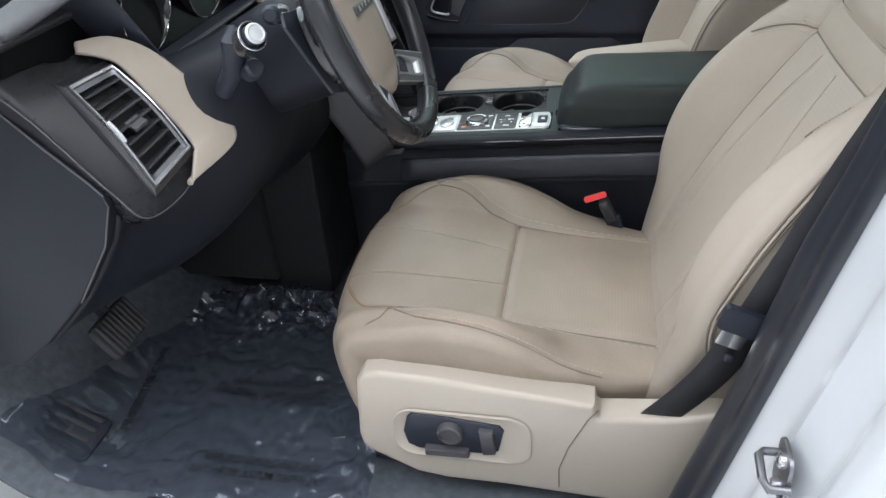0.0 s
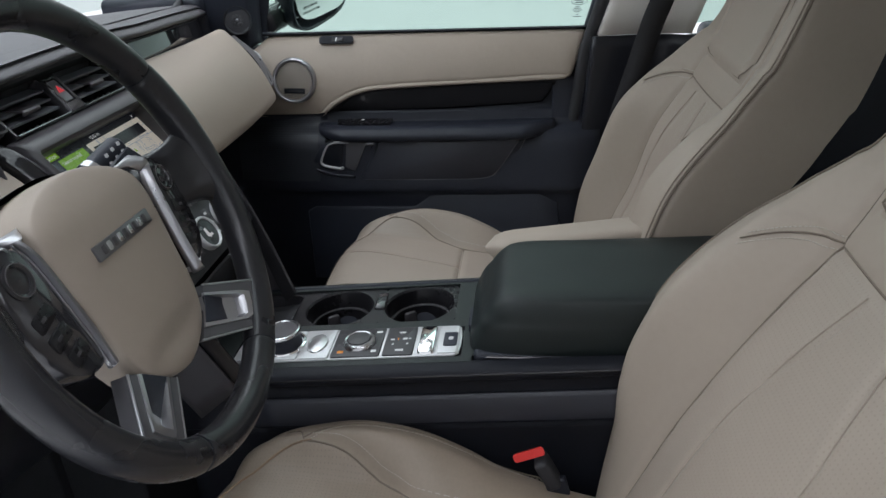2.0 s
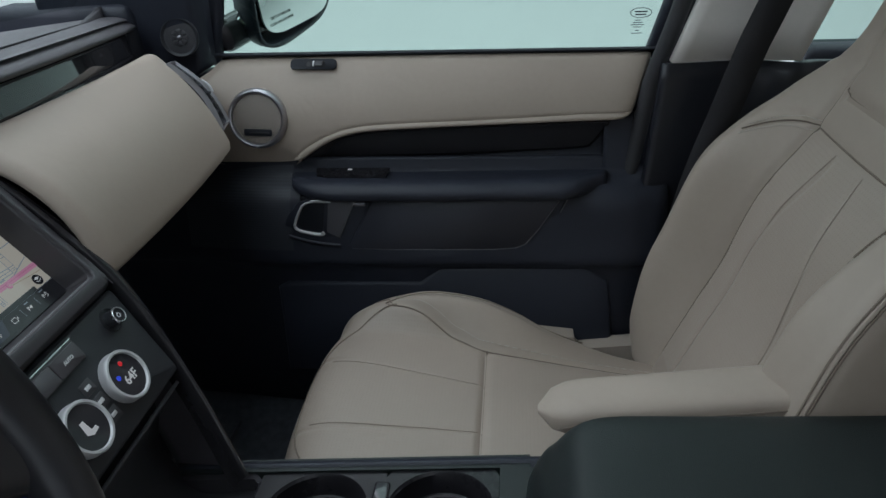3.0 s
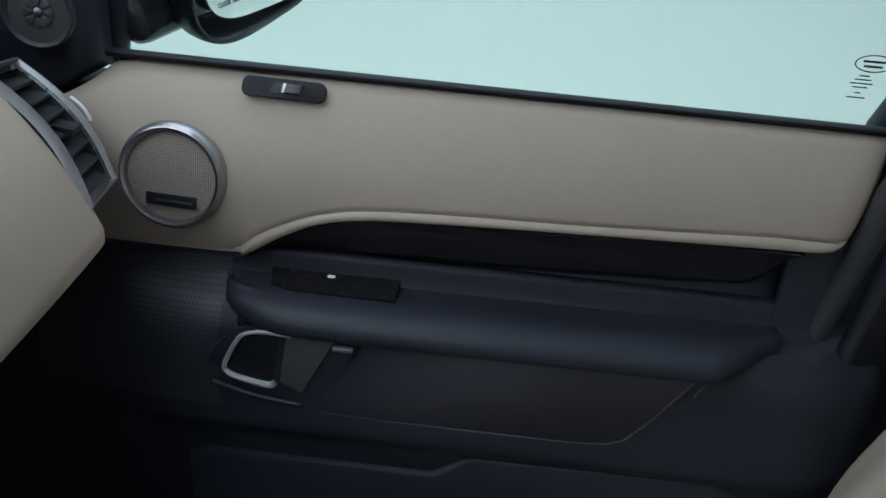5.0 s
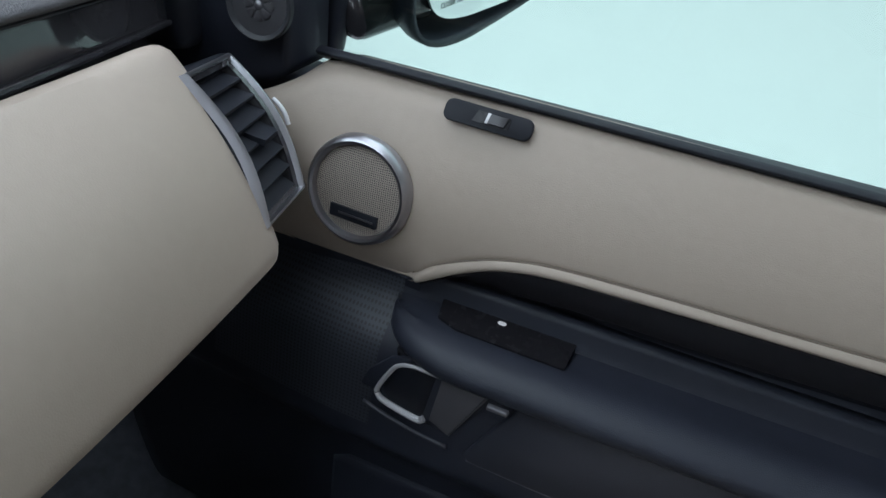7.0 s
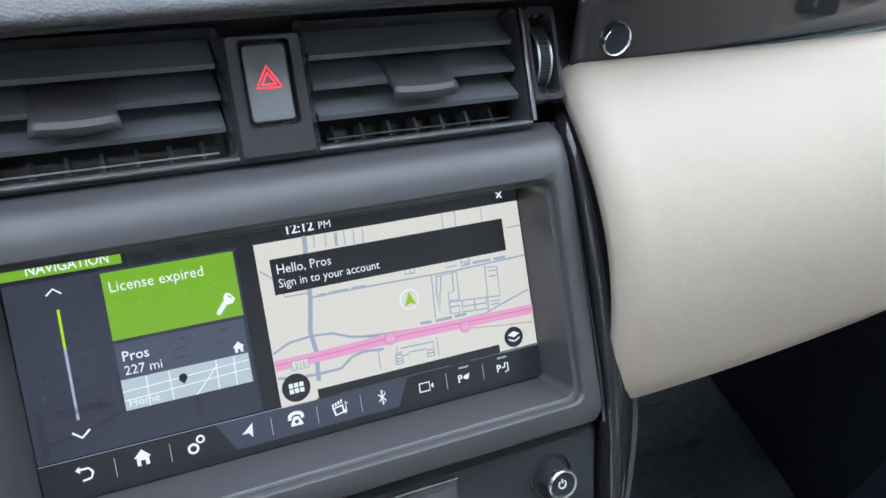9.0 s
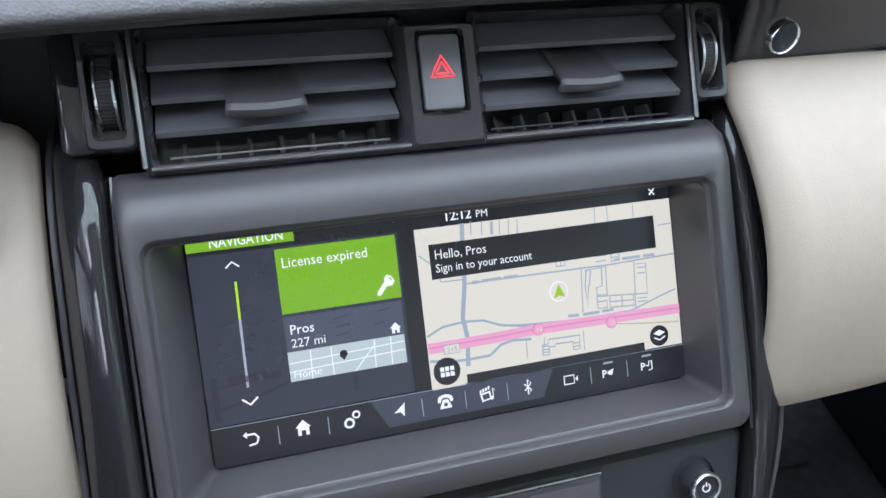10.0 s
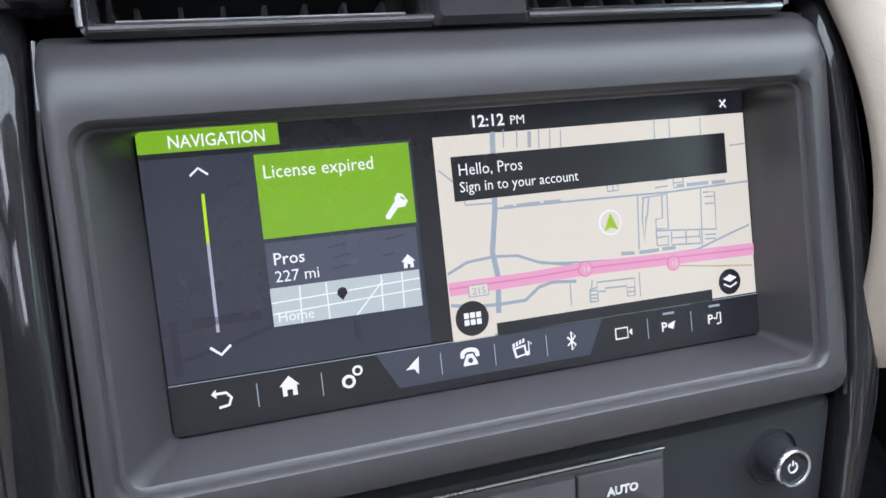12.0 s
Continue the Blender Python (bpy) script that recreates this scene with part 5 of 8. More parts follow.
lidpad = sheet("armrest_lid", lid_fn, 96, 24, M_lid, lid, "padded dark green-grey leather lid", loop=True)
raw("lid_middle", [lid_fn(k / 96, 1.0) for k in range(96)], [tuple(range(96))], M_lid, lidpad)
box("lid_base", (0.0175, -0.075, 0.447), (0.215, 0.545, 0.03), M_dark, lid, 0.008)
tube("base_line", [(-0.0915, y, 0.4585) for y in (0.18, 0.0, -0.2, -0.3)], 0.0018, M_gloss, lid, n=6)
box("latch", (0.0, 0.2035, 0.462), (0.05, 0.010, 0.014), M_dark, lid, 0.003)


# ---------------- dashboard ----------------
dash = thing("dashboard", (0.0, 0.95, 0.4), "black dashboard with cream panels and gloss black trim", "dashboard")


def pad_edge(x):
    q = max(0.0, abs(x) - 0.15)
    return 0.750 + 0.30 * q * q, 0.8600 - 0.07 * (x / 0.73) ** 2 * 0.6


def dash_top(a, b):
    x = lerp(-0.80, 0.80, a)
    ye, ze = pad_edge(x)
    yf = 1.09 - 0.24 * x * x
    s = curve([(0.030, -0.018), (0.004, -0.015), (-0.004, -0.006), (0.004, 0.003), (0.03, 0.008), (0.10, 0.013), (0.25, 0.014), (0.52, 0.000)])(b)
    y = ye + s[0] * (yf - ye) / 0.52 if s[0] > 0.03 else ye + s[0]
    return (x, y, ze + (s[1] if s[1] > 0 else 0.65 * s[1]) + 0.003 * step(0.26, 0.17, abs(x)))


sheet("top_pad", dash_top, 60, 40, M_pad, dash, "grained dark grey dash top pad", thick=0.02)
tube("pad_seam", [(x, pad_edge(x)[0] + 0.045, pad_edge(x)[1] + 0.0135) for x in [lerp(-0.16, 0.74, k / 40) for k in range(41)]], 0.0012, M_rubber, dash, n=5)
plate("speaker_cover", rrect(0.30, 0.09, 0.01), 0.003, M_pad, axes((0.0, 0.985, 0.8715), (1, 0, 0), (0, 1, -0.03)), dash, bevel=0.001)


def strip_fn(a, b):
    x = lerp(0.166, 0.735, a)
    ye, ze = pad_edge(x)
    return (x, ye + 0.013 - 0.006 * b, lerp(ze - 0.012, ze - 0.053 + 0.004 * a, b))


sheet("gloss_strip", strip_fn, 30, 6, M_gloss, dash, "piano black trim strip", thick=0.006, offset=1)
tube("strip_lip", [(x, pad_edge(x)[0] + 0.006, pad_edge(x)[1] - 0.0530 + 0.004 * (x - 0.166) / 0.57) for x in [lerp(0.166, 0.735, k / 30) for k in range(31)]], 0.003, M_gloss, dash, n=8)
bmm = axes((0.1905, 0.7590, 0.8205), (1, 0, 0), (0, 0.1, 1))
gbtn = lathe("glovebox_button", [(0.0092, -0.006), (0.0092, 0.003), (0.0084, 0.0042), (0.0078, 0.0036), (0.0076, 0.002)], M_chrome, bmm, dash, "chrome ringed release button", n=40, cap1=False)
lathe("button_face", [(0.0078, 0.0022), (0.004, 0.0028), (0.0005, 0.003)], M_dark, bmm, gbtn, n=24)


def glove(a, b):
    a = a ** 1.5
    x = lerp(0.168, 0.641, a)
    full = 0.030 * (1 - 0.62 * a ** 3)
    top = Vector((x, 0.758 + 0.02 * a ** 3, 0.799 - 0.014 * a))
    bot = Vector((x, lerp(0.643, 0.686, a ** 1.6), lerp(0.667, 0.640, a)))
    n_ = Vector((0, -(top.z - bot.z), (top.y - bot.y))).normalized()
    s = b
    if s < 0.06:
        t = s / 0.06
        p = top + n_ * (-0.018 * (1 - t) ** 2) + (bot - top) * (0.02 * t)
    elif s < 0.86:
        t = (s - 0.06) / 0.80
        p = top.lerp(bot, 0.02 + 0.95 * t) + n_ * (full * math.sin(math.pi * (0.03 + 0.90 * t)) ** 0.9)
    else:
        t = (s - 0.86) / 0.14
        p = top.lerp(bot, 0.97) + n_ * (full * math.sin(math.pi * 0.93) ** 0.9)
        p += Vector((0, 0.10 * t * t + 0.012 * t, -0.022 * math.sin(t * math.pi / 2)))
    e = lerp(0.005, 0.020, a) * (1 - math.sqrt(max(0, 1 - max(0, (0.010 - a) / 0.010, (a - 0.94) / 0.06) ** 2)))
    p -= n_ * e
    return p


sheet("glovebox_door", glove, 90, 60, M_leather, dash, "cream leather glovebox door", thick=0.012, offset=-1)
# dark lower dash under the glovebox, and behind the front edges
sheet("lower_dash", lambda a, b: (lerp(0.15, 0.80, a), lerp(lerp(0.72, 0.75, a), 1.10, b), lerp(0.632, 0.52, b)), 12, 8, M_dark, dash, "black lower dash panel", thick=0.012)
sheet("kick_panel", lambda a, b: (lerp(0.15, 0.17, b), lerp(0.62, 1.15, a), lerp(0.64, 0.05, b)), 8, 10, M_kick, dash, "dark carpeted tunnel side", thick=0.01)
sheet("inner_wall", lambda a, b: (lerp(-0.72, 0.78, a), 0.80 + 0.30 * max(0, abs(lerp(-0.8, 0.8, a)) - 0.15) ** 2, lerp(0.845, 0.60, b)), 20, 6, M_rubber, dash, thick=0.01)
box("end_filler", (0.785, 0.985, 0.79), (0.07, 0.25, 0.12), M_dark, dash, 0.02)
for k, yy in enumerate((0.78, 0.86, 0.94)):
    tube("mat_ridge", [(0.20, yy + 0.04, 0.028), (0.45, yy + 0.02, 0.026), (0.68, yy, 0.03)], 0.004, M_carpet, dash, n=6)


# corner vents
P_CORNERS = ((0.622, 0.748, 0.779), (0.624, 0.681, 0.672), (0.733, 0.790, 0.757), (0.724, 0.709, 0.656))
D_CORNERS = ((-0.622, 0.744, 0.773), (-0.617, 0.668, 0.657), (-0.681, 0.769, 0.766), (-0.685, 0.688, 0.634))


def corner_vent(sg, corners):
    v = thing("air_vent", (sg * 0.675, 0.74, 0.715), "corner air vent with satin silver frame and dark slats", "air vent", group="dashboard air vents")
    it, ib, ot, ob_ = [Vector(p) for p in corners]
    nrm = (ib - it).cross(ot - it).normalized()
    if nrm.y > 0:
        nrm = -nrm
    def Q(a, b, w=0.0):
        # a: inner to outer, b: bottom to top; the face bows a little
        p = ib.lerp(ob_, a).lerp(it.lerp(ot, a), b)
        return p + nrm * (w + 0.012 * math.sin(math.pi * b))
    side = 0.13 if sg > 0 else 0.0
    slim = (ot - it).length / (ib - it).length if sg > 0 else 1.0
    def ringq(i, w, n=12, full=False):
        out = []
        e = 1 - (0 if full else side)
        j = i * slim
        for s0, s1 in (((i, j), (e - i, j)), ((e - i, j), (e - i, 1 - j)), ((e - i, 1 - j), (i, 1 - j)), ((i, 1 - j), (i, j))):
            for k in range(n):
                out.append(Q(lerp(s0[0], s1[0], k / n), lerp(s0[1], s1[1], k / n), w))
        return out
    thin = 0.012 if sg > 0 else 0.0
    loops("frame", [ringq(-0.01, -0.012), ringq(-0.01, 0.002), ringq(0.002, 0.004), ringq(0.026 - thin, 0.0035), ringq(0.034 - thin, 0.001), ringq(0.04 - thin, -0.004)], M_silver if sg < 0 else M_ring, v, "satin silver frame", cap1=False)
    loops("inner_frame", [ringq(0.036 - thin, -0.001), ringq(0.06 if sg > 0 else 0.08, -0.003), ringq(0.065 if sg > 0 else 0.085, -0.02)], M_gloss if sg > 0 else M_brushed_dark, v, cap1=False)
    loops("duct", [ringq(0.08, -0.004), ringq(0.085, -0.055)], M_rubber, v, cap1=True)
    loops("surround", [ringq(-0.14, -0.05), ringq(-0.10, -0.012), ringq(-0.012, -0.004)] if sg < 0 else [ringq(-0.06, -0.05, full=True), ringq(-0.03, -0.010, full=True), ringq(0.004, -0.001, full=True), ringq(0.002, -0.003)], M_gloss if sg < 0 else M_endcap, v, "black surround", cap1=False)
    for k in range(7):
        b = 0.14 + 0.12 * k
        if sg > 0:
            b = 0.055 + 0.128 * k
            raw("slat", [Q(0.07, b, -0.003), Q(0.93 - side, b, -0.003), Q(0.93 - side, b + 0.135, -0.017), Q(0.07, b + 0.135, -0.017)], [(0, 1, 2, 3)], M_endcap, v, smooth=False, thick=0.0028, offset=0)
        else:
            raw("slat", [Q(0.09, b, -0.002), Q(0.91, b, -0.002), Q(0.91, b + 0.055, -0.034), Q(0.09, b + 0.055, -0.034)], [(0, 1, 2, 3)], M_slat, v, smooth=False, thick=0.003, offset=0)
    for k in range(5):
        a = 0.2 + 0.13 * k
        raw("vane", [Q(a, 0.1, -0.036), Q(a, 0.9, -0.036), Q(a, 0.9, -0.052), Q(a, 0.1, -0.052)], [(0, 1, 2, 3)], M_slat, v, smooth=False, thick=0.002, offset=0)
    raw("tab", [Q(0.36, 0.53, -0.010), Q(0.66, 0.53, -0.010), Q(0.66, 0.43, 0.003), Q(0.36, 0.43, 0.003)], [(0, 1, 2, 3)], M_endcap if sg > 0 else M_satin, v, "louvre tab", smooth=False, thick=0.005, offset=0)
    tube("wheel", [Q(0.955, 0.42 + 0.20 * k / 12, 0.003 + 0.002 * math.sin(math.pi * k / 12)) for k in range(13)], 0.0022, M_brush, v, "silver thumb wheel", n=8)
    return v


corner_vent(1, P_CORNERS)
corner_vent(-1, D_CORNERS)


# driver side panels
def cream_left(a, b):
    o = curve([(-0.640, 0.775, 0.806), (-0.603, 0.752, 0.801), (-0.571, 0.722, 0.774), (-0.554, 0.680, 0.722), (-0.551, 0.650, 0.680), (-0.563, 0.632, 0.641), (-0.650, 0.662, 0.618)])(b)
    i = curve([(-0.648, 0.770, 0.796), (-0.628, 0.752, 0.782), (-0.617, 0.737, 0.766), (-0.614, 0.702, 0.713), (-0.612, 0.672, 0.662), (-0.622, 0.664, 0.648), (-0.652, 0.660, 0.616)])(b)
    p = Vector(o).lerp(Vector(i), a)
    return p + Vector((0.10, -0.60, 0.45)) * (0.007 + 0.004 * math.sin(math.pi * a) * math.sin(math.pi * min(1, b * 1.05)))


sheet("cream_corner_panel", cream_left, 16, 48, M_leather, dash, "cream leather panel round the corner vent", thick=0.008)
# gloss surround between the vent and the end of the dash
gpl = [(-0.744, 0.826, 0.793), (-0.685, 0.800, 0.798), (-0.657, 0.782, 0.793), (-0.612, 0.755, 0.785), (-0.608, 0.666, 0.650), (-0.646, 0.663, 0.614), (-0.711, 0.689, 0.603), (-0.723, 0.722, 0.645), (-0.733, 0.789, 0.745)]
gdir = Vector((0.39165, 0.77654, -0.49356))
gmid = sum((Vector(p) for p in gpl), Vector()) / len(gpl)
gring = [Vector(curve(gpl + [gpl[0]])(k / 72)) for k in range(72)]
gflat = [p - gdir * ((p - gmid).dot(gdir) * 0.85) for p in gring]


def surround_ring(k, d):
    return [p.lerp(gmid, k) + gdir * d for p in gflat]


loops("vent_surround", [[p + gdir * 0.06 for p in gring], surround_ring(0.0, 0.014), surround_ring(0.006, 0.0095), surround_ring(0.022, 0.0068), surround_ring(0.05, 0.006)], M_cup, dash, "piano black surround of the corner vent", cap1=True)
# end cap of the dash facing the door opening, and knee panel
em2 = Matrix(((0, 0, -1, -0.70), (1, 0, 0, 0), (0, 1, 0, 0), (0, 0, 0, 1)))
plate("end_cap", [(0.742, 0.638), (0.738, 0.620), (0.765, 0.556), (0.838, 0.456), (0.925, 0.370), (0.985, 0.322), (1.10, 0.30), (1.15, 0.50), (1.12, 0.80), (0.853, 0.757), (0.800, 0.698), (0.755, 0.654)], 0.02, M_endcap, em2, dash, "black dash end panel", bevel=0.006)
# satin grey tubes drawn as the highlights on these two glossy edges
tube("cap_highlight", [em2 @ Vector((y, z, 0.0195)) for y, z in ((0.852, 0.754), (0.800, 0.697), (0.756, 0.653), (0.743, 0.636), (0.740, 0.620), (0.766, 0.557), (0.838, 0.457))], 0.0014, M_satin, dash, "thin grey line for the edge highlight", n=6)
tube("surround_highlight", [p for p in surround_ring(0.004, 0.0085)][30:72], 0.0012, M_satin, dash, "thin grey line for the edge highlight", n=6)
end_y = table([(0.28, 1.12), (0.322, 0.995), (0.37, 0.935), (0.456, 0.85), (0.556, 0.775), (0.62, 0.75), (0.66, 0.75), (0.70, 0.77), (0.80, 0.85)])


def knee(a, b):
    x = lerp(-0.70, -0.14, a)
    c = curve([(0.72, 0.742), (0.665, 0.728), (0.625, 0.68), (0.622, 0.61), (0.65, 0.53), (0.72, 0.45), (0.84, 0.38), (1.1, 0.34)])(b)
    col = bump(x, -0.42, 0.14)
    zz = 0.34 + (c[1] - 0.34) * lerp(1.0, 0.70, step(-0.40, -0.20, x))
    y = c[0] + 0.02 - 0.035 * col * step(0.8, 0.2, b) + 0.03 * step(-0.3, -0.14, x) * step(0.6, 0.0, b)
    return (x, lerp(max(y, end_y(zz)), y, step(-0.70, -0.50, x)), zz)


sheet("knee_panel", knee, 50, 40, M_knee, dash, "black soft knee panel under the steering column", thick=0.012)

# instrument cluster
clu = thing("instrument_cluster", (-0.355, 0.76, 0.80), "unlit instrument cluster with two ringed dials under a hood", "instrument cluster")
KM = axes((-0.368, 0.742, 0.808), (1, 0, 0), (0, 0.24, 0.97))
hood_s = [(0.060, -0.010), (0.020, 0.007), (0.004, 0.012), (-0.006, 0.014), (-0.010, 0.018), (-0.004, 0.025), (0.010, 0.029), (0.05, 0.036), (0.10, 0.036), (0.17, 0.026), (0.25, 0.008), (0.32, -0.015)]


def hood(a, b):
    x = lerp(-0.735, -0.205, a)
    s = curve(hood_s)(b)
    q = max(0.0, (x + 0.255) / 0.05)
    drop = 1 - math.sqrt(max(0.0, 1 - min(1.0, q) ** 2.6))
    left = step(-0.54, -0.66, x) + 1.4 * step(-0.63, -0.735, x)
    y = 0.722 + s[0] + 0.030 * drop * (1 if s[0] < 0.02 else 0.5) + 0.03 * left
    z = 0.870 + s[1] - 0.030 * drop * step(-0.01, 0.03, s[1]) - 0.02 * left
    return Vector((x, y, z))


sheet("hood", hood, 60, 44, M_hood, clu, "dark grained hood over the dials", thick=0.008)


def kr(w, h, r, d, dy=0.0):
    return [KM @ Vector((x - (0.060 * max(0.0, (y + 0.07) / 0.14) if x < 0 else 0.0), y + dy, d)) for x, y in rrect(w, h, r, 6)]


loops("bezel", [kr(0.345, 0.140, 0.012, -0.06), kr(0.345, 0.140, 0.012, 0.008), kr(0.340, 0.135, 0.010, 0.011), kr(0.328, 0.122, 0.008, 0.008), kr(0.318, 0.114, 0.008, -0.026)], M_dark, clu, "black bezel round the dials", cap1=False)
raw("glass_face", [KM @ Vector(p) for p in ((-0.165, -0.060, -0.024), (0.165, -0.060, -0.024), (0.165, 0.072, -0.026), (-0.225, 0.072, -0.026))], [(0, 1, 2, 3)], M_dialface, clu, "dark glossy instrument glass", smooth=False, thick=0.004)
tube("bezel_line", [KM @ Vector((x, -0.0655, 0.0105)) for x in (-0.166, -0.08, 0.0, 0.08, 0.166)] + [KM @ Vector((0.1695, y, 0.0105)) for y in (-0.060, -0.02, 0.03, 0.06)], 0.0028, M_satin, clu, "satin grey lower edge", n=8)
RU, RV = Vector((1, 0, 0)), Vector((0, -0.12, 0.99)).normalized()
for sx in (-0.138, 0.040):
    rm = axes(KM @ Vector((sx, 0.006, -0.004)), RU, RV)
    ring = lathe("dial_ring", [(0.0655, -0.030), (0.0645, -0.001), (0.0630, 0.0012), (0.0612, -0.001), (0.0590, -0.020)], M_gloss, rm, clu, "gloss black dial cowl", n=64, cap1=False)
    tube("ring_line", [rm @ Vector((0.0632 * math.cos(q), 0.0632 * math.sin(q), 0.0010)) for q in [2 * math.pi * k / 72 for k in range(72)]], 0.0013, M_chrome, ring, "thin chrome ring line", closed=True, n=8)

# start button and headlamp pod
stb = thing("start_button", (-0.60, 0.55, 0.80), "silver engine start button in a black ring", "button")
sbn = Vector((-0.50, -0.72, 0.48)).normalized()
sbm = axes((-0.596, 0.556, 0.802), Vector((0.82, -0.57, 0.0)), sbn.cross(Vector((0.82, -0.57, 0.0)))) @ Matrix.Diagonal((0.88, 0.88, 0.9, 1))
lathe("ring", [(0.0215, -0.03), (0.0215, 0.0), (0.0205, 0.003), (0.0185, 0.0035), (0.0175, 0.001)], M_gloss, sbm, stb, "black ring", n=40, cap1=False)
tube("ring_line", [sbm @ Vector((0.0205 * math.cos(q), 0.0205 * math.sin(q), 0.002)) for q in [2 * math.pi * k / 36 for k in range(36)]], 0.0008, M_silver, stb, closed=True, n=6)
lathe("barrel", [(0.0160, -0.01), (0.0160, 0.010), (0.0150, 0.012)], M_dark, sbm, stb, n=36, cap1=False)
lathe("cap", [(0.0152, 0.0105), (0.0148, 0.0135), (0.0125, 0.0155), (0.0110, 0.0150), (0.0105, 0.0142), (0.0005, 0.0148)], M_brush, sbm, stb, "silver cap", n=36)
pod = thing("switch_pod", (-0.58, 0.60, 0.75), "black headlamp switch pod below the start button", "switch")
tube("body", [(-0.582, 0.588, 0.812), (-0.586, 0.586, 0.795), (-0.582, 0.592, 0.775), (-0.576, 0.602, 0.750), (-0.560, 0.630, 0.715)], lambda s: (0.0185 - 0.006 * s) * math.sqrt(min(1.0, 0.05 + s * 5)), M_dark, pod, n=18)
lathe("knob", [(0.013, -0.01), (0.013, 0.010), (0.011, 0.012), (0.006, 0.0125), (0.001, 0.011)], M_dark, axes((-0.578, 0.574, 0.752), Vector((0.82, -0.57, 0.0)), sbn.cross(Vector((0.82, -0.57, 0.0)))), pod, n=24)

# ---------------- centre stack ----------------
SV, SN = Vector((0, 0.649968, 0.759962)), Vector((0, -0.759962, 0.649968))
SM = Matrix(((1, 0, 0, 0), (0, SV.y, SN.y, 0.655), (0, SV.z, SN.z, 0.681), (0, 0, 0, 1)))
SM = SM @ Matrix.Translation((0, 0.05, 0)) @ pose(0, 0, 0, 0, 0, -0.8) @ Matrix.Translation((0, -0.05, 0))


def S(u, v, w=0.0):
    return SM @ Vector((u, v, w))


stack = thing("centre_stack", (0.0, 0.75, 0.5), "grey centre stack fascia with gloss black side rails", "fascia")
box("stack_core", (0.0, 0.985, 0.46), (0.29, 0.30, 0.76), M_kick, stack, 0.006)
box("stack_core", (0.0, 0.775, 0.34), (0.25, 0.13, 0.60), M_kick, stack, 0.006)
# bezel round the screen
def rc(u0, u1, v0, v1, r, w, n=6):
    return [S(x, y, w) for x, y in rrect(u1 - u0, v1 - v0, r, n, (u0 + u1) / 2, (v0 + v1) / 2)]


loops("screen_bezel", [rc(-0.150, 0.150, -0.0300, 0.138, 0.004, -0.02), rc(-0.150, 0.150, -0.0300, 0.137, 0.004, 0.000), rc(-0.149, 0.149, -0.0285, 0.131, 0.006, 0.010), rc(-0.1475, 0.1465, -0.0255, 0.122, 0.008, 0.0165),
                       rc(-0.1440, 0.1400, -0.0190, 0.1120, 0.008, 0.0192), rc(-0.1412, 0.1362, -0.0140, 0.1075, 0.0075, 0.0190), rc(-0.1403, 0.1352, -0.0128, 0.1062, 0.007, 0.0178), rc(-0.1400, 0.1349, -0.0124, 0.1052, 0.007, 0.0150),
                       rc(-0.1386, 0.1335, -0.0110, 0.1044, 0.0062, 0.0145), rc(-0.1378, 0.1328, -0.0102, 0.1040, 0.006, 0.0138), rc(-0.1262, 0.1308, -0.0052, 0.1068, 0.004, -0.0140), rc(-0.1258, 0.1302, -0.0048, 0.1100, 0.004, -0.0172)],
      M_bezel, stack, "satin grey screen surround", cap1=False)
# climate fascia below, leaning back a little from the screen, over an open bay
CL = SM @ Matrix.Translation((0, -0.0315, 0.004)) @ pose(0, 0, 0, 8) @ Matrix.Translation((0, 0.0315, -0.004))


def cl(u0, u1, v0, v1, r, w, taper=0.0):
    return [CL @ Vector((x * (1 - taper * step(v1, v0, y)), y, w)) for x, y in rrect(u1 - u0, v1 - v0, r, 6, (u0 + u1) / 2, (v0 + v1) / 2)]


loops("climate_fascia", [cl(-0.149, 0.149, -0.140, -0.0315, 0.004, -0.03, 0.05), cl(-0.149, 0.149, -0.140, -0.0315, 0.004, 0.003, 0.05), cl(-0.146, 0.146, -0.137, -0.0345, 0.004, 0.006, 0.05)], M_fascia, stack, "dark grey climate fascia", cap1=True)
sheet("bay", lambda a, b: SM @ Vector((lerp(-0.135, 0.135, a), *curve([(-0.146, -0.020), (-0.160, -0.075), (-0.200, -0.115), (-0.260, -0.115), (-0.300, -0.060)])(b))), 8, 20, M_rubber, stack, "dark open bay under the climate panel", thick=0.004)


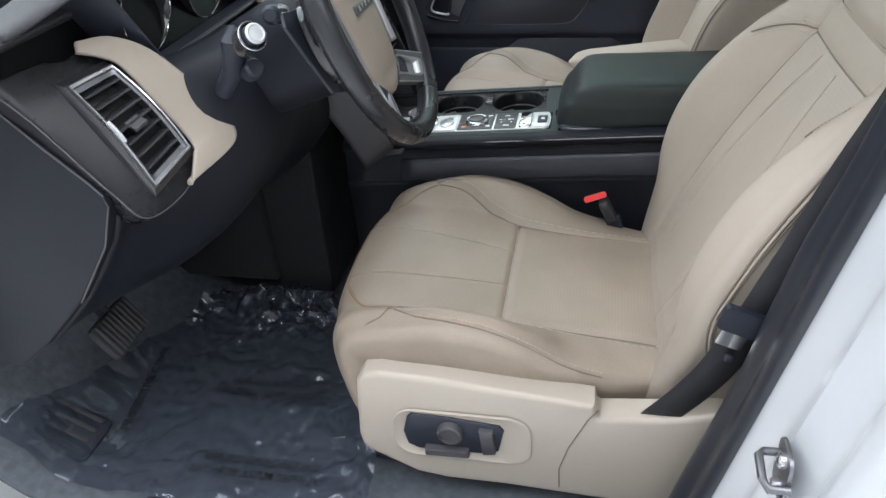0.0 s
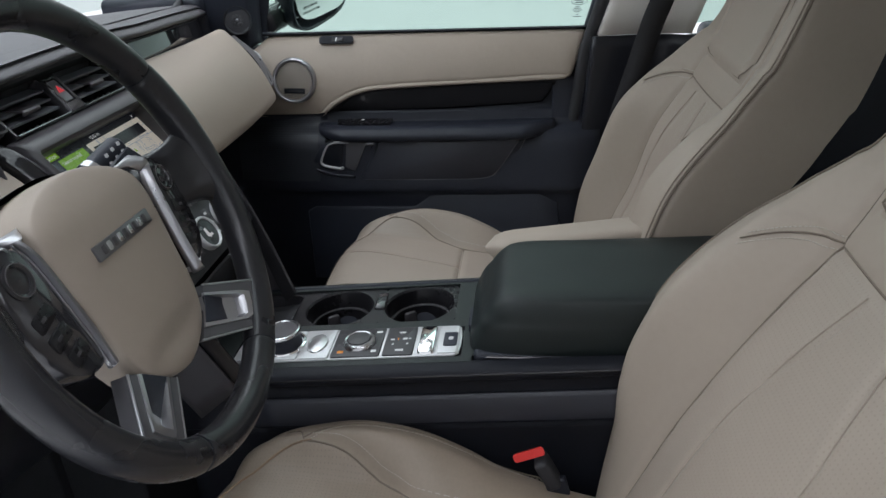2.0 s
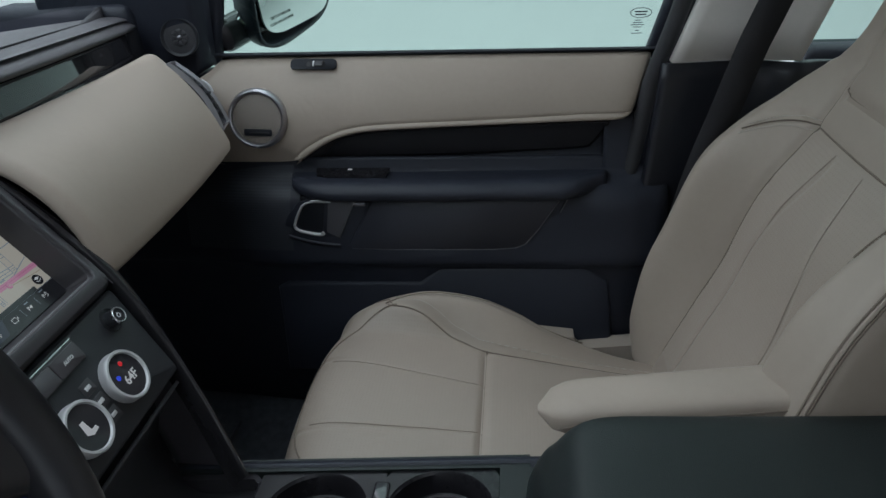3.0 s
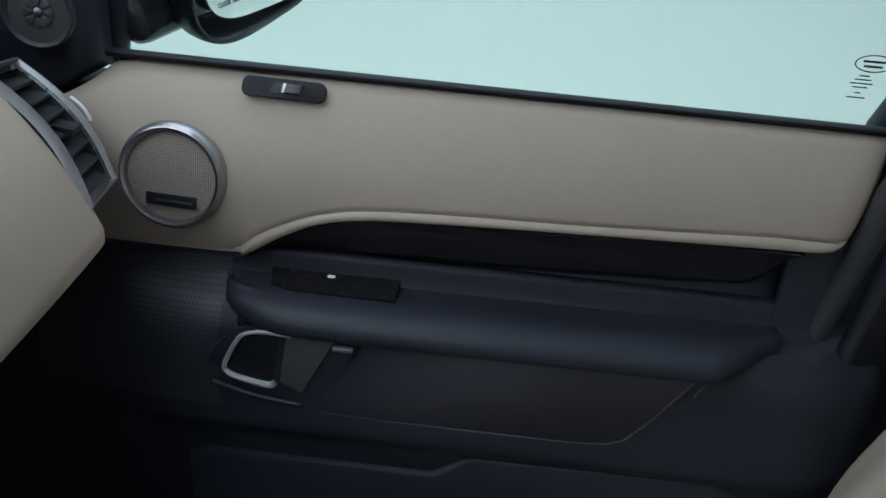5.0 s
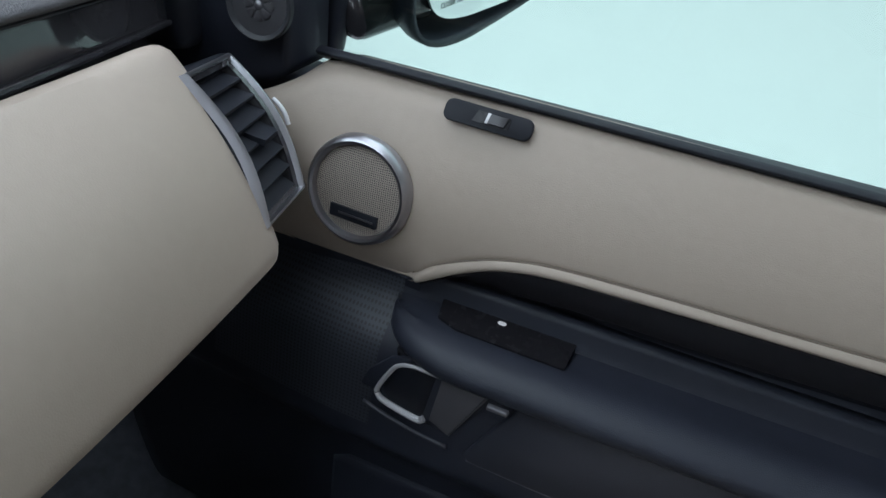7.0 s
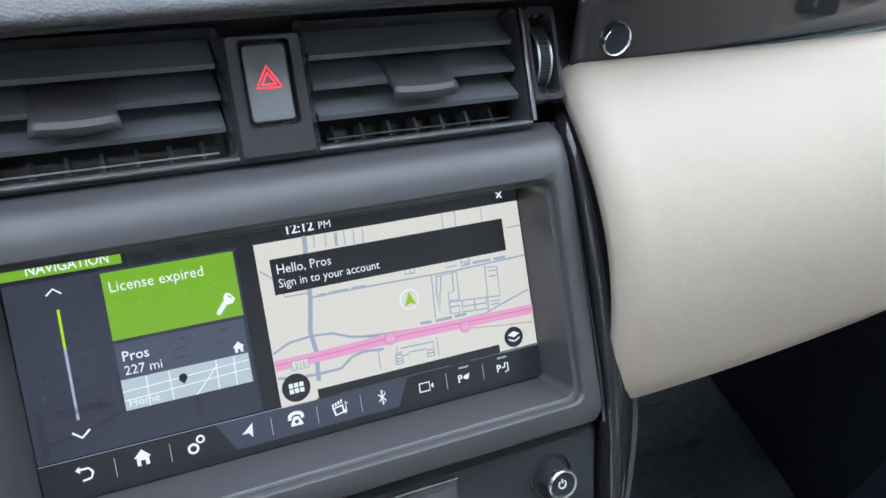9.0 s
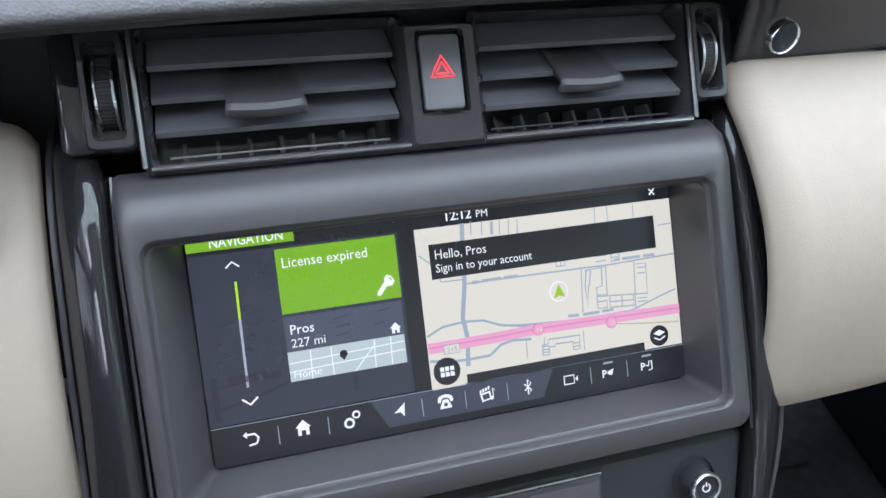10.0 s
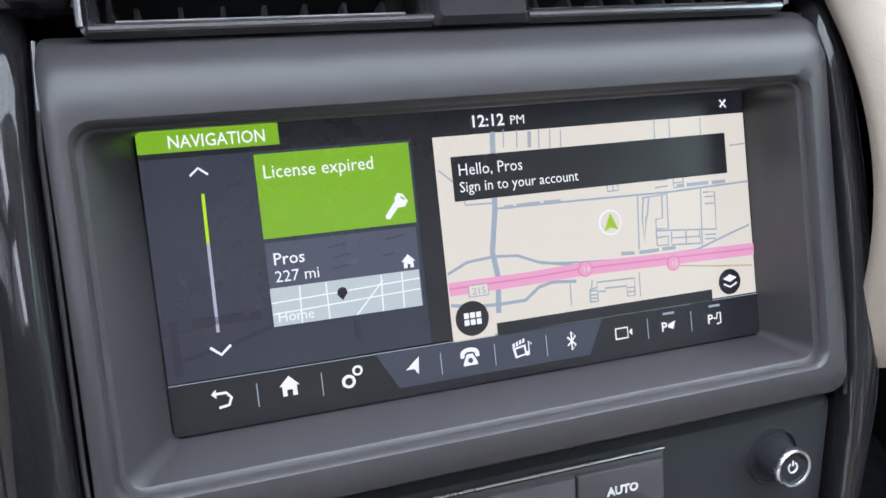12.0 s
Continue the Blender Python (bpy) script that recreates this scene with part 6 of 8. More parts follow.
def rail(sg):
    # crest near the screen, long flank falling away to the side, rounded head tucked under the vents
    spine = curve([(0.1510, 0.1745, 0.168, -0.022), (0.1510, 0.1745, 0.150, -0.006), (0.1510, 0.1745, 0.125, 0.004), (0.1512, 0.1745, 0.095, 0.009), (0.1512, 0.1750, 0.04, 0.012), (0.1500, 0.1750, -0.03, 0.010), (0.1465, 0.1640, -0.10, -0.002), (0.1340, 0.1480, -0.18, -0.021), (0.1160, 0.1300, -0.275, -0.050)])

    def fn(a, b):
        c = spine(b)
        k = max(0.0, 1 - b / 0.45)
        v = c[2] - 0.028 * (1 - math.sqrt(a)) * k ** 2
        dome = 0.006 * math.sin(math.pi * min(1.0, a / 0.56)) if a < 0.28 else 0.006 * math.cos(math.pi / 2 * (a - 0.28) / 0.72)
        fall = -0.006 * max(0.0, (a - 0.2) / 0.8) ** 2 - 0.020 * max(0.0, (0.09 - a) / 0.09) ** 2 - 0.008 * max(0.0, (a - 0.93) / 0.07) ** 2
        return S(sg * lerp(c[0], c[1], a), v, c[3] + dome + fall)
    sheet("side_rail", fn, 28, 60, M_rail, stack, "piano black side rail")
    tube("rail_line", [S(sg * 0.1502, v, w) for v, w in ((0.136, 0.0), (0.10, 0.010), (0.0, 0.013), (-0.03, 0.011))], 0.0010, M_gloss, stack, n=6)

    def flank(a, b):
        c = spine(b)
        return S(sg * (c[1] + 0.0015 + 0.0042 * min(1.0, 3 * a)), c[2] - 0.004, c[3] - 0.013 - 0.10 * max(0.0, a - 0.2))
    sheet("rail_side", flank, 10, 30, M_satin, stack, "dark grey rail flank", thick=0.003)


rail(1)
rail(-1)
sheet("cream_inner_panel", lambda a, b: S(lerp(-0.1795, -0.232, a), lerp(0.165 - 0.010 * (1 - a) ** 12, -0.06, b), -0.010 + 0.020 * math.sin(math.pi * b) - 0.008 * (1 - a) ** 10), 28, 24, M_leather, dash, "cream leather panel beside the centre stack", thick=0.01)

# centre vents
def vent_frame(u0, u1):
    v = thing("air_vent", tuple(S((u0 + u1) / 2, 0.163)), "centre air vent with horizontal dark slats", "air vent", group="dashboard air vents")
    loops("housing", [rc(u0 - 0.004, u1 + 0.004, 0.1345, 0.198, 0.004, -0.006), rc(u0 - 0.004, u1 + 0.004, 0.1345, 0.198, 0.004, 0.007), rc(u0 - 0.001, u1 + 0.001, 0.1375, 0.196, 0.003, 0.0095), rc(u0 + 0.001, u1 - 0.001, 0.1395, 0.195, 0.003, 0.006), rc(u0 + 0.001, u1 - 0.001, 0.140, 0.195, 0.003, -0.024)], M_gloss, v, "gloss black housing", cap1=True)
    for vv, rise in ((0.1800, 0.0175), (0.1660, 0.0150), (0.1515, 0.0150)):
        pts = [S(u0 + 0.002, vv, 0.005), S(u1 - 0.002, vv, 0.005), S(u1 - 0.002, vv + rise, -0.012), S(u0 + 0.002, vv + rise, -0.012)]
        raw("slat", pts, [(0, 1, 2, 3)], M_ventslat, v, smooth=False, thick=0.0028, offset=0)
    for k in range(7):
        u = lerp(u0 + 0.012, u1 - 0.012, k / 6)
        raw("vane", [S(u, 0.141, -0.008), S(u, 0.149, -0.012), S(u, 0.149, -0.023), S(u, 0.141, -0.023)], [(0, 1, 2, 3)], M_ventslat, v, smooth=False, thick=0.0015, offset=0)
    # rim tubes coloured like the highlight on the black housing edge
    tube("sill_lip", [S(u, 0.1372, 0.0098) for u in (u0 - 0.001, (u0 + u1) / 2, u1 + 0.001)], 0.0013, M_rimglint, v, "grey metal line for the black rim's highlight", n=8)
    e = u0 - 0.0035 if u0 < 0 else u1 + 0.0035
    tube("side_rim", [S(e, v_, 0.0098) for v_ in (0.1378, 0.150, 0.170, 0.1955)], 0.0012, M_rimglint, v, "grey metal line for the black rim's highlight", n=8)
    tube("chrome_line", [S(u, 0.1420, -0.002) for u in (u0 + 0.006, (u0 + u1) / 2, u1 - 0.006)], 0.0005, M_ring if u0 < 0 else M_slat, v, n=6)
    return v


for sg in (-1, 1):
    plate("vent_shoulder", rrect(0.034, 0.052, 0.004, 5, sg * 0.1505, 0.172), 0.012, M_gloss, SM, stack, "piano black shoulder beside the vents", w=-0.010, bevel=0.003)
vl = vent_frame(-0.131, -0.0195)
vr = vent_frame(0.0195, 0.131)


def tabp(v, u0, u1):
    def fn(a, b):
        c = curve([(0.1785, -0.010), (0.172, -0.001), (0.165, 0.006), (0.160, 0.0125), (0.1585, 0.0145), (0.1572, 0.0125)])(b)
        k = 0.0012 * (2 * a - 1) ** 2
        return S(lerp(u0, u1, a) + 0.0015 * (2 * a - 1) * b, c[0] + k, c[1] - k)
    t = sheet("tab", fn, 10, 16, M_satin, v, "grey louvre tab", thick=0.003)
    tube("tab_chrome", [S(lerp(u0 - 0.001, u1 + 0.001, k / 8), 0.1588 + 0.0012 * (2 * k / 8 - 1) ** 2, 0.0150 - 0.0012 * (2 * k / 8 - 1) ** 2) for k in range(9)], 0.0010, M_silver, t, "thin chrome edge", n=6)


tabp(vl, -0.0975, -0.0660)
tabp(vr, 0.0590, 0.0890)


def thumb(v, u):
    loops("wheel_housing", [rc(u - 0.0100, u + 0.0100, 0.1460, 0.1965, 0.004, 0.0), rc(u - 0.0100, u + 0.0100, 0.1460, 0.1965, 0.004, 0.0095), rc(u - 0.0088, u + 0.0088, 0.1475, 0.1955, 0.003, 0.0118), rc(u - 0.0068, u + 0.0068, 0.1505, 0.1925, 0.003, 0.0118), rc(u - 0.0060, u + 0.0060, 0.1520, 0.1910, 0.002, 0.0095), rc(u - 0.0058, u + 0.0058, 0.1525, 0.1905, 0.002, -0.004)], M_gloss, v, "gloss black wheel surround", cap1=True)
    wheel = lathe("thumb_wheel", [(0.0150, -0.0044), (0.0174, -0.0043), (0.0178, -0.0036), (0.0170, -0.0028), (0.0170, 0.0028), (0.0178, 0.0036), (0.0174, 0.0043), (0.0150, 0.0044)], M_rubber, axes(S(u, 0.1715, -0.005), SN, SV), v, "dark ribbed thumb wheel", n=56, cap0=True)
    for e in (-1, 1):
        tube("wheel_edge", [S(u + e * 0.0036, 0.1715 + 0.0177 * math.sin(q), -0.005 + 0.0177 * math.cos(q)) for q in [lerp(-1.1, 1.1, k / 14) for k in range(15)]], 0.0007, M_silver, wheel, "silver wheel edge", n=6)
    for k in range(25):
        q = lerp(-1.1, 1.1, k / 24)
        box("rib", (0, 0, 0), (0.0052, 0.0008, 0.0012), M_slat, wheel, 0.0, m=Matrix.Translation(S(u, 0.1715 + 0.0172 * math.sin(q), -0.005 + 0.0172 * math.cos(q))) @ SM.to_3x3().to_4x4() @ pose(0, 0, 0, -math.degrees(q), 0, 0))


thumb(vl, -0.1462)
thumb(vr, 0.1440)

haz = thing("hazard_switch", tuple(S(0, 0.17)), "grey hazard switch with red triangle in gloss black bezel", "switch")
loops("bezel", [rc(-0.0195, 0.0195, 0.1345, 0.1935, 0.002, 0.0), rc(-0.0190, 0.0190, 0.1345, 0.1925, 0.002, 0.0095), rc(-0.0165, 0.0165, 0.137, 0.1905, 0.002, 0.0125), rc(-0.0120, 0.0120, 0.1495, 0.1890, 0.003, 0.0120), rc(-0.0112, 0.0112, 0.1505, 0.1882, 0.003, 0.006)], M_gloss, haz, "piano black bezel", cap1=True)
plate("button", rrect(0.0195, 0.0345, 0.002, 5, 0, 0.1695), 0.005, M_hazkey, SM, haz, "grey push button", bevel=0.0012, w=0.006)
tri_o = lambda r: [S(r * math.sin(2 * math.pi * k / 3), 0.1705 + r * math.cos(2 * math.pi * k / 3), 0.0113) for k in range(3)]
for r in (0.0066, 0.0036):
    o_ = tri_o(r)
    tube("triangle", [o_[0], o_[0].lerp(o_[1], 0.5), o_[1], o_[1].lerp(o_[2], 0.5), o_[2], o_[2].lerp(o_[0], 0.5)], 0.00055, M_hazard, haz, "lit red warning triangle", closed=True, n=6)

# ---------------- touchscreen ----------------
SCR = SM @ Matrix.Translation((-0.0995, 0.0896, -0.0155)) @ Matrix.Diagonal((1.048, 1.048, 1, 1)) @ Matrix.Translation((0.0995, -0.0896, 0))
scr = thing("touchscreen", tuple(SCR @ Vector((0, 0.05, -0.004))), "lit touchscreen showing navigation menu and street map", "screen")
plate("glass", rrect(0.249, 0.116, 0.003, 4, -0.0018, 0.053), 0.004, M_gloss, SCR, scr, "black display glass", w=-0.005, bevel=0.001)
L_dark = lit("screen_dark_blue", (0.037, 0.042, 0.062), 0.9)
L_bar = lit("screen_bar", (0.014, 0.015, 0.019), 0.9)
L_bar2 = lit("screen_bar_blue", (0.055, 0.062, 0.090), 0.9)
L_green = lit("screen_green", (0.22, 0.47, 0.012), 0.95)
L_greenline = lit("screen_green_bright", (0.5, 0.85, 0.0), 0.9)
L_card = lit("screen_card", (0.082, 0.092, 0.128), 0.9)
L_mini = lit("screen_minimap", (0.57, 0.64, 0.62), 0.9)
L_map = lit("screen_map", (0.80, 0.735, 0.60), 0.95)
L_road = lit("screen_road", (0.38, 0.44, 0.50), 0.9)
L_label = lit("screen_label", (0.42, 0.46, 0.50), 0.9)
L_pink = lit("screen_pink", (0.86, 0.38, 0.55), 0.95)
L_pink2 = lit("screen_pink_dark", (0.74, 0.24, 0.42), 0.95)
L_white = lit("screen_white", (0.95, 0.95, 0.92), 0.95)
L_ghost = lit("screen_ghost_text", (0.030, 0.030, 0.045), 0.9)
L_ghostroad = lit("screen_ghost_road", (0.048, 0.042, 0.062), 0.9)
L_ghostlabel = lit("screen_faint_label", (0.052, 0.058, 0.078), 0.9)
L_tan = lit("screen_tan", (0.62, 0.50, 0.33), 0.9)


def flat(name, pts, m_, w):
    return raw(name, [SCR @ Vector((x, y, w)) for x, y in pts], [tuple(range(len(pts)))], m_, scr, smooth=False)


def rect(name, u0, u1, v0, v1, m_, w):
    return flat(name, [(u0, v0), (u1, v0), (u1, v1), (u0, v1)], m_, w)


def way(name, pts, width, m_, w):
    vs, fs = [], []
    if -0.06 < pts[0][0] < -0.0200 < pts[-1][0]:
        pts = [(max(-0.0195, x), y) for x, y in pts]
    for i, (x, y) in enumerate(pts):
        a, b = pts[max(0, i - 1)], pts[min(len(pts) - 1, i + 1)]
        d = math.hypot(b[0] - a[0], b[1] - a[1])
        nx, ny = -(b[1] - a[1]) / d * width / 2, (b[0] - a[0]) / d * width / 2
        vs += [SCR @ Vector((x + nx, y + ny, w)), SCR @ Vector((x - nx, y - ny, w))]
    fs = [(2 * i, 2 * i + 1, 2 * i + 3, 2 * i + 2) for i in range(len(pts) - 1)]
    return raw(name, vs, fs, m_, scr, smooth=False)


def write(text, u, v, size, m_=None, w=0.0016, align="LEFT", bold=0.0, sx=1.0, rot=0.0, name="text"):
    return lettering(name, text, size, m_ or L_white, SCR @ Matrix.Translation((u, v, w)) @ pose(0, 0, 0, 0, 0, rot), scr, align, 0.00002, bold=bold, sx=sx)


A0, A1, B0, B1, B2, B3 = -0.0003, 0.0001, 0.0004, 0.0007, 0.0010, 0.0013
rect("menu_background", -0.1238, -0.0205, 0.0190, 0.1045, L_dark, A0)
rect("map_background", -0.0200, 0.1195, 0.0175, 0.0965, L_map, A0)
rect("top_bar", -0.1238, 0.1195, 0.0966, 0.1065, L_bar, A1)
rect("menu_fade", -0.0285, -0.0202, 0.0190, 0.0966, L_bar, A1)
rect("title_tab", -0.1238, -0.0765, 0.0985, 0.1065, L_green, B0)
write("NAVIGATION", -0.0975, 0.0998, 0.0062, bold=0.00006, sx=0.86, align="CENTER")
write("12:12", 0.0020, 0.0990, 0.0064, align="CENTER", bold=0.00010)
write("PM", 0.0112, 0.0990, 0.0050)
rect("button_bar", -0.1238, 0.1195, 0.0005, 0.0186, L_bar, A1)
flat("button_bar_blue", [(-0.0510, 0.0184), (-0.0430, 0.0040), (0.0370, 0.0040), (0.0440, 0.0184)], L_bar2, B0)
way("bar_line", [(-0.1238, 0.0186), (0.1195, 0.0180)], 0.0003, L_road, B1)
rect("licence_card", -0.0860, -0.0297, 0.0655, 0.0955, L_green, B0)
write("License expired", -0.0838, 0.0868, 0.0068, sx=0.93)
rect("route_card", -0.0860, -0.0302, 0.0338, 0.0640, L_card, B0)
write("Pros", -0.0838, 0.0560, 0.0062, bold=0.00005)
write("227 mi", -0.0838, 0.0498, 0.0058)
rect("mini_map", -0.0860, -0.0308, 0.0340, 0.0478, L_mini, B1)
for p_, q_ in (((-0.086, 0.0425), (-0.031, 0.0445)), ((-0.086, 0.0385), (-0.031, 0.0405)), ((-0.076, 0.034), (-0.0755, 0.0475)), ((-0.066, 0.034), (-0.066, 0.0475)), ((-0.046, 0.034), (-0.0455, 0.0475)), ((-0.038, 0.034), (-0.0375, 0.0475)), ((-0.056, 0.034), (-0.045, 0.0455))):
    way("mini_street", [p_, q_], 0.0005, L_white, B2)
for u_, v_, n_ in ((-0.0630, 0.0520, 3), (-0.0625, 0.0560, 3), (-0.0635, 0.0600, 3), (-0.0440, 0.0545, 2), (-0.0420, 0.0605, 3)):
    way("faint_label", [(u_, v_), (u_ + 0.0022 * n_, v_ + 0.0003 * n_)], 0.0005, L_ghostlabel, B2)
write("Home", -0.0845, 0.0355, 0.0052, L_white, B3)
flat("pin", [(-0.0625, 0.0425)] + [(-0.0605 + 0.0019 * math.cos(q), 0.0432 + 0.0019 * math.sin(q)) for q in (3.5, 2.9, 2.3, 1.57, 0.9, 0.3, -0.3)] + [(-0.0605, 0.0402)], L_bar, B3)
flat("key_icon", [(-0.0372, 0.0756), (-0.0360, 0.0772), (-0.0340, 0.0766), (-0.0322, 0.0738), (-0.0336, 0.0718), (-0.0360, 0.0716), (-0.0374, 0.0734)], L_white, B2)
flat("key_icon", [(-0.0376, 0.0738), (-0.0358, 0.0722), (-0.0398, 0.0676), (-0.0412, 0.0680), (-0.0412, 0.0692)], L_white, B2)
way("key_slot", [(-0.0350, 0.0756), (-0.0336, 0.0745)], 0.0006, L_green, B3)
flat("house_icon", [(-0.0372, 0.0513), (-0.0345, 0.0540), (-0.0318, 0.0513), (-0.0326, 0.0513), (-0.0326, 0.0488), (-0.0364, 0.0488), (-0.0364, 0.0513)], L_white, B1)
rect("house_door", -0.0350, -0.0340, 0.0488, 0.0503, L_card, B2)
way("scroll_line", [(-0.1045, 0.0835), (-0.1048, 0.0665)], 0.0011, L_greenline, B1)
way("scroll_line", [(-0.1048, 0.0665), (-0.1052, 0.0350)], 0.0011, lit("screen_grey_line", (0.45, 0.48, 0.55), 0.9), B1)
way("chevron", [(-0.1080, 0.0900), (-0.1050, 0.0925), (-0.1020, 0.0900)], 0.0008, L_white, B1)
way("chevron", [(-0.1085, 0.0300), (-0.1050, 0.0270), (-0.1015, 0.0300)], 0.0010, L_white, B1)
way("faint_road", [(-0.1238, 0.0345), (-0.105, 0.036), (-0.09, 0.041)], 0.0030, L_ghostroad, B0)
way("faint_road", [(-0.118, 0.0265), (-0.10, 0.030), (-0.086, 0.0345)], 0.0012, L_ghost, B0)
rect("faint_label", -0.1135, -0.0900, 0.0375, 0.0405, L_ghost, B1)
rect("faint_label", -0.1210, -0.1185, 0.0215, 0.0410, L_ghost, B1)
rect("faint_label", -0.0570, -0.0552, 0.0245, 0.0320, L_ghost, B1)
def disc(name, u, v, r, m_, w, n=24):
    return flat(name, [(u + r * math.cos(2 * math.pi * k / n), v + r * math.sin(2 * math.pi * k / n)) for k in range(n)], m_, w)


# map content
way("avenue", [(0.0042, 0.0969), (0.0021, 0.0665), (-0.0006, 0.0506), (0.0007, 0.0409), (-0.0005, 0.0266)], 0.0022, L_road, A1)
way("avenue", [(-0.0239, 0.0443), (-0.0113, 0.0479), (-0.0001, 0.0488), (0.0098, 0.0479), (0.0182, 0.0443), (0.0373, 0.0404)], 0.0011, L_road, A1)
way("street", [(-0.0195, 0.0322), (-0.01, 0.0304), (0.0005, 0.0299), (0.0113, 0.03), (0.0175, 0.0344), (0.0235, 0.0356), (0.0339, 0.0346)], 0.0013, L_road, A1)
way("street", [(-0.0191, 0.084), (-0.0116, 0.0773), (-0.0095, 0.0698), (0.002, 0.0695)], 0.0006, L_road, A1)
way("street", [(0.0021, 0.0672), (0.0392, 0.0668), (0.0797, 0.0661), (0.1195, 0.067)], 0.0008, L_road, A1)
way("street", [(0.0197, 0.0436), (0.0374, 0.0419), (0.0621, 0.0404), (0.0914, 0.0406), (0.1085, 0.0456), (0.1182, 0.0482)], 0.0008, L_road, A1)
way("street", [(0.0088, 0.0975), (0.0082, 0.0905)], 0.0005, L_road, A1)
way("street", [(0.0144, 0.097), (0.0138, 0.09)], 0.0005, L_road, A1)
way("street", [(0.0236, 0.0963), (0.0231, 0.0892)], 0.0005, L_road, A1)
way("street", [(0.0284, 0.0959), (0.0278, 0.0888)], 0.0005, L_road, A1)
way("street", [(0.033, 0.0955), (0.0325, 0.0883)], 0.0005, L_road, A1)
way("street", [(0.0756, 0.0973), (0.0752, 0.0885)], 0.0005, L_road, A1)
way("street", [(0.0827, 0.0968), (0.0824, 0.0879)], 0.0005, L_road, A1)
way("street", [(0.0976, 0.0957), (0.0973, 0.0866)], 0.0005, L_road, A1)
way("street", [(0.1112, 0.083), (0.1198, 0.0833)], 0.0006, L_road, A1)
way("street", [(0.065, 0.0663), (0.0636, 0.0438)], 0.0006, L_road, A1)
way("street", [(0.0311, 0.0341), (0.0308, 0.0251)], 0.0005, L_road, A1)
way("street", [(0.0627, 0.0345), (0.0624, 0.0244)], 0.0005, L_road, A1)
way("street", [(0.041, 0.0342), (0.0402, 0.0297)], 0.0005, L_road, A1)
way("street", [(0.0953, 0.0663), (0.0939, 0.0414)], 0.0006, L_road, A1)
way("estate_road", [(0.0676, 0.0648), (0.0663, 0.0571), (0.0687, 0.0569), (0.07, 0.0646)], 0.0007, L_road, A1)
way("estate_road", [(0.0663, 0.0571), (0.0665, 0.0463), (0.0682, 0.0569)], 0.0007, L_road, A1)
way("estate_road", [(0.0668, 0.0649), (0.0788, 0.0654), (0.0782, 0.051), (0.0724, 0.0514), (0.0726, 0.0554), (0.0758, 0.0556), (0.0764, 0.0651)], 0.0007, L_road, A1)
way("estate_road", [(0.0723, 0.0507), (0.1015, 0.0482), (0.102, 0.0641), (0.0963, 0.0644)], 0.0007, L_road, A1)
way("estate_road", [(0.0722, 0.0478), (0.0778, 0.0478), (0.0776, 0.0442), (0.0723, 0.0444), (0.0723, 0.0507)], 0.0007, L_road, A1)
way("estate_road", [(0.0795, 0.0494), (0.0792, 0.044), (0.0932, 0.043), (0.0932, 0.0489)], 0.0007, L_road, A1)
way("estate_road", [(0.0865, 0.049), (0.0862, 0.0436)], 0.0006, L_road, A1)
way("estate_road", [(0.0794, 0.0469), (0.093, 0.046)], 0.0006, L_road, A1)
way("house_line", [(0.0969, 0.0624), (0.1014, 0.0622)], 0.0006, L_road, A1)
way("house_line", [(0.0967, 0.0595), (0.1012, 0.0593)], 0.0006, L_road, A1)
way("house_line", [(0.0957, 0.0464), (0.1011, 0.046)], 0.0006, L_road, A1)
way("house_line", [(0.0956, 0.0446), (0.101, 0.0443)], 0.0006, L_road, A1)
way("estate_road", [(0.0734, 0.0685), (0.0795, 0.0687)], 0.0006, L_road, A1)
way("estate_road", [(0.0736, 0.0714), (0.0797, 0.0713)], 0.0006, L_road, A1)
way("estate_road", [(0.0514, 0.0722), (0.0515, 0.0691), (0.0564, 0.0691), (0.0563, 0.072)], 0.0006, L_road, A1)
way("estate_road", [(0.054, 0.0722), (0.054, 0.0691)], 0.0005, L_road, A1)
way("estate_road", [(0.0824, 0.0716), (0.0824, 0.0676), (0.0871, 0.0677), (0.0871, 0.0717)], 0.0006, L_road, A1)
way("estate_road", [(0.0823, 0.0696), (0.0872, 0.0697)], 0.0005, L_road, A1)
way("estate_road", [(0.0393, 0.0253), (0.0397, 0.0305), (0.0428, 0.0308), (0.0429, 0.0329), (0.0604, 0.0324), (0.0599, 0.0252), (0.0564, 0.0254), (0.0564, 0.0296), (0.0466, 0.03), (0.0465, 0.0288), (0.043, 0.0291), (0.0428, 0.0251), (0.0393, 0.0253)], 0.0007, L_road, A1)
way("house_line", [(0.0399, 0.0298), (0.043, 0.0296)], 0.0006, L_road, A1)
way("house_line", [(0.0398, 0.0281), (0.0429, 0.0279)], 0.0006, L_road, A1)
way("house_line", [(0.0397, 0.0267), (0.0428, 0.0265)], 0.0006, L_road, A1)
way("house_line", [(0.0567, 0.0288), (0.0601, 0.0286)], 0.0006, L_road, A1)
way("house_line", [(0.0565, 0.0271), (0.06, 0.0269)], 0.0006, L_road, A1)
way("street_label", [(0.0059, 0.0674), (0.0096, 0.0673)], 0.0015, L_label, B1)
way("street_label", [(0.0111, 0.0675), (0.0212, 0.0675)], 0.0015, L_label, B1)
way("street_label", [(0.0226, 0.0675), (0.03, 0.0674)], 0.0015, L_label, B1)
way("street_label", [(0.0834, 0.0682), (0.087, 0.0683)], 0.0015, L_label, B1)
way("street_label", [(0.0883, 0.0683), (0.0989, 0.0682)], 0.0015, L_label, B1)
way("street_label", [(0.1005, 0.0681), (0.1073, 0.0681)], 0.0015, L_label, B1)
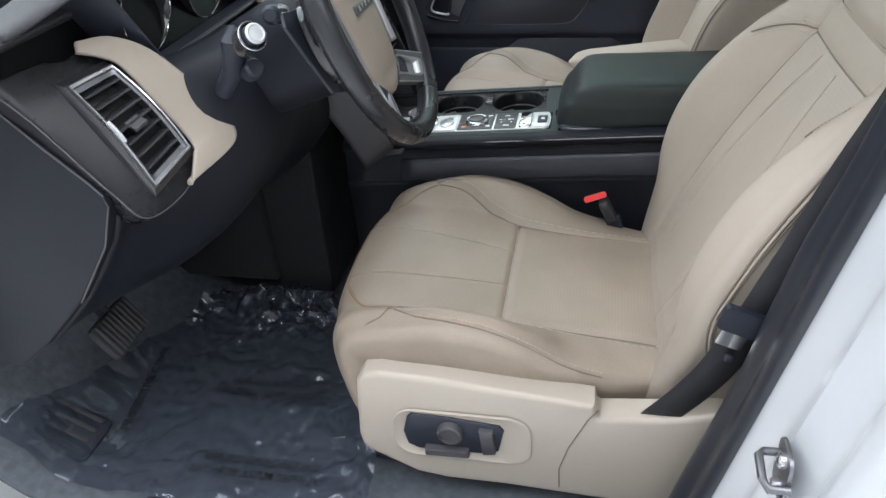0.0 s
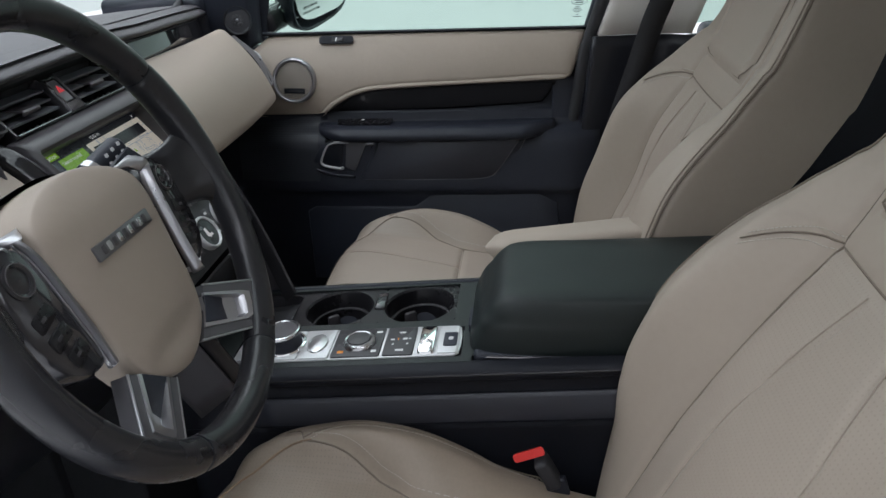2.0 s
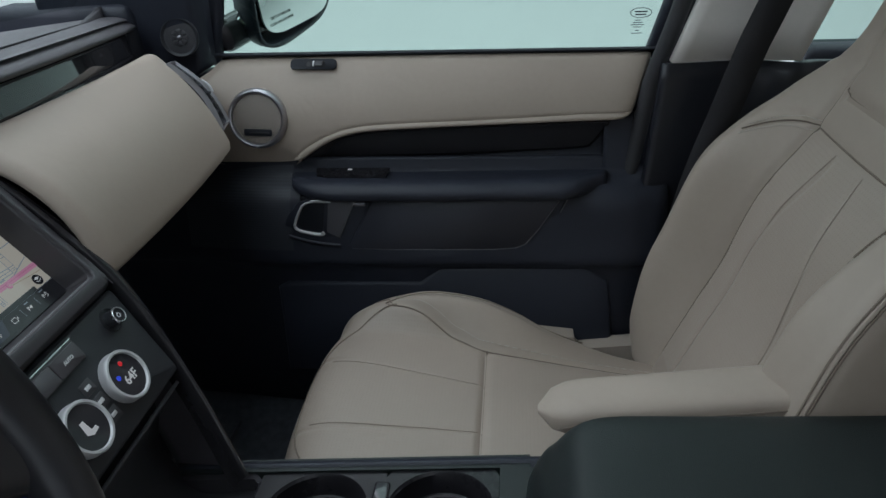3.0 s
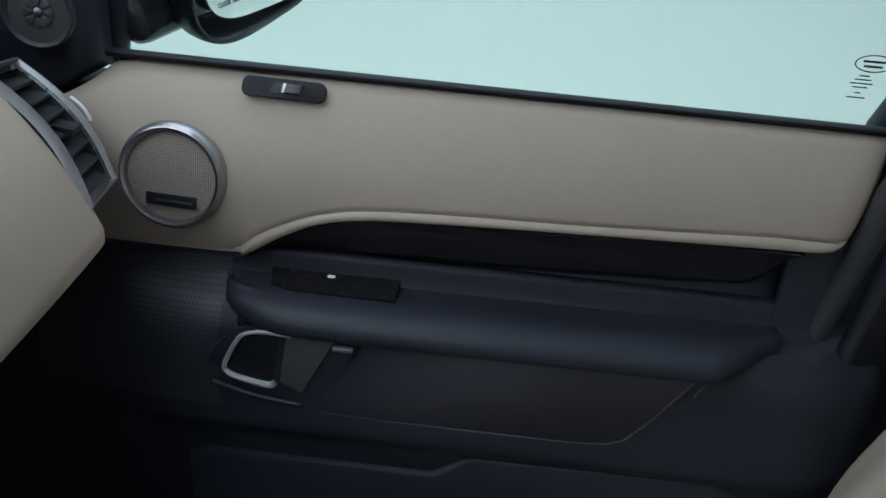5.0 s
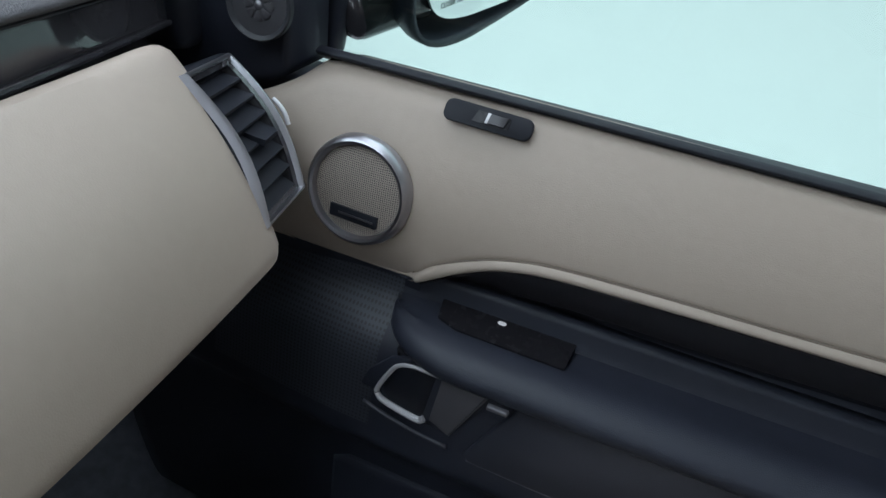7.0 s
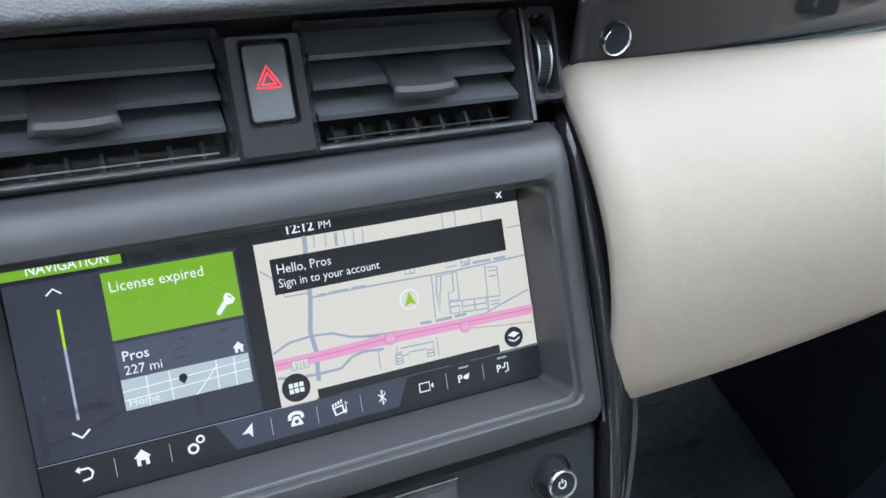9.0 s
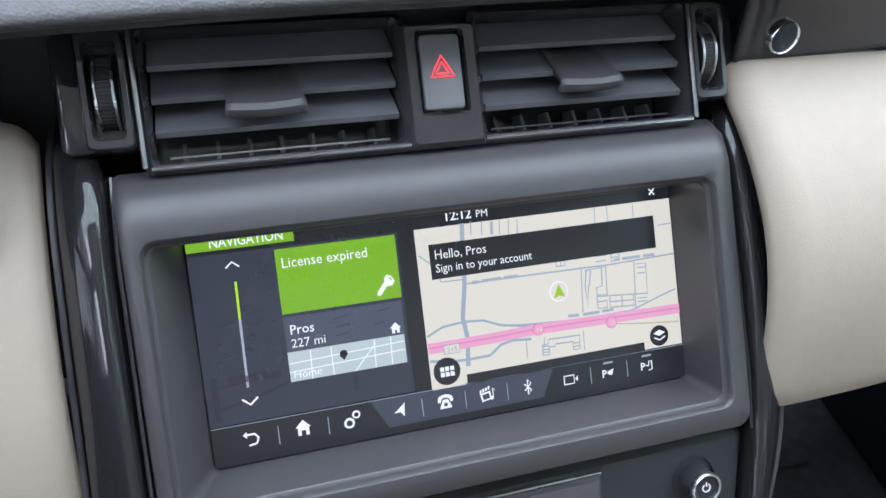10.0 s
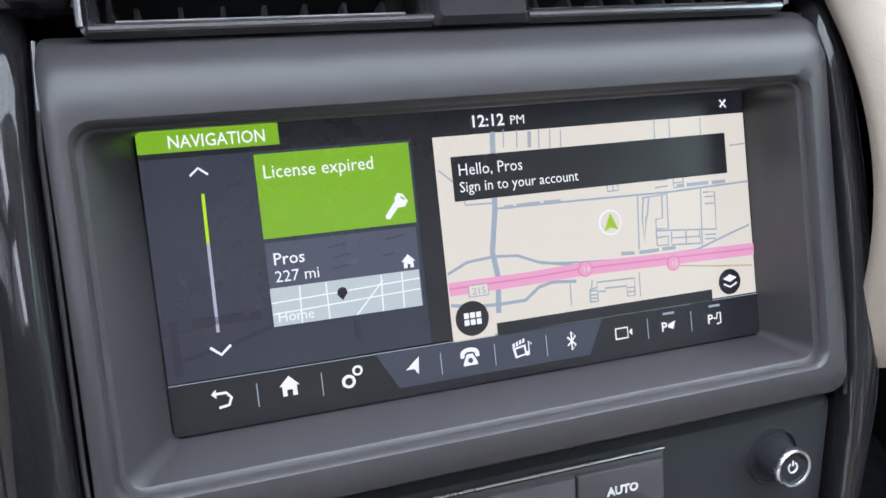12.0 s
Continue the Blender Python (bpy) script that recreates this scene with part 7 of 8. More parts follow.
way("street_label", [(0.0549, 0.0432), (0.061, 0.0428)], 0.0015, L_label, B1)
way("street_label", [(0.0632, 0.0427), (0.0725, 0.0427)], 0.0015, L_label, B1)
way("street_label", [(0.0741, 0.0428), (0.0806, 0.0428)], 0.0015, L_label, B1)
way("street_label", [(0.004, 0.094), (0.0036, 0.0891)], 0.0015, L_label, B1)
way("street_label", [(0.0193, 0.0959), (0.0188, 0.0896)], 0.0015, L_label, B1)
way("highway", [(-0.0197, 0.0383), (0.0134, 0.0384), (0.0372, 0.0391), (0.0781, 0.0383), (0.1194, 0.0375)], 0.0052, L_pink, B0)
way("highway_line", [(-0.0197, 0.0386), (0.0134, 0.0387), (0.0373, 0.0394), (0.0781, 0.0386), (0.1194, 0.0378)], 0.0006, L_pink2, B1)
way("track", [(0.0795, 0.0352), (0.0994, 0.0325), (0.1182, 0.0305)], 0.0007, L_tan, A1)
rect("route_shield", -0.0123, -0.0039, 0.0343, 0.0391, L_road, B1)
rect("route_shield", -0.0119, -0.0043, 0.0347, 0.0387, L_map, B2)
write("215", -0.0081, 0.0353, 0.0038, L_road, align="CENTER")
for u, v, t in ((0.038, 0.039, "14"), (0.0788, 0.0363, "15")):
    disc("exit_ring", u, v, 0.0032, L_pink2, B1, 20)
    disc("exit_disc", u, v, 0.0028, L_pink, B2, 20)
    write(t, u, v - 0.0012, 0.0034, L_map, align="CENTER")
rect("message_banner", -0.0140, 0.1085, 0.0715, 0.0885, L_bar, B2)
write("Hello, Pros", -0.0118, 0.0812, 0.0064, sx=0.92)
write("Sign in to your account", -0.0118, 0.0748, 0.0058, sx=0.92)
rect("lower_banner", -0.0020, 0.0965, 0.0178, 0.0228, L_bar, B1)


disc("halo", 0.0512, 0.0565, 0.0052, L_white, B0)
disc("halo", 0.0512, 0.0565, 0.0046, L_map, B1)
flat("position_arrow", [(0.0512, 0.0605), (0.0544, 0.0532), (0.0512, 0.0545), (0.0480, 0.0532)], lit("arrow_green", (0.38, 0.62, 0.01), 0.9), B2)
rect("apps_corner", -0.0200, -0.0030, 0.0180, 0.0262, L_map, B1)
disc("apps_disc", -0.0118, 0.0262, 0.0068, L_bar, B2)
for i in range(3):
    for j in range(2):
        rect("apps_square", -0.0152 + 0.0025 * i, -0.0132 + 0.0025 * i, 0.0237 + 0.0027 * j, 0.0259 + 0.0027 * j, L_white, B3)
disc("layers_disc", 0.1055, 0.0250, 0.0055, L_bar, B2)
flat("layers_icon", [(0.1020, 0.0265), (0.1055, 0.0282), (0.1090, 0.0265), (0.1055, 0.0248)], L_white, B3)
way("layers_icon", [(0.1022, 0.0243), (0.1055, 0.0227), (0.1088, 0.0243)], 0.0008, L_white, B3)
# button bar icons
for u in (-0.0945, -0.0715, -0.0260, -0.0040, 0.0180, 0.0640, 0.0850):
    way("divider", [(u, 0.0065), (u, 0.0150)], 0.0004, L_road, B2)
way("back_icon", [(-0.1085, 0.0135), (-0.1050, 0.0135), (-0.1035, 0.0115), (-0.1045, 0.0090), (-0.1080, 0.0085)], 0.0010, L_white, B2)
flat("back_icon", [(-0.1085, 0.0118), (-0.1085, 0.0152), (-0.1103, 0.0135)], L_white, B2)
flat("home_icon", [(-0.0868, 0.0122), (-0.0832, 0.0158), (-0.0796, 0.0122), (-0.0806, 0.0122), (-0.0806, 0.0085), (-0.0822, 0.0085), (-0.0822, 0.0108), (-0.0842, 0.0108), (-0.0842, 0.0085), (-0.0858, 0.0085), (-0.0858, 0.0122)], L_white, B2)
for u, v, r in ((-0.0618, 0.0100, 0.0026), (-0.0582, 0.0136, 0.0020)):
    disc("gear_icon", u, v, r, L_white, B2, 12)
    disc("gear_hole", u, v, r * 0.55, L_bar, B3, 12)
flat("navigate_icon", [(-0.0400, 0.0105), (-0.0345, 0.0150), (-0.0352, 0.0082), (-0.0368, 0.0105)], L_white, B2)
def disc(name, u, v, r, m_, w, n=14):
    return flat(name, [(u + r * math.cos(2 * math.pi * k / n), v + r * math.sin(2 * math.pi * k / n)) for k in range(n)], m_, w)


PX, PY = -0.0143, 0.0112
arc = [math.pi * k / 12 for k in range(13)]
flat("phone_icon", [(PX + 0.0039 * math.cos(q), PY + 0.0012 + 0.0028 * math.sin(q) ** 0.8) for q in arc] + [(PX - 0.0039, PY + 0.0002), (PX - 0.0024, PY)] + [(PX - 0.0021 * math.cos(q), PY + 0.0014 + 0.0009 * math.sin(q)) for q in arc] + [(PX + 0.0024, PY), (PX + 0.0039, PY + 0.0002)], L_white, B2)
flat("phone_icon", [(PX - 0.0030, PY - 0.0030), (PX - 0.0028, PY - 0.0018), (PX - 0.0012, PY + 0.0015), (PX + 0.0012, PY + 0.0015), (PX + 0.0028, PY - 0.0018), (PX + 0.0030, PY - 0.0030)], L_white, B2)
disc("phone_hole", PX, PY - 0.0010, 0.0010, L_bar2, B3)


def turned(u, v, deg, pts):
    c_, s_ = math.cos(math.radians(deg)), math.sin(math.radians(deg))
    return [(u + x * c_ - y * s_, v + x * s_ + y * c_) for x, y in pts]


MX, MY = 0.0066, 0.0114
flat("media_icon", turned(MX, MY, 10, [(-0.0028, -0.0032), (0.0022, -0.0032), (0.0026, 0.0010), (-0.0030, 0.0010)]), L_white, B2)
flat("media_hole", turned(MX, MY, 10, [(-0.0019, -0.0024), (0.0014, -0.0024), (0.0016, 0.0003), (-0.0021, 0.0003)]), L_bar2, B3)
for k in range(4):
    flat("clapper_stripe", turned(MX, MY, 18, [(-0.0028 + 0.0015 * k, 0.0015), (-0.0018 + 0.0015 * k, 0.0015), (-0.0012 + 0.0015 * k, 0.0031), (-0.0022 + 0.0015 * k, 0.0031)]), L_white, B2)
disc("note_icon", MX + 0.0028, MY - 0.0022, 0.0010, L_white, B3)
way("note_icon", [(MX + 0.0036, MY - 0.0022), (MX + 0.0036, MY + 0.0026), (MX + 0.0048, MY + 0.0012)], 0.0005, L_white, B3)
way("bluetooth_icon", [(0.0272, 0.0092), (0.0308, 0.0128), (0.0290, 0.0148), (0.0290, 0.0072), (0.0308, 0.0092), (0.0272, 0.0128)], 0.0007, L_white, B2)
way("camera_icon", [(0.0490, 0.0085), (0.0545, 0.0085), (0.0545, 0.0128), (0.0490, 0.0128), (0.0490, 0.0082)], 0.0007, L_white, B2)
flat("camera_icon", [(0.0550, 0.0107), (0.0566, 0.0122), (0.0566, 0.0092)], L_white, B2)
for u in (0.0735, 0.0960):
    write("P", u - 0.0035, 0.0085, 0.0055, bold=0.0001)
    rect("lamp_bar", u - 0.002, u + 0.0035, 0.0152, 0.0162, L_road, B2)
flat("park_icon", [(0.0735, 0.0098), (0.0760, 0.0088), (0.0772, 0.0122), (0.0738, 0.0112)], L_white, B2)
way("park_icon", [(0.0960, 0.0105), (0.0975, 0.0100), (0.0980, 0.0125), (0.0995, 0.0125), (0.0995, 0.0080), (0.0975, 0.0078)], 0.0007, L_white, B2)
way("compass_icon", [(0.1075, 0.0995), (0.1105, 0.1025)], 0.0009, L_white, B1)
way("compass_icon", [(0.1075, 0.1025), (0.1105, 0.0992)], 0.0007, L_white, B1)

# ---------------- climate controls ----------------
clim = thing("climate_controls", tuple(S(0, -0.10, 0.004)), "dark climate panel with silver ringed dials", "control panel")
pk = CL @ Matrix.Translation((0.1172, -0.0535, 0.004)) @ Matrix.Diagonal((0.74, 0.74, 0.86, 1))
pw = lathe("volume_knob", [(0.0176, 0.0022), (0.0170, 0.0036), (0.0160, 0.0036), (0.0152, 0.0012), (0.0120, 0.0012), (0.0112, 0.004), (0.0108, 0.012), (0.0113, 0.0125), (0.0113, 0.0165), (0.0104, 0.0175), (0.0090, 0.0170), (0.0085, 0.0158), (0.003, 0.0158)], M_fascia, pk, clim, "dark volume knob", n=40)
lathe("knob_ring", [(0.0112, 0.0135), (0.0117, 0.0145), (0.0117, 0.0165), (0.0108, 0.0178), (0.0097, 0.0176), (0.0093, 0.0167)], M_silver, pk, pw, "silver ring", n=40, cap1=False)
tube("power_icon", [pk @ Vector((0.0030 * math.sin(q), 0.0030 * math.cos(q), 0.0161)) for q in [lerp(0.6, 5.68, k / 14) for k in range(15)]], 0.00045, M_icon, pw, n=5)
tube("power_icon", [pk @ Vector((0, 0.0012, 0.0161)), pk @ Vector((0, 0.0042, 0.0161))], 0.00045, M_icon, pw, n=5)


def kplate(name, u0, u1, v0, v1, m_, w=0.007, h=0.0015, r=0.0012, label=""):
    return plate(name, rrect(u1 - u0, v1 - v0, r, 4, (u0 + u1) / 2, (v0 + v1) / 2), h, m_, CL, clim, label, 0.0006, w)


tube("key_row_line", [CL @ Vector((-0.060, -0.0375, 0.0072)), CL @ Vector((0.0, -0.0375, 0.0072)), CL @ Vector((0.062, -0.0375, 0.0072))], 0.0006, M_silver, clim, n=5)
kplate("key_frame", -0.062, 0.062, -0.060, -0.0385, M_slat, 0.006)
kplate("auto_key", 0.0215, 0.060, -0.0585, -0.0405, M_satin, 0.008, 0.002, label="dark AUTO key")
kplate("sync_key", -0.060, 0.0205, -0.0585, -0.0405, M_satin, 0.008, 0.002)
lettering("auto_text", "AUTO", 0.0050, M_icon, CL @ Matrix.Translation((0.0410, -0.0515, 0.0103)), clim, "CENTER", bold=0.0002)


def dial(u, v, red, text):
    m_ = CL @ Matrix.Translation((u, v, 0.000))
    d = lathe("dial", [(0.0262, 0.0), (0.0262, 0.004), (0.0256, 0.012), (0.0258, 0.0150), (0.0248, 0.0168), (0.0226, 0.0168), (0.0216, 0.0145)], M_brush, m_, clim, "silver ringed temperature dial", n=56, cap1=False)
    lathe("dial_face", [(0.0218, 0.0145), (0.010, 0.0148), (0.0005, 0.0149)], M_gloss, m_, d, "black glass dial face", n=40)
    if red:
        for px, py, mt in ((-0.012, 0.004, M_bluelit), (0.002, 0.012, M_redlit)):
            plate("telltale", rrect(0.005, 0.005, 0.0022, 4, px, py), 0.0003, mt, m_, d, w=0.0150, bevel=0.0001)
        lettering("temperature", text, 0.0130, M_iconglow, m_ @ Matrix.Translation((0.001, -0.008, 0.0151)), d, "CENTER", bold=0.0003)
    else:
        plate("seat_icon", [(-0.008, -0.004), (-0.002, -0.008), (0.007, -0.007), (0.006, -0.003), (0.0, -0.003), (-0.001, 0.008), (-0.006, 0.008)], 0.0003, M_iconglow, m_, d, w=0.0150, bevel=0.0001)
    return d


dial(0.0740, -0.0985, True, "64F")
dial(0.0000, -0.1010, False, "")
dial(-0.0740, -0.0985, True, "68F")
for u, v in ((0.037, -0.080), (0.037, -0.097), (0.037, -0.114), (-0.037, -0.080), (-0.037, -0.097), (-0.037, -0.114)):
    kplate("key", u - 0.0085, u + 0.0085, v - 0.0065, v + 0.0065, M_slat, 0.0055, 0.0012)
    kplate("key_symbol", u - 0.004, u + 0.004, v - 0.002, v + 0.002, M_icon, 0.0067, 0.0004, 0.0005)

# ---------------- steering wheel ----------------
wheel = thing("steering_wheel", (-0.388, 0.467, 0.783), "black leather steering wheel with cream hub and silver spokes", "steering wheel")
W_TILT, W_YAW, W_TURN = math.radians(21.5), math.radians(4.7), -4.0
w_ex = Vector((math.cos(W_YAW), math.sin(W_YAW), 0))
w_n = Vector((math.sin(W_YAW) * math.cos(W_TILT), -math.cos(W_YAW) * math.cos(W_TILT), math.sin(W_TILT)))
WM = axes((-0.388, 0.467, 0.783), w_ex, w_n.cross(w_ex)) @ pose(0, 0, 0, 0, 0, W_TURN)
RIM_R = 0.2005


def Wp(u, v, w=0.0):
    return WM @ Vector((u, v, w))


def off_angle(q, k):
    """Degrees between the angle q, in radians, and k degrees."""
    return math.degrees(math.atan2(math.sin(q - math.radians(k)), math.cos(q - math.radians(k))))


def rim_fn(a, b):
    q, t = 2 * math.pi * a, 2 * math.pi * b
    R = RIM_R - 0.004 * max(0, -math.sin(q)) ** 6
    # thumb grips swell above the spokes, and the back of the rim is ribbed for the fingers
    thick = 1 + 0.07 * sum(bump(off_angle(q, k), 0, 14) for k in (20, 160))
    rr, rw = 0.0163 * thick, 0.0172 * thick
    g = 1 - 0.09 * sum(bump(off_angle(q, k), 0, 0.55) for k in (37, 143, -62, -118))
    if math.cos(t) < 0:
        g -= 0.035 * sum(step(22, 14, abs(off_angle(q, k))) for k in (24, 156)) * (0.5 + 0.5 * math.cos(math.degrees(q) * 2.6)) * max(0, -math.cos(t))
    return WM @ Vector(((R + rr * g * math.cos(t)) * math.cos(q), (R + rr * g * math.cos(t)) * math.sin(q), rw * g * math.sin(t)))


def torus(name, fn, n, k, material, parent, label):
    vs = [fn(i / n, j / k) for i in range(n) for j in range(k)]
    fs = [(i * k + j, i * k + (j + 1) % k, ((i + 1) % n) * k + (j + 1) % k, ((i + 1) % n) * k + j) for i in range(n) for j in range(k)]
    return raw(name, vs, fs, material, parent, label)


rim = torus("rim", rim_fn, 420, 24, M_black, wheel, "black leather rim with sewn sections")
for k in (37, 143, -62, -118):
    tube("rim_seam", [WM @ Vector(((RIM_R - 0.004 * max(0, -math.sin(math.radians(k))) ** 6 + 0.0152 * math.cos(t)) * math.cos(math.radians(k)), (RIM_R - 0.004 * max(0, -math.sin(math.radians(k))) ** 6 + 0.0152 * math.cos(t)) * math.sin(math.radians(k)), 0.0161 * math.sin(t))) for t in [2 * math.pi * j / 24 for j in range(24)]], 0.0010, M_endcap, rim, closed=True, n=6)

HUB = [(0.088, 0.0), (0.089, 0.026), (0.078, 0.048), (0.046, 0.064), (0.0, 0.070), (-0.046, 0.064), (-0.078, 0.048), (-0.089, 0.026), (-0.088, 0.0), (-0.081, -0.045), (-0.073, -0.088), (-0.052, -0.117), (0.0, -0.134), (0.052, -0.117), (0.073, -0.088), (0.081, -0.045), (0.088, 0.0)]


def hub_fn(a, b):
    ol = curve(HUB)(a)
    k, w = curve([(1.0, -0.052), (1.0, -0.030), (0.99, -0.021), (0.955, -0.0155), (0.80, -0.0105), (0.45, -0.007), (0.0, -0.006)])(b)
    crown = -0.010 * step(0.03, 0.075, ol[1] * k) - 0.004 * bump(ol[1] * k, -0.100, 0.012) * step(0.075, 0.0, abs(ol[0] * k))
    return Wp(ol[0] * k, ol[1] * k, w + crown)


sheet("hub", hub_fn, 96, 40, M_leather, wheel, "cream leather airbag cover", loop=False)
nm = WM @ Matrix.Translation((0.0, 0.002, -0.0075))
np_ = plate("nameplate", rrect(0.100, 0.0135, 0.0015), 0.0028, M_brushed_dark, nm, wheel, "small silver nameplate", bevel=0.0008)
for k in range(9):
    plate("nameplate_mark", rrect(0.0062, 0.0080, 0.0012, 3, -0.038 + 0.0095 * k, 0), 0.0006, M_silver if k % 2 else M_satin, nm, np_, bevel=0.0002, w=0.0027)

POD = [(0.117, 0.046), (0.134, 0.043), (0.147, 0.026), (0.152, -0.002), (0.149, -0.030), (0.138, -0.056), (0.120, -0.069), (0.101, -0.071), (0.0945, -0.064), (0.0955, -0.040), (0.0975, -0.015), (0.101, 0.020), (0.107, 0.037)]
for sg in (-1, 1):
    # thumb switch pods
    ol = [(sg * x, y) for x, y in (curve(POD + POD[:1])(k / 52) for k in range(52))]
    if sg < 0:
        ol = ol[::-1]
    pod_ = plate("switch_pod", ol[::-1], 0.034, M_gloss, WM, wheel, "gloss black thumb switch pod", w=-0.050, bevel=0.006)
    tm_ = WM @ Matrix.Translation((sg * 0.1275, 0.020, -0.0165))
    lathe("thumb_key", [(0.0150, -0.002), (0.0150, 0.002), (0.0125, 0.0032), (0.0105, 0.0022), (0.0100, 0.0008), (0.004, 0.0006), (0.001, 0.0012)], M_gloss, tm_, pod_, "round thumb key", n=32)
    tube("key_ring", [tm_ @ Vector((0.0128 * math.cos(q), 0.0128 * math.sin(q), 0.0030)) for q in [2 * math.pi * j / 30 for j in range(30)]], 0.0005, M_satin, pod_, closed=True, n=5)
    for kx, ky, kw in ((0.128, -0.012, 0.026), (0.125, -0.030, 0.026), (0.118, -0.048, 0.024)):
        key = plate("thumb_rocker", rrect(kw, 0.0135, 0.003), 0.0022, M_cup, WM @ Matrix.Translation((sg * kx, ky, -0.0168)) @ pose(0, 0, 0, 0, 0, sg * -14), pod_, bevel=0.001)
        plate("key_mark", rrect(0.007, 0.0028, 0.0006), 0.0004, M_satin, WM @ Matrix.Translation((sg * (kx + 0.002), ky, -0.0147)) @ pose(0, 0, 0, 0, 0, sg * -14), pod_, bevel=0.0001)
    # silver edging: a broad shoulder at the top that tapers to a fine line between hub and pod
    inner = curve([(0.078, 0.050), (0.0885, 0.032), (0.0905, 0.010), (0.0885, -0.020), (0.0850, -0.050), (0.0860, -0.074)])
    outer_e = curve([(0.1120, 0.0500), (0.1045, 0.0375), (0.0985, 0.020), (0.0948, -0.015), (0.0925, -0.045), (0.0925, -0.076)])
    def edging(a, b):
        p, q = inner(b), outer_e(b)
        k = lerp(0.84 * step(0.0, 0.18, b), 1.0, a)
        return Wp(sg * lerp(p[0], q[0], k), lerp(p[1], q[1], k), -0.019 + 0.0050 * math.sin(math.pi * a) - 0.012 * step(0.10, 0.0, b))
    sheet("pod_edge", edging, 8, 30, M_spoke, wheel, "silver pod edging", thick=0.006)
    # upper leather spoke, flowing from the rim down to the pod with rounded inner corners
    top = curve([(0.120, 0.048), (0.140, 0.047), (0.158, 0.046), (0.172, 0.052), (0.182, 0.068)])
    bot = curve([(0.128, -0.026), (0.146, -0.022), (0.158, -0.020), (0.171, -0.028), (0.180, -0.050)])
    def wing(a, b):
        p, q = top(a), bot(a)
        y = lerp(p[1], q[1], b)
        x = lerp(p[0], q[0], b)
        x = lerp(x, math.sqrt(max(0, (RIM_R - 0.008) ** 2 - y * y)), step(0.55, 1.0, a))
        return Wp(sg * x, y, lerp(-0.024, 0.009, step(0.15, 1.0, a)) - 0.012 * (2 * b - 1) ** 6)
    sheet("upper_spoke", wing, 22, 24, M_black, wheel, "black leather spoke", thick=0.022, offset=-1 if sg < 0 else 1)
    # lower silver spoke with a window
    o4 = [(sg * x, y, w) for x, y, w in ((0.086, -0.090, -0.018), (0.138, -0.119, 0.004), (0.158, -0.133, 0.010), (0.145, -0.150, 0.010), (0.126, -0.166, 0.008), (0.106, -0.161, 0.004), (0.034, -0.128, -0.018))]
    i4 = [(sg * x, y, w) for x, y, w in ((0.074, -0.098, -0.016), (0.110, -0.1205, -0.002), (0.1135, -0.1245, 0.000), (0.108, -0.133, 0.000), (0.102, -0.1405, 0.000), (0.096, -0.1405, -0.003), (0.050, -0.117, -0.016))]
    def spoke_ring(f, dw):
        return [Wp(lerp(p[0], q[0], f), lerp(p[1], q[1], f), lerp(p[2], q[2], f) + dw) for p, q in zip(o4, i4)]
    sp_ = loops("lower_spoke", [spoke_ring(0, -0.016), spoke_ring(0, -0.002), spoke_ring(0.10, 0.0015), spoke_ring(0.72, 0.0005)], M_spokeframe, wheel, "satin grey spoke frame", cap0=False, cap1=False)
    loops("window_trim", [spoke_ring(0.70, -0.001), spoke_ring(0.74, 0.0020), spoke_ring(0.95, 0.0020), spoke_ring(1.0, -0.0010), spoke_ring(1.02, -0.008)], M_spoke, sp_, "bright silver window trim", cap1=True)
    tube("spoke_line", [Wp(p[0], p[1], p[2] + 0.0006) for p in (o4[0], o4[1], o4[2])], 0.0013, M_spoke, sp_, n=6)
    tube("spoke_line", [Wp(p[0], p[1], p[2] + 0.0006) for p in (o4[4], o4[5], o4[6])], 0.0013, M_spoke, sp_, n=6)
    plate("spoke_inlay", [(x, y) for x, y, w in (i4 if sg < 0 else i4[::-1])][::-1], 0.003, M_dark, WM @ Matrix.Translation((0, 0, -0.0165)) @ pose(0, 0, 0, 0, 0, 0), sp_, w=0.0)
lathe("boss", [(0.075, -0.085), (0.088, -0.060), (0.085, -0.045), (0.075, -0.040)], M_dark, WM @ Matrix.Translation((0, -0.03, 0)), wheel, n=40)

TILT = math.radians(23.8)
KW = Matrix(((1, 0, 0, -0.405), (0, math.sin(TILT), -math.cos(TILT), 0.462), (0, math.cos(TILT), math.sin(TILT), 0.776), (0, 0, 0, 1)))


def Kp(u, v, w=0.0):
    return KW @ Vector((u, v, w))


col = thing("steering_column", (-0.40, 0.60, 0.74), "black steering column shroud with cream top and stalks", "steering column")


def shroud(a, b):
    q = 2 * math.pi * a
    w = lerp(-0.055, -0.20, b)
    r = lerp(0.085, 0.075, b)
    return Kp(r * 1.1 * math.copysign(abs(math.cos(q)) ** 0.75, math.cos(q)), 0.0 + r * math.copysign(abs(math.sin(q)) ** 0.75, math.sin(q)), w)


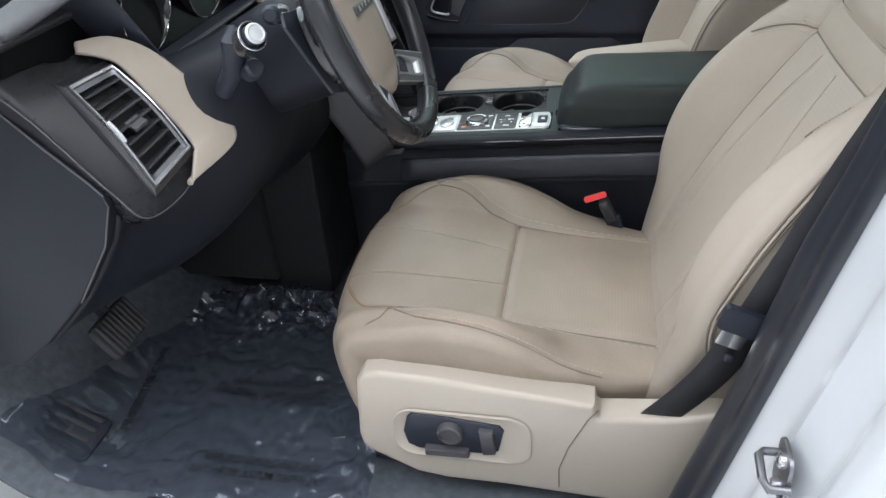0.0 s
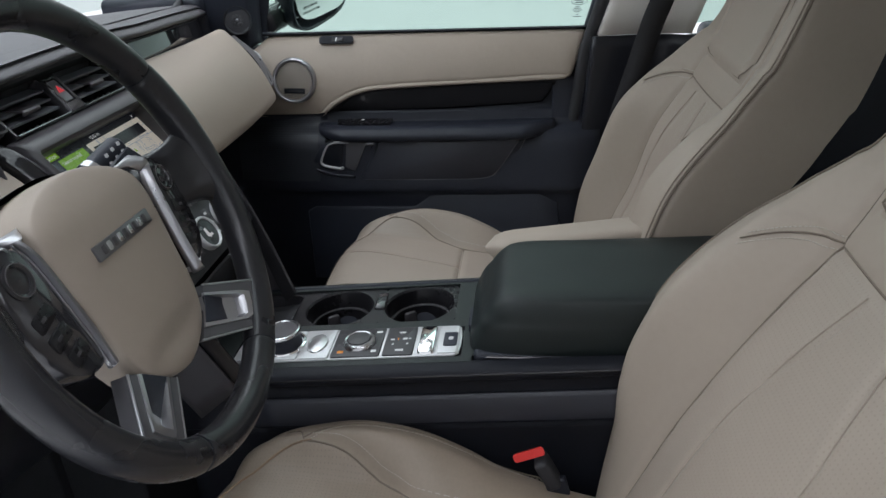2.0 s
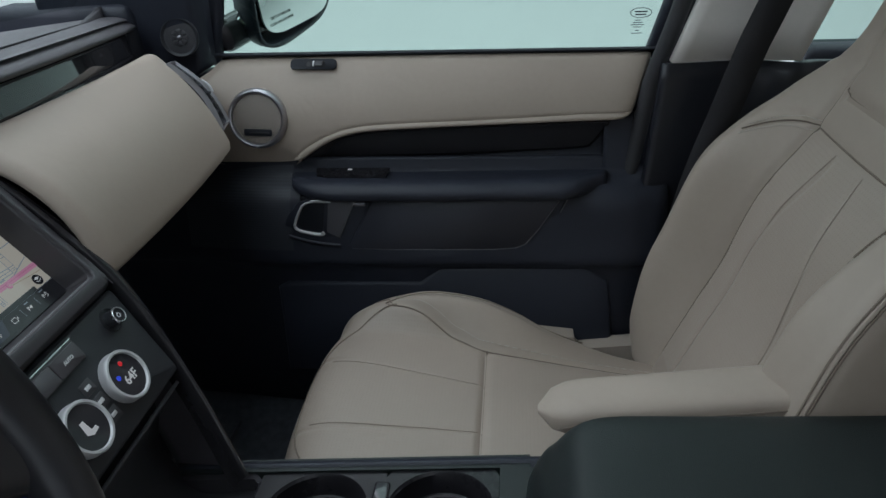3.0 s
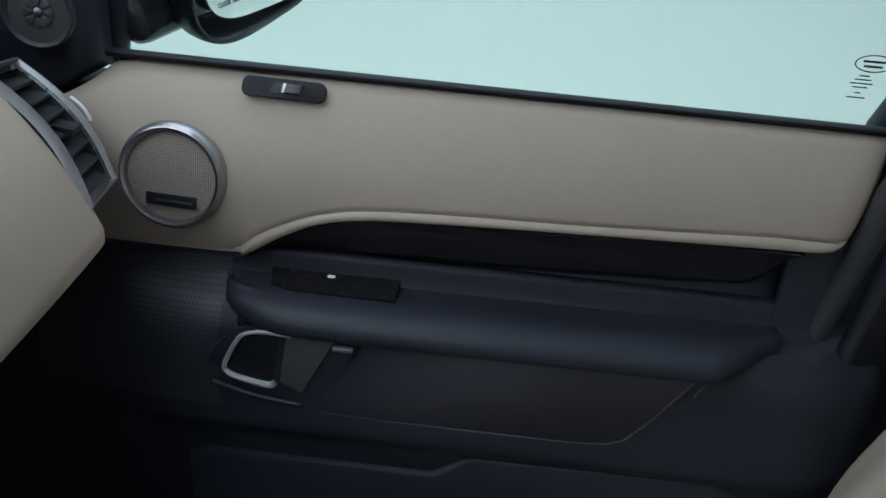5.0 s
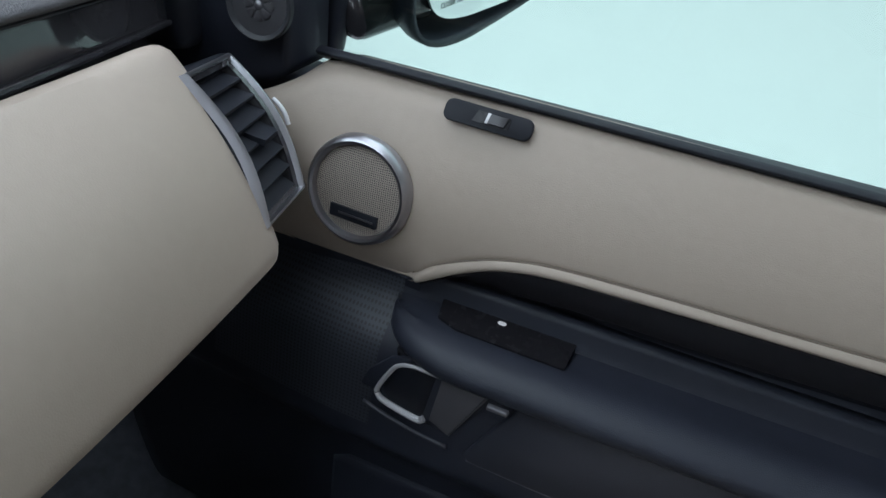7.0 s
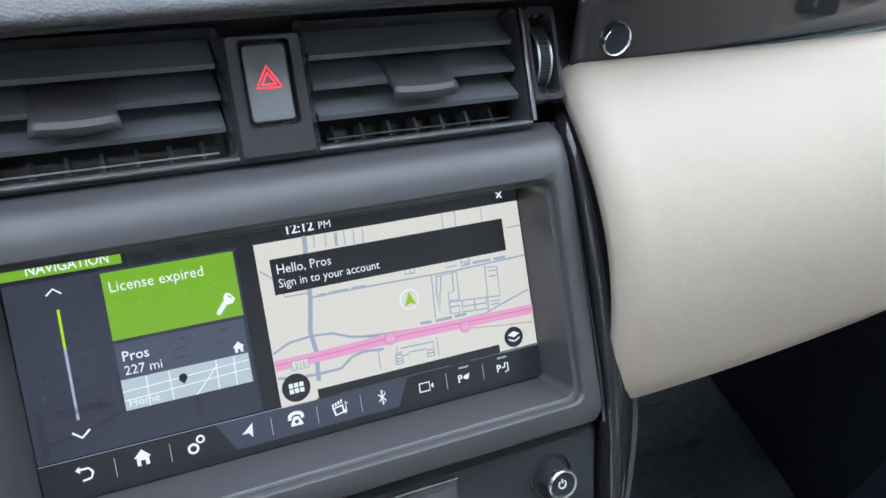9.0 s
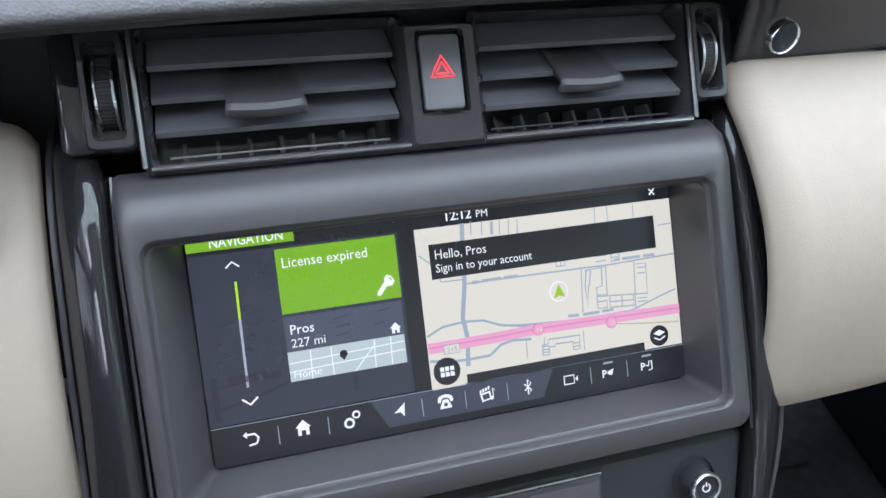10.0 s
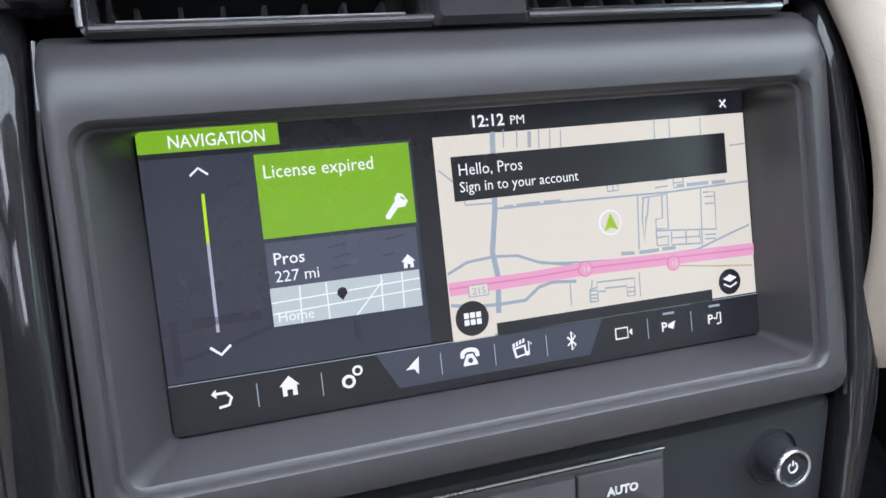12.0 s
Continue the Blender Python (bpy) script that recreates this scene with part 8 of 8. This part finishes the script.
sheet("shroud", shroud, 36, 10, M_knee, col, "black plastic shroud", loop=True)
sheet("upper_shroud", lambda a, b: Kp(lerp(-0.066, 0.062, a), 0.064 + 0.016 * math.sin(math.pi * a) - 0.004 * b, lerp(-0.056, -0.115, b)), 14, 8, M_leather, col, "cream upper shroud", thick=0.012)
for sg in (-1, 1):
    st_ = tube("stalk", [Kp(sg * 0.055, 0.050, -0.080), Kp(sg * 0.085, 0.056, -0.074), Kp(sg * 0.100, 0.060, -0.070), Kp(sg * 0.120, 0.064, -0.065), Kp(sg * 0.152, 0.070, -0.058), Kp(sg * 0.157, 0.071, -0.057)], lambda s: lerp(0.0078, 0.0125, step(0.3, 0.55, s)) * (1 - 0.35 * step(0.9, 1.0, s)), M_dark, col, "black control stalk", n=18)
    tube("stalk_band", [Kp(sg * 0.104, 0.0608, -0.069), Kp(sg * 0.112, 0.0624, -0.067)], 0.0131, M_silver, st_, "silver band", n=18)
    for k in range(3):
        for dv in (-0.0045, 0.0045):
            plate("stalk_mark", rrect(0.0055, 0.0040, 0.001), 0.0003, M_icon, KW @ Matrix.Translation((sg * (0.122 + 0.0105 * k), 0.0645 + 0.0022 * k + dv, -0.0515 + 0.0022 * k)), st_, bevel=0.0001)
    plate("shift_paddle", [(sg * x, y) for x, y in ((0.085, 0.055), (0.150, 0.066), (0.162, 0.050), (0.155, 0.010), (0.138, -0.055), (0.118, -0.062), (0.092, 0.0))][::sg], 0.005, M_dark, KW, col, "black shift paddle", w=-0.048, bevel=0.002)

# ---------------- driver footwell ----------------
film = thing("floor_film", (-0.45, 0.75, 0.02), "crumpled clear protective film printed with dealer notice on the floor", "plastic film")


def film_fn(a, b):
    x = lerp(-0.74, -0.16, a)
    y = lerp(0.47, 1.12 - 0.14 * a, b)
    p = Vector((x * 9, y * 9, 0.3))
    z = 0.026 + 0.030 * step(0.55, 0.78, abs(x)) + 0.014 * abs(noise.noise(p)) + 0.015 * abs(noise.noise(p * 2.7)) + 0.002 * abs(noise.noise(p * 6.1)) + 0.13 * step(0.96, 1.14, y)
    cr = step(-0.36, -0.22, x) * (0.35 + 0.65 * step(0.55, 0.65, y)) + 0.5 * step(0.60, 0.47, y)
    z += cr * (0.030 * abs(noise.noise(p * 1.9)) + 0.018 * (1 - abs(noise.noise(p * 3.7))) ** 3 + 0.001 * abs(noise.noise(p * 8.0)))
    z += 0.035 * step(0.62, 0.47, y) * abs(noise.noise(Vector((x * 14, 2, y * 9)))) + 0.05 * step(-0.26, -0.15, x) * step(1.0, 0.85, y) * (0.4 + abs(noise.noise(Vector((x * 20, y * 14, 5)))))
    return (x + 0.01 * noise.noise(p * 1.7), y + 0.012 * noise.noise(p * 1.3), z)


fo = sheet("film", film_fn, 190, 200, M_film, film, "clear crumpled film")
fo.visible_shadow = False
for tx, x, y, r, sz in (("DEALER MUST REMOVE", -0.660, 0.555, 90, 0.024), ("PROTECTIVE COVER", -0.630, 0.570, 90, 0.024), ("DEALER MUST REMOVE", -0.465, 0.615, 90, 0.022), ("PROTECTIVE COVER", -0.435, 0.620, 90, 0.022), ("DEALER MUST REMOVE", -0.62, 1.005, 8, 0.026), ("PROTECTIVE COVER", -0.60, 0.965, 8, 0.026)):
    lettering("printed_notice", tx, sz, M_film_lines, pose(x, y, 0.052, 0, 0, r), film, "LEFT", 0.0002, bold=0.0004)
ped = thing("brake_pedal", (-0.42, 1.0, 0.15), "ribbed black rubber brake pedal", "pedal")
pm2 = axes((-0.520, 0.975, 0.232), (1, 0, 0), (0, 0.55, 0.83))
plate("pad", rrect(0.11, 0.075, 0.012), 0.012, M_rubber, pm2, ped, "ribbed rubber pad", bevel=0.003)
for k in range(9):
    box("rib", (-0.044 + 0.011 * k, 0, 0.0145), (0.005, 0.066, 0.006), M_satin, ped, 0.0015, m=pm2)
bar3("arm", (-0.515, 0.99, 0.245), (-0.49, 1.12, 0.50), 0.03, 0.014, M_dark, ped, bevel=0.004)
rest = thing("foot_rest", (-0.68, 1.0, 0.05), "black ribbed foot rest beside the pedals", "foot rest")
fm = axes((-0.645, 1.085, 0.105), (1, 0, 0), (0, 0.85, 0.52))
plate("pad", rrect(0.10, 0.20, 0.015), 0.015, M_dark, fm, rest, bevel=0.004)
for k in range(4):
    box("rib", (-0.036 + 0.024 * k, 0, 0.017), (0.010, 0.17, 0.006), M_rubber, rest, 0.002, m=fm)
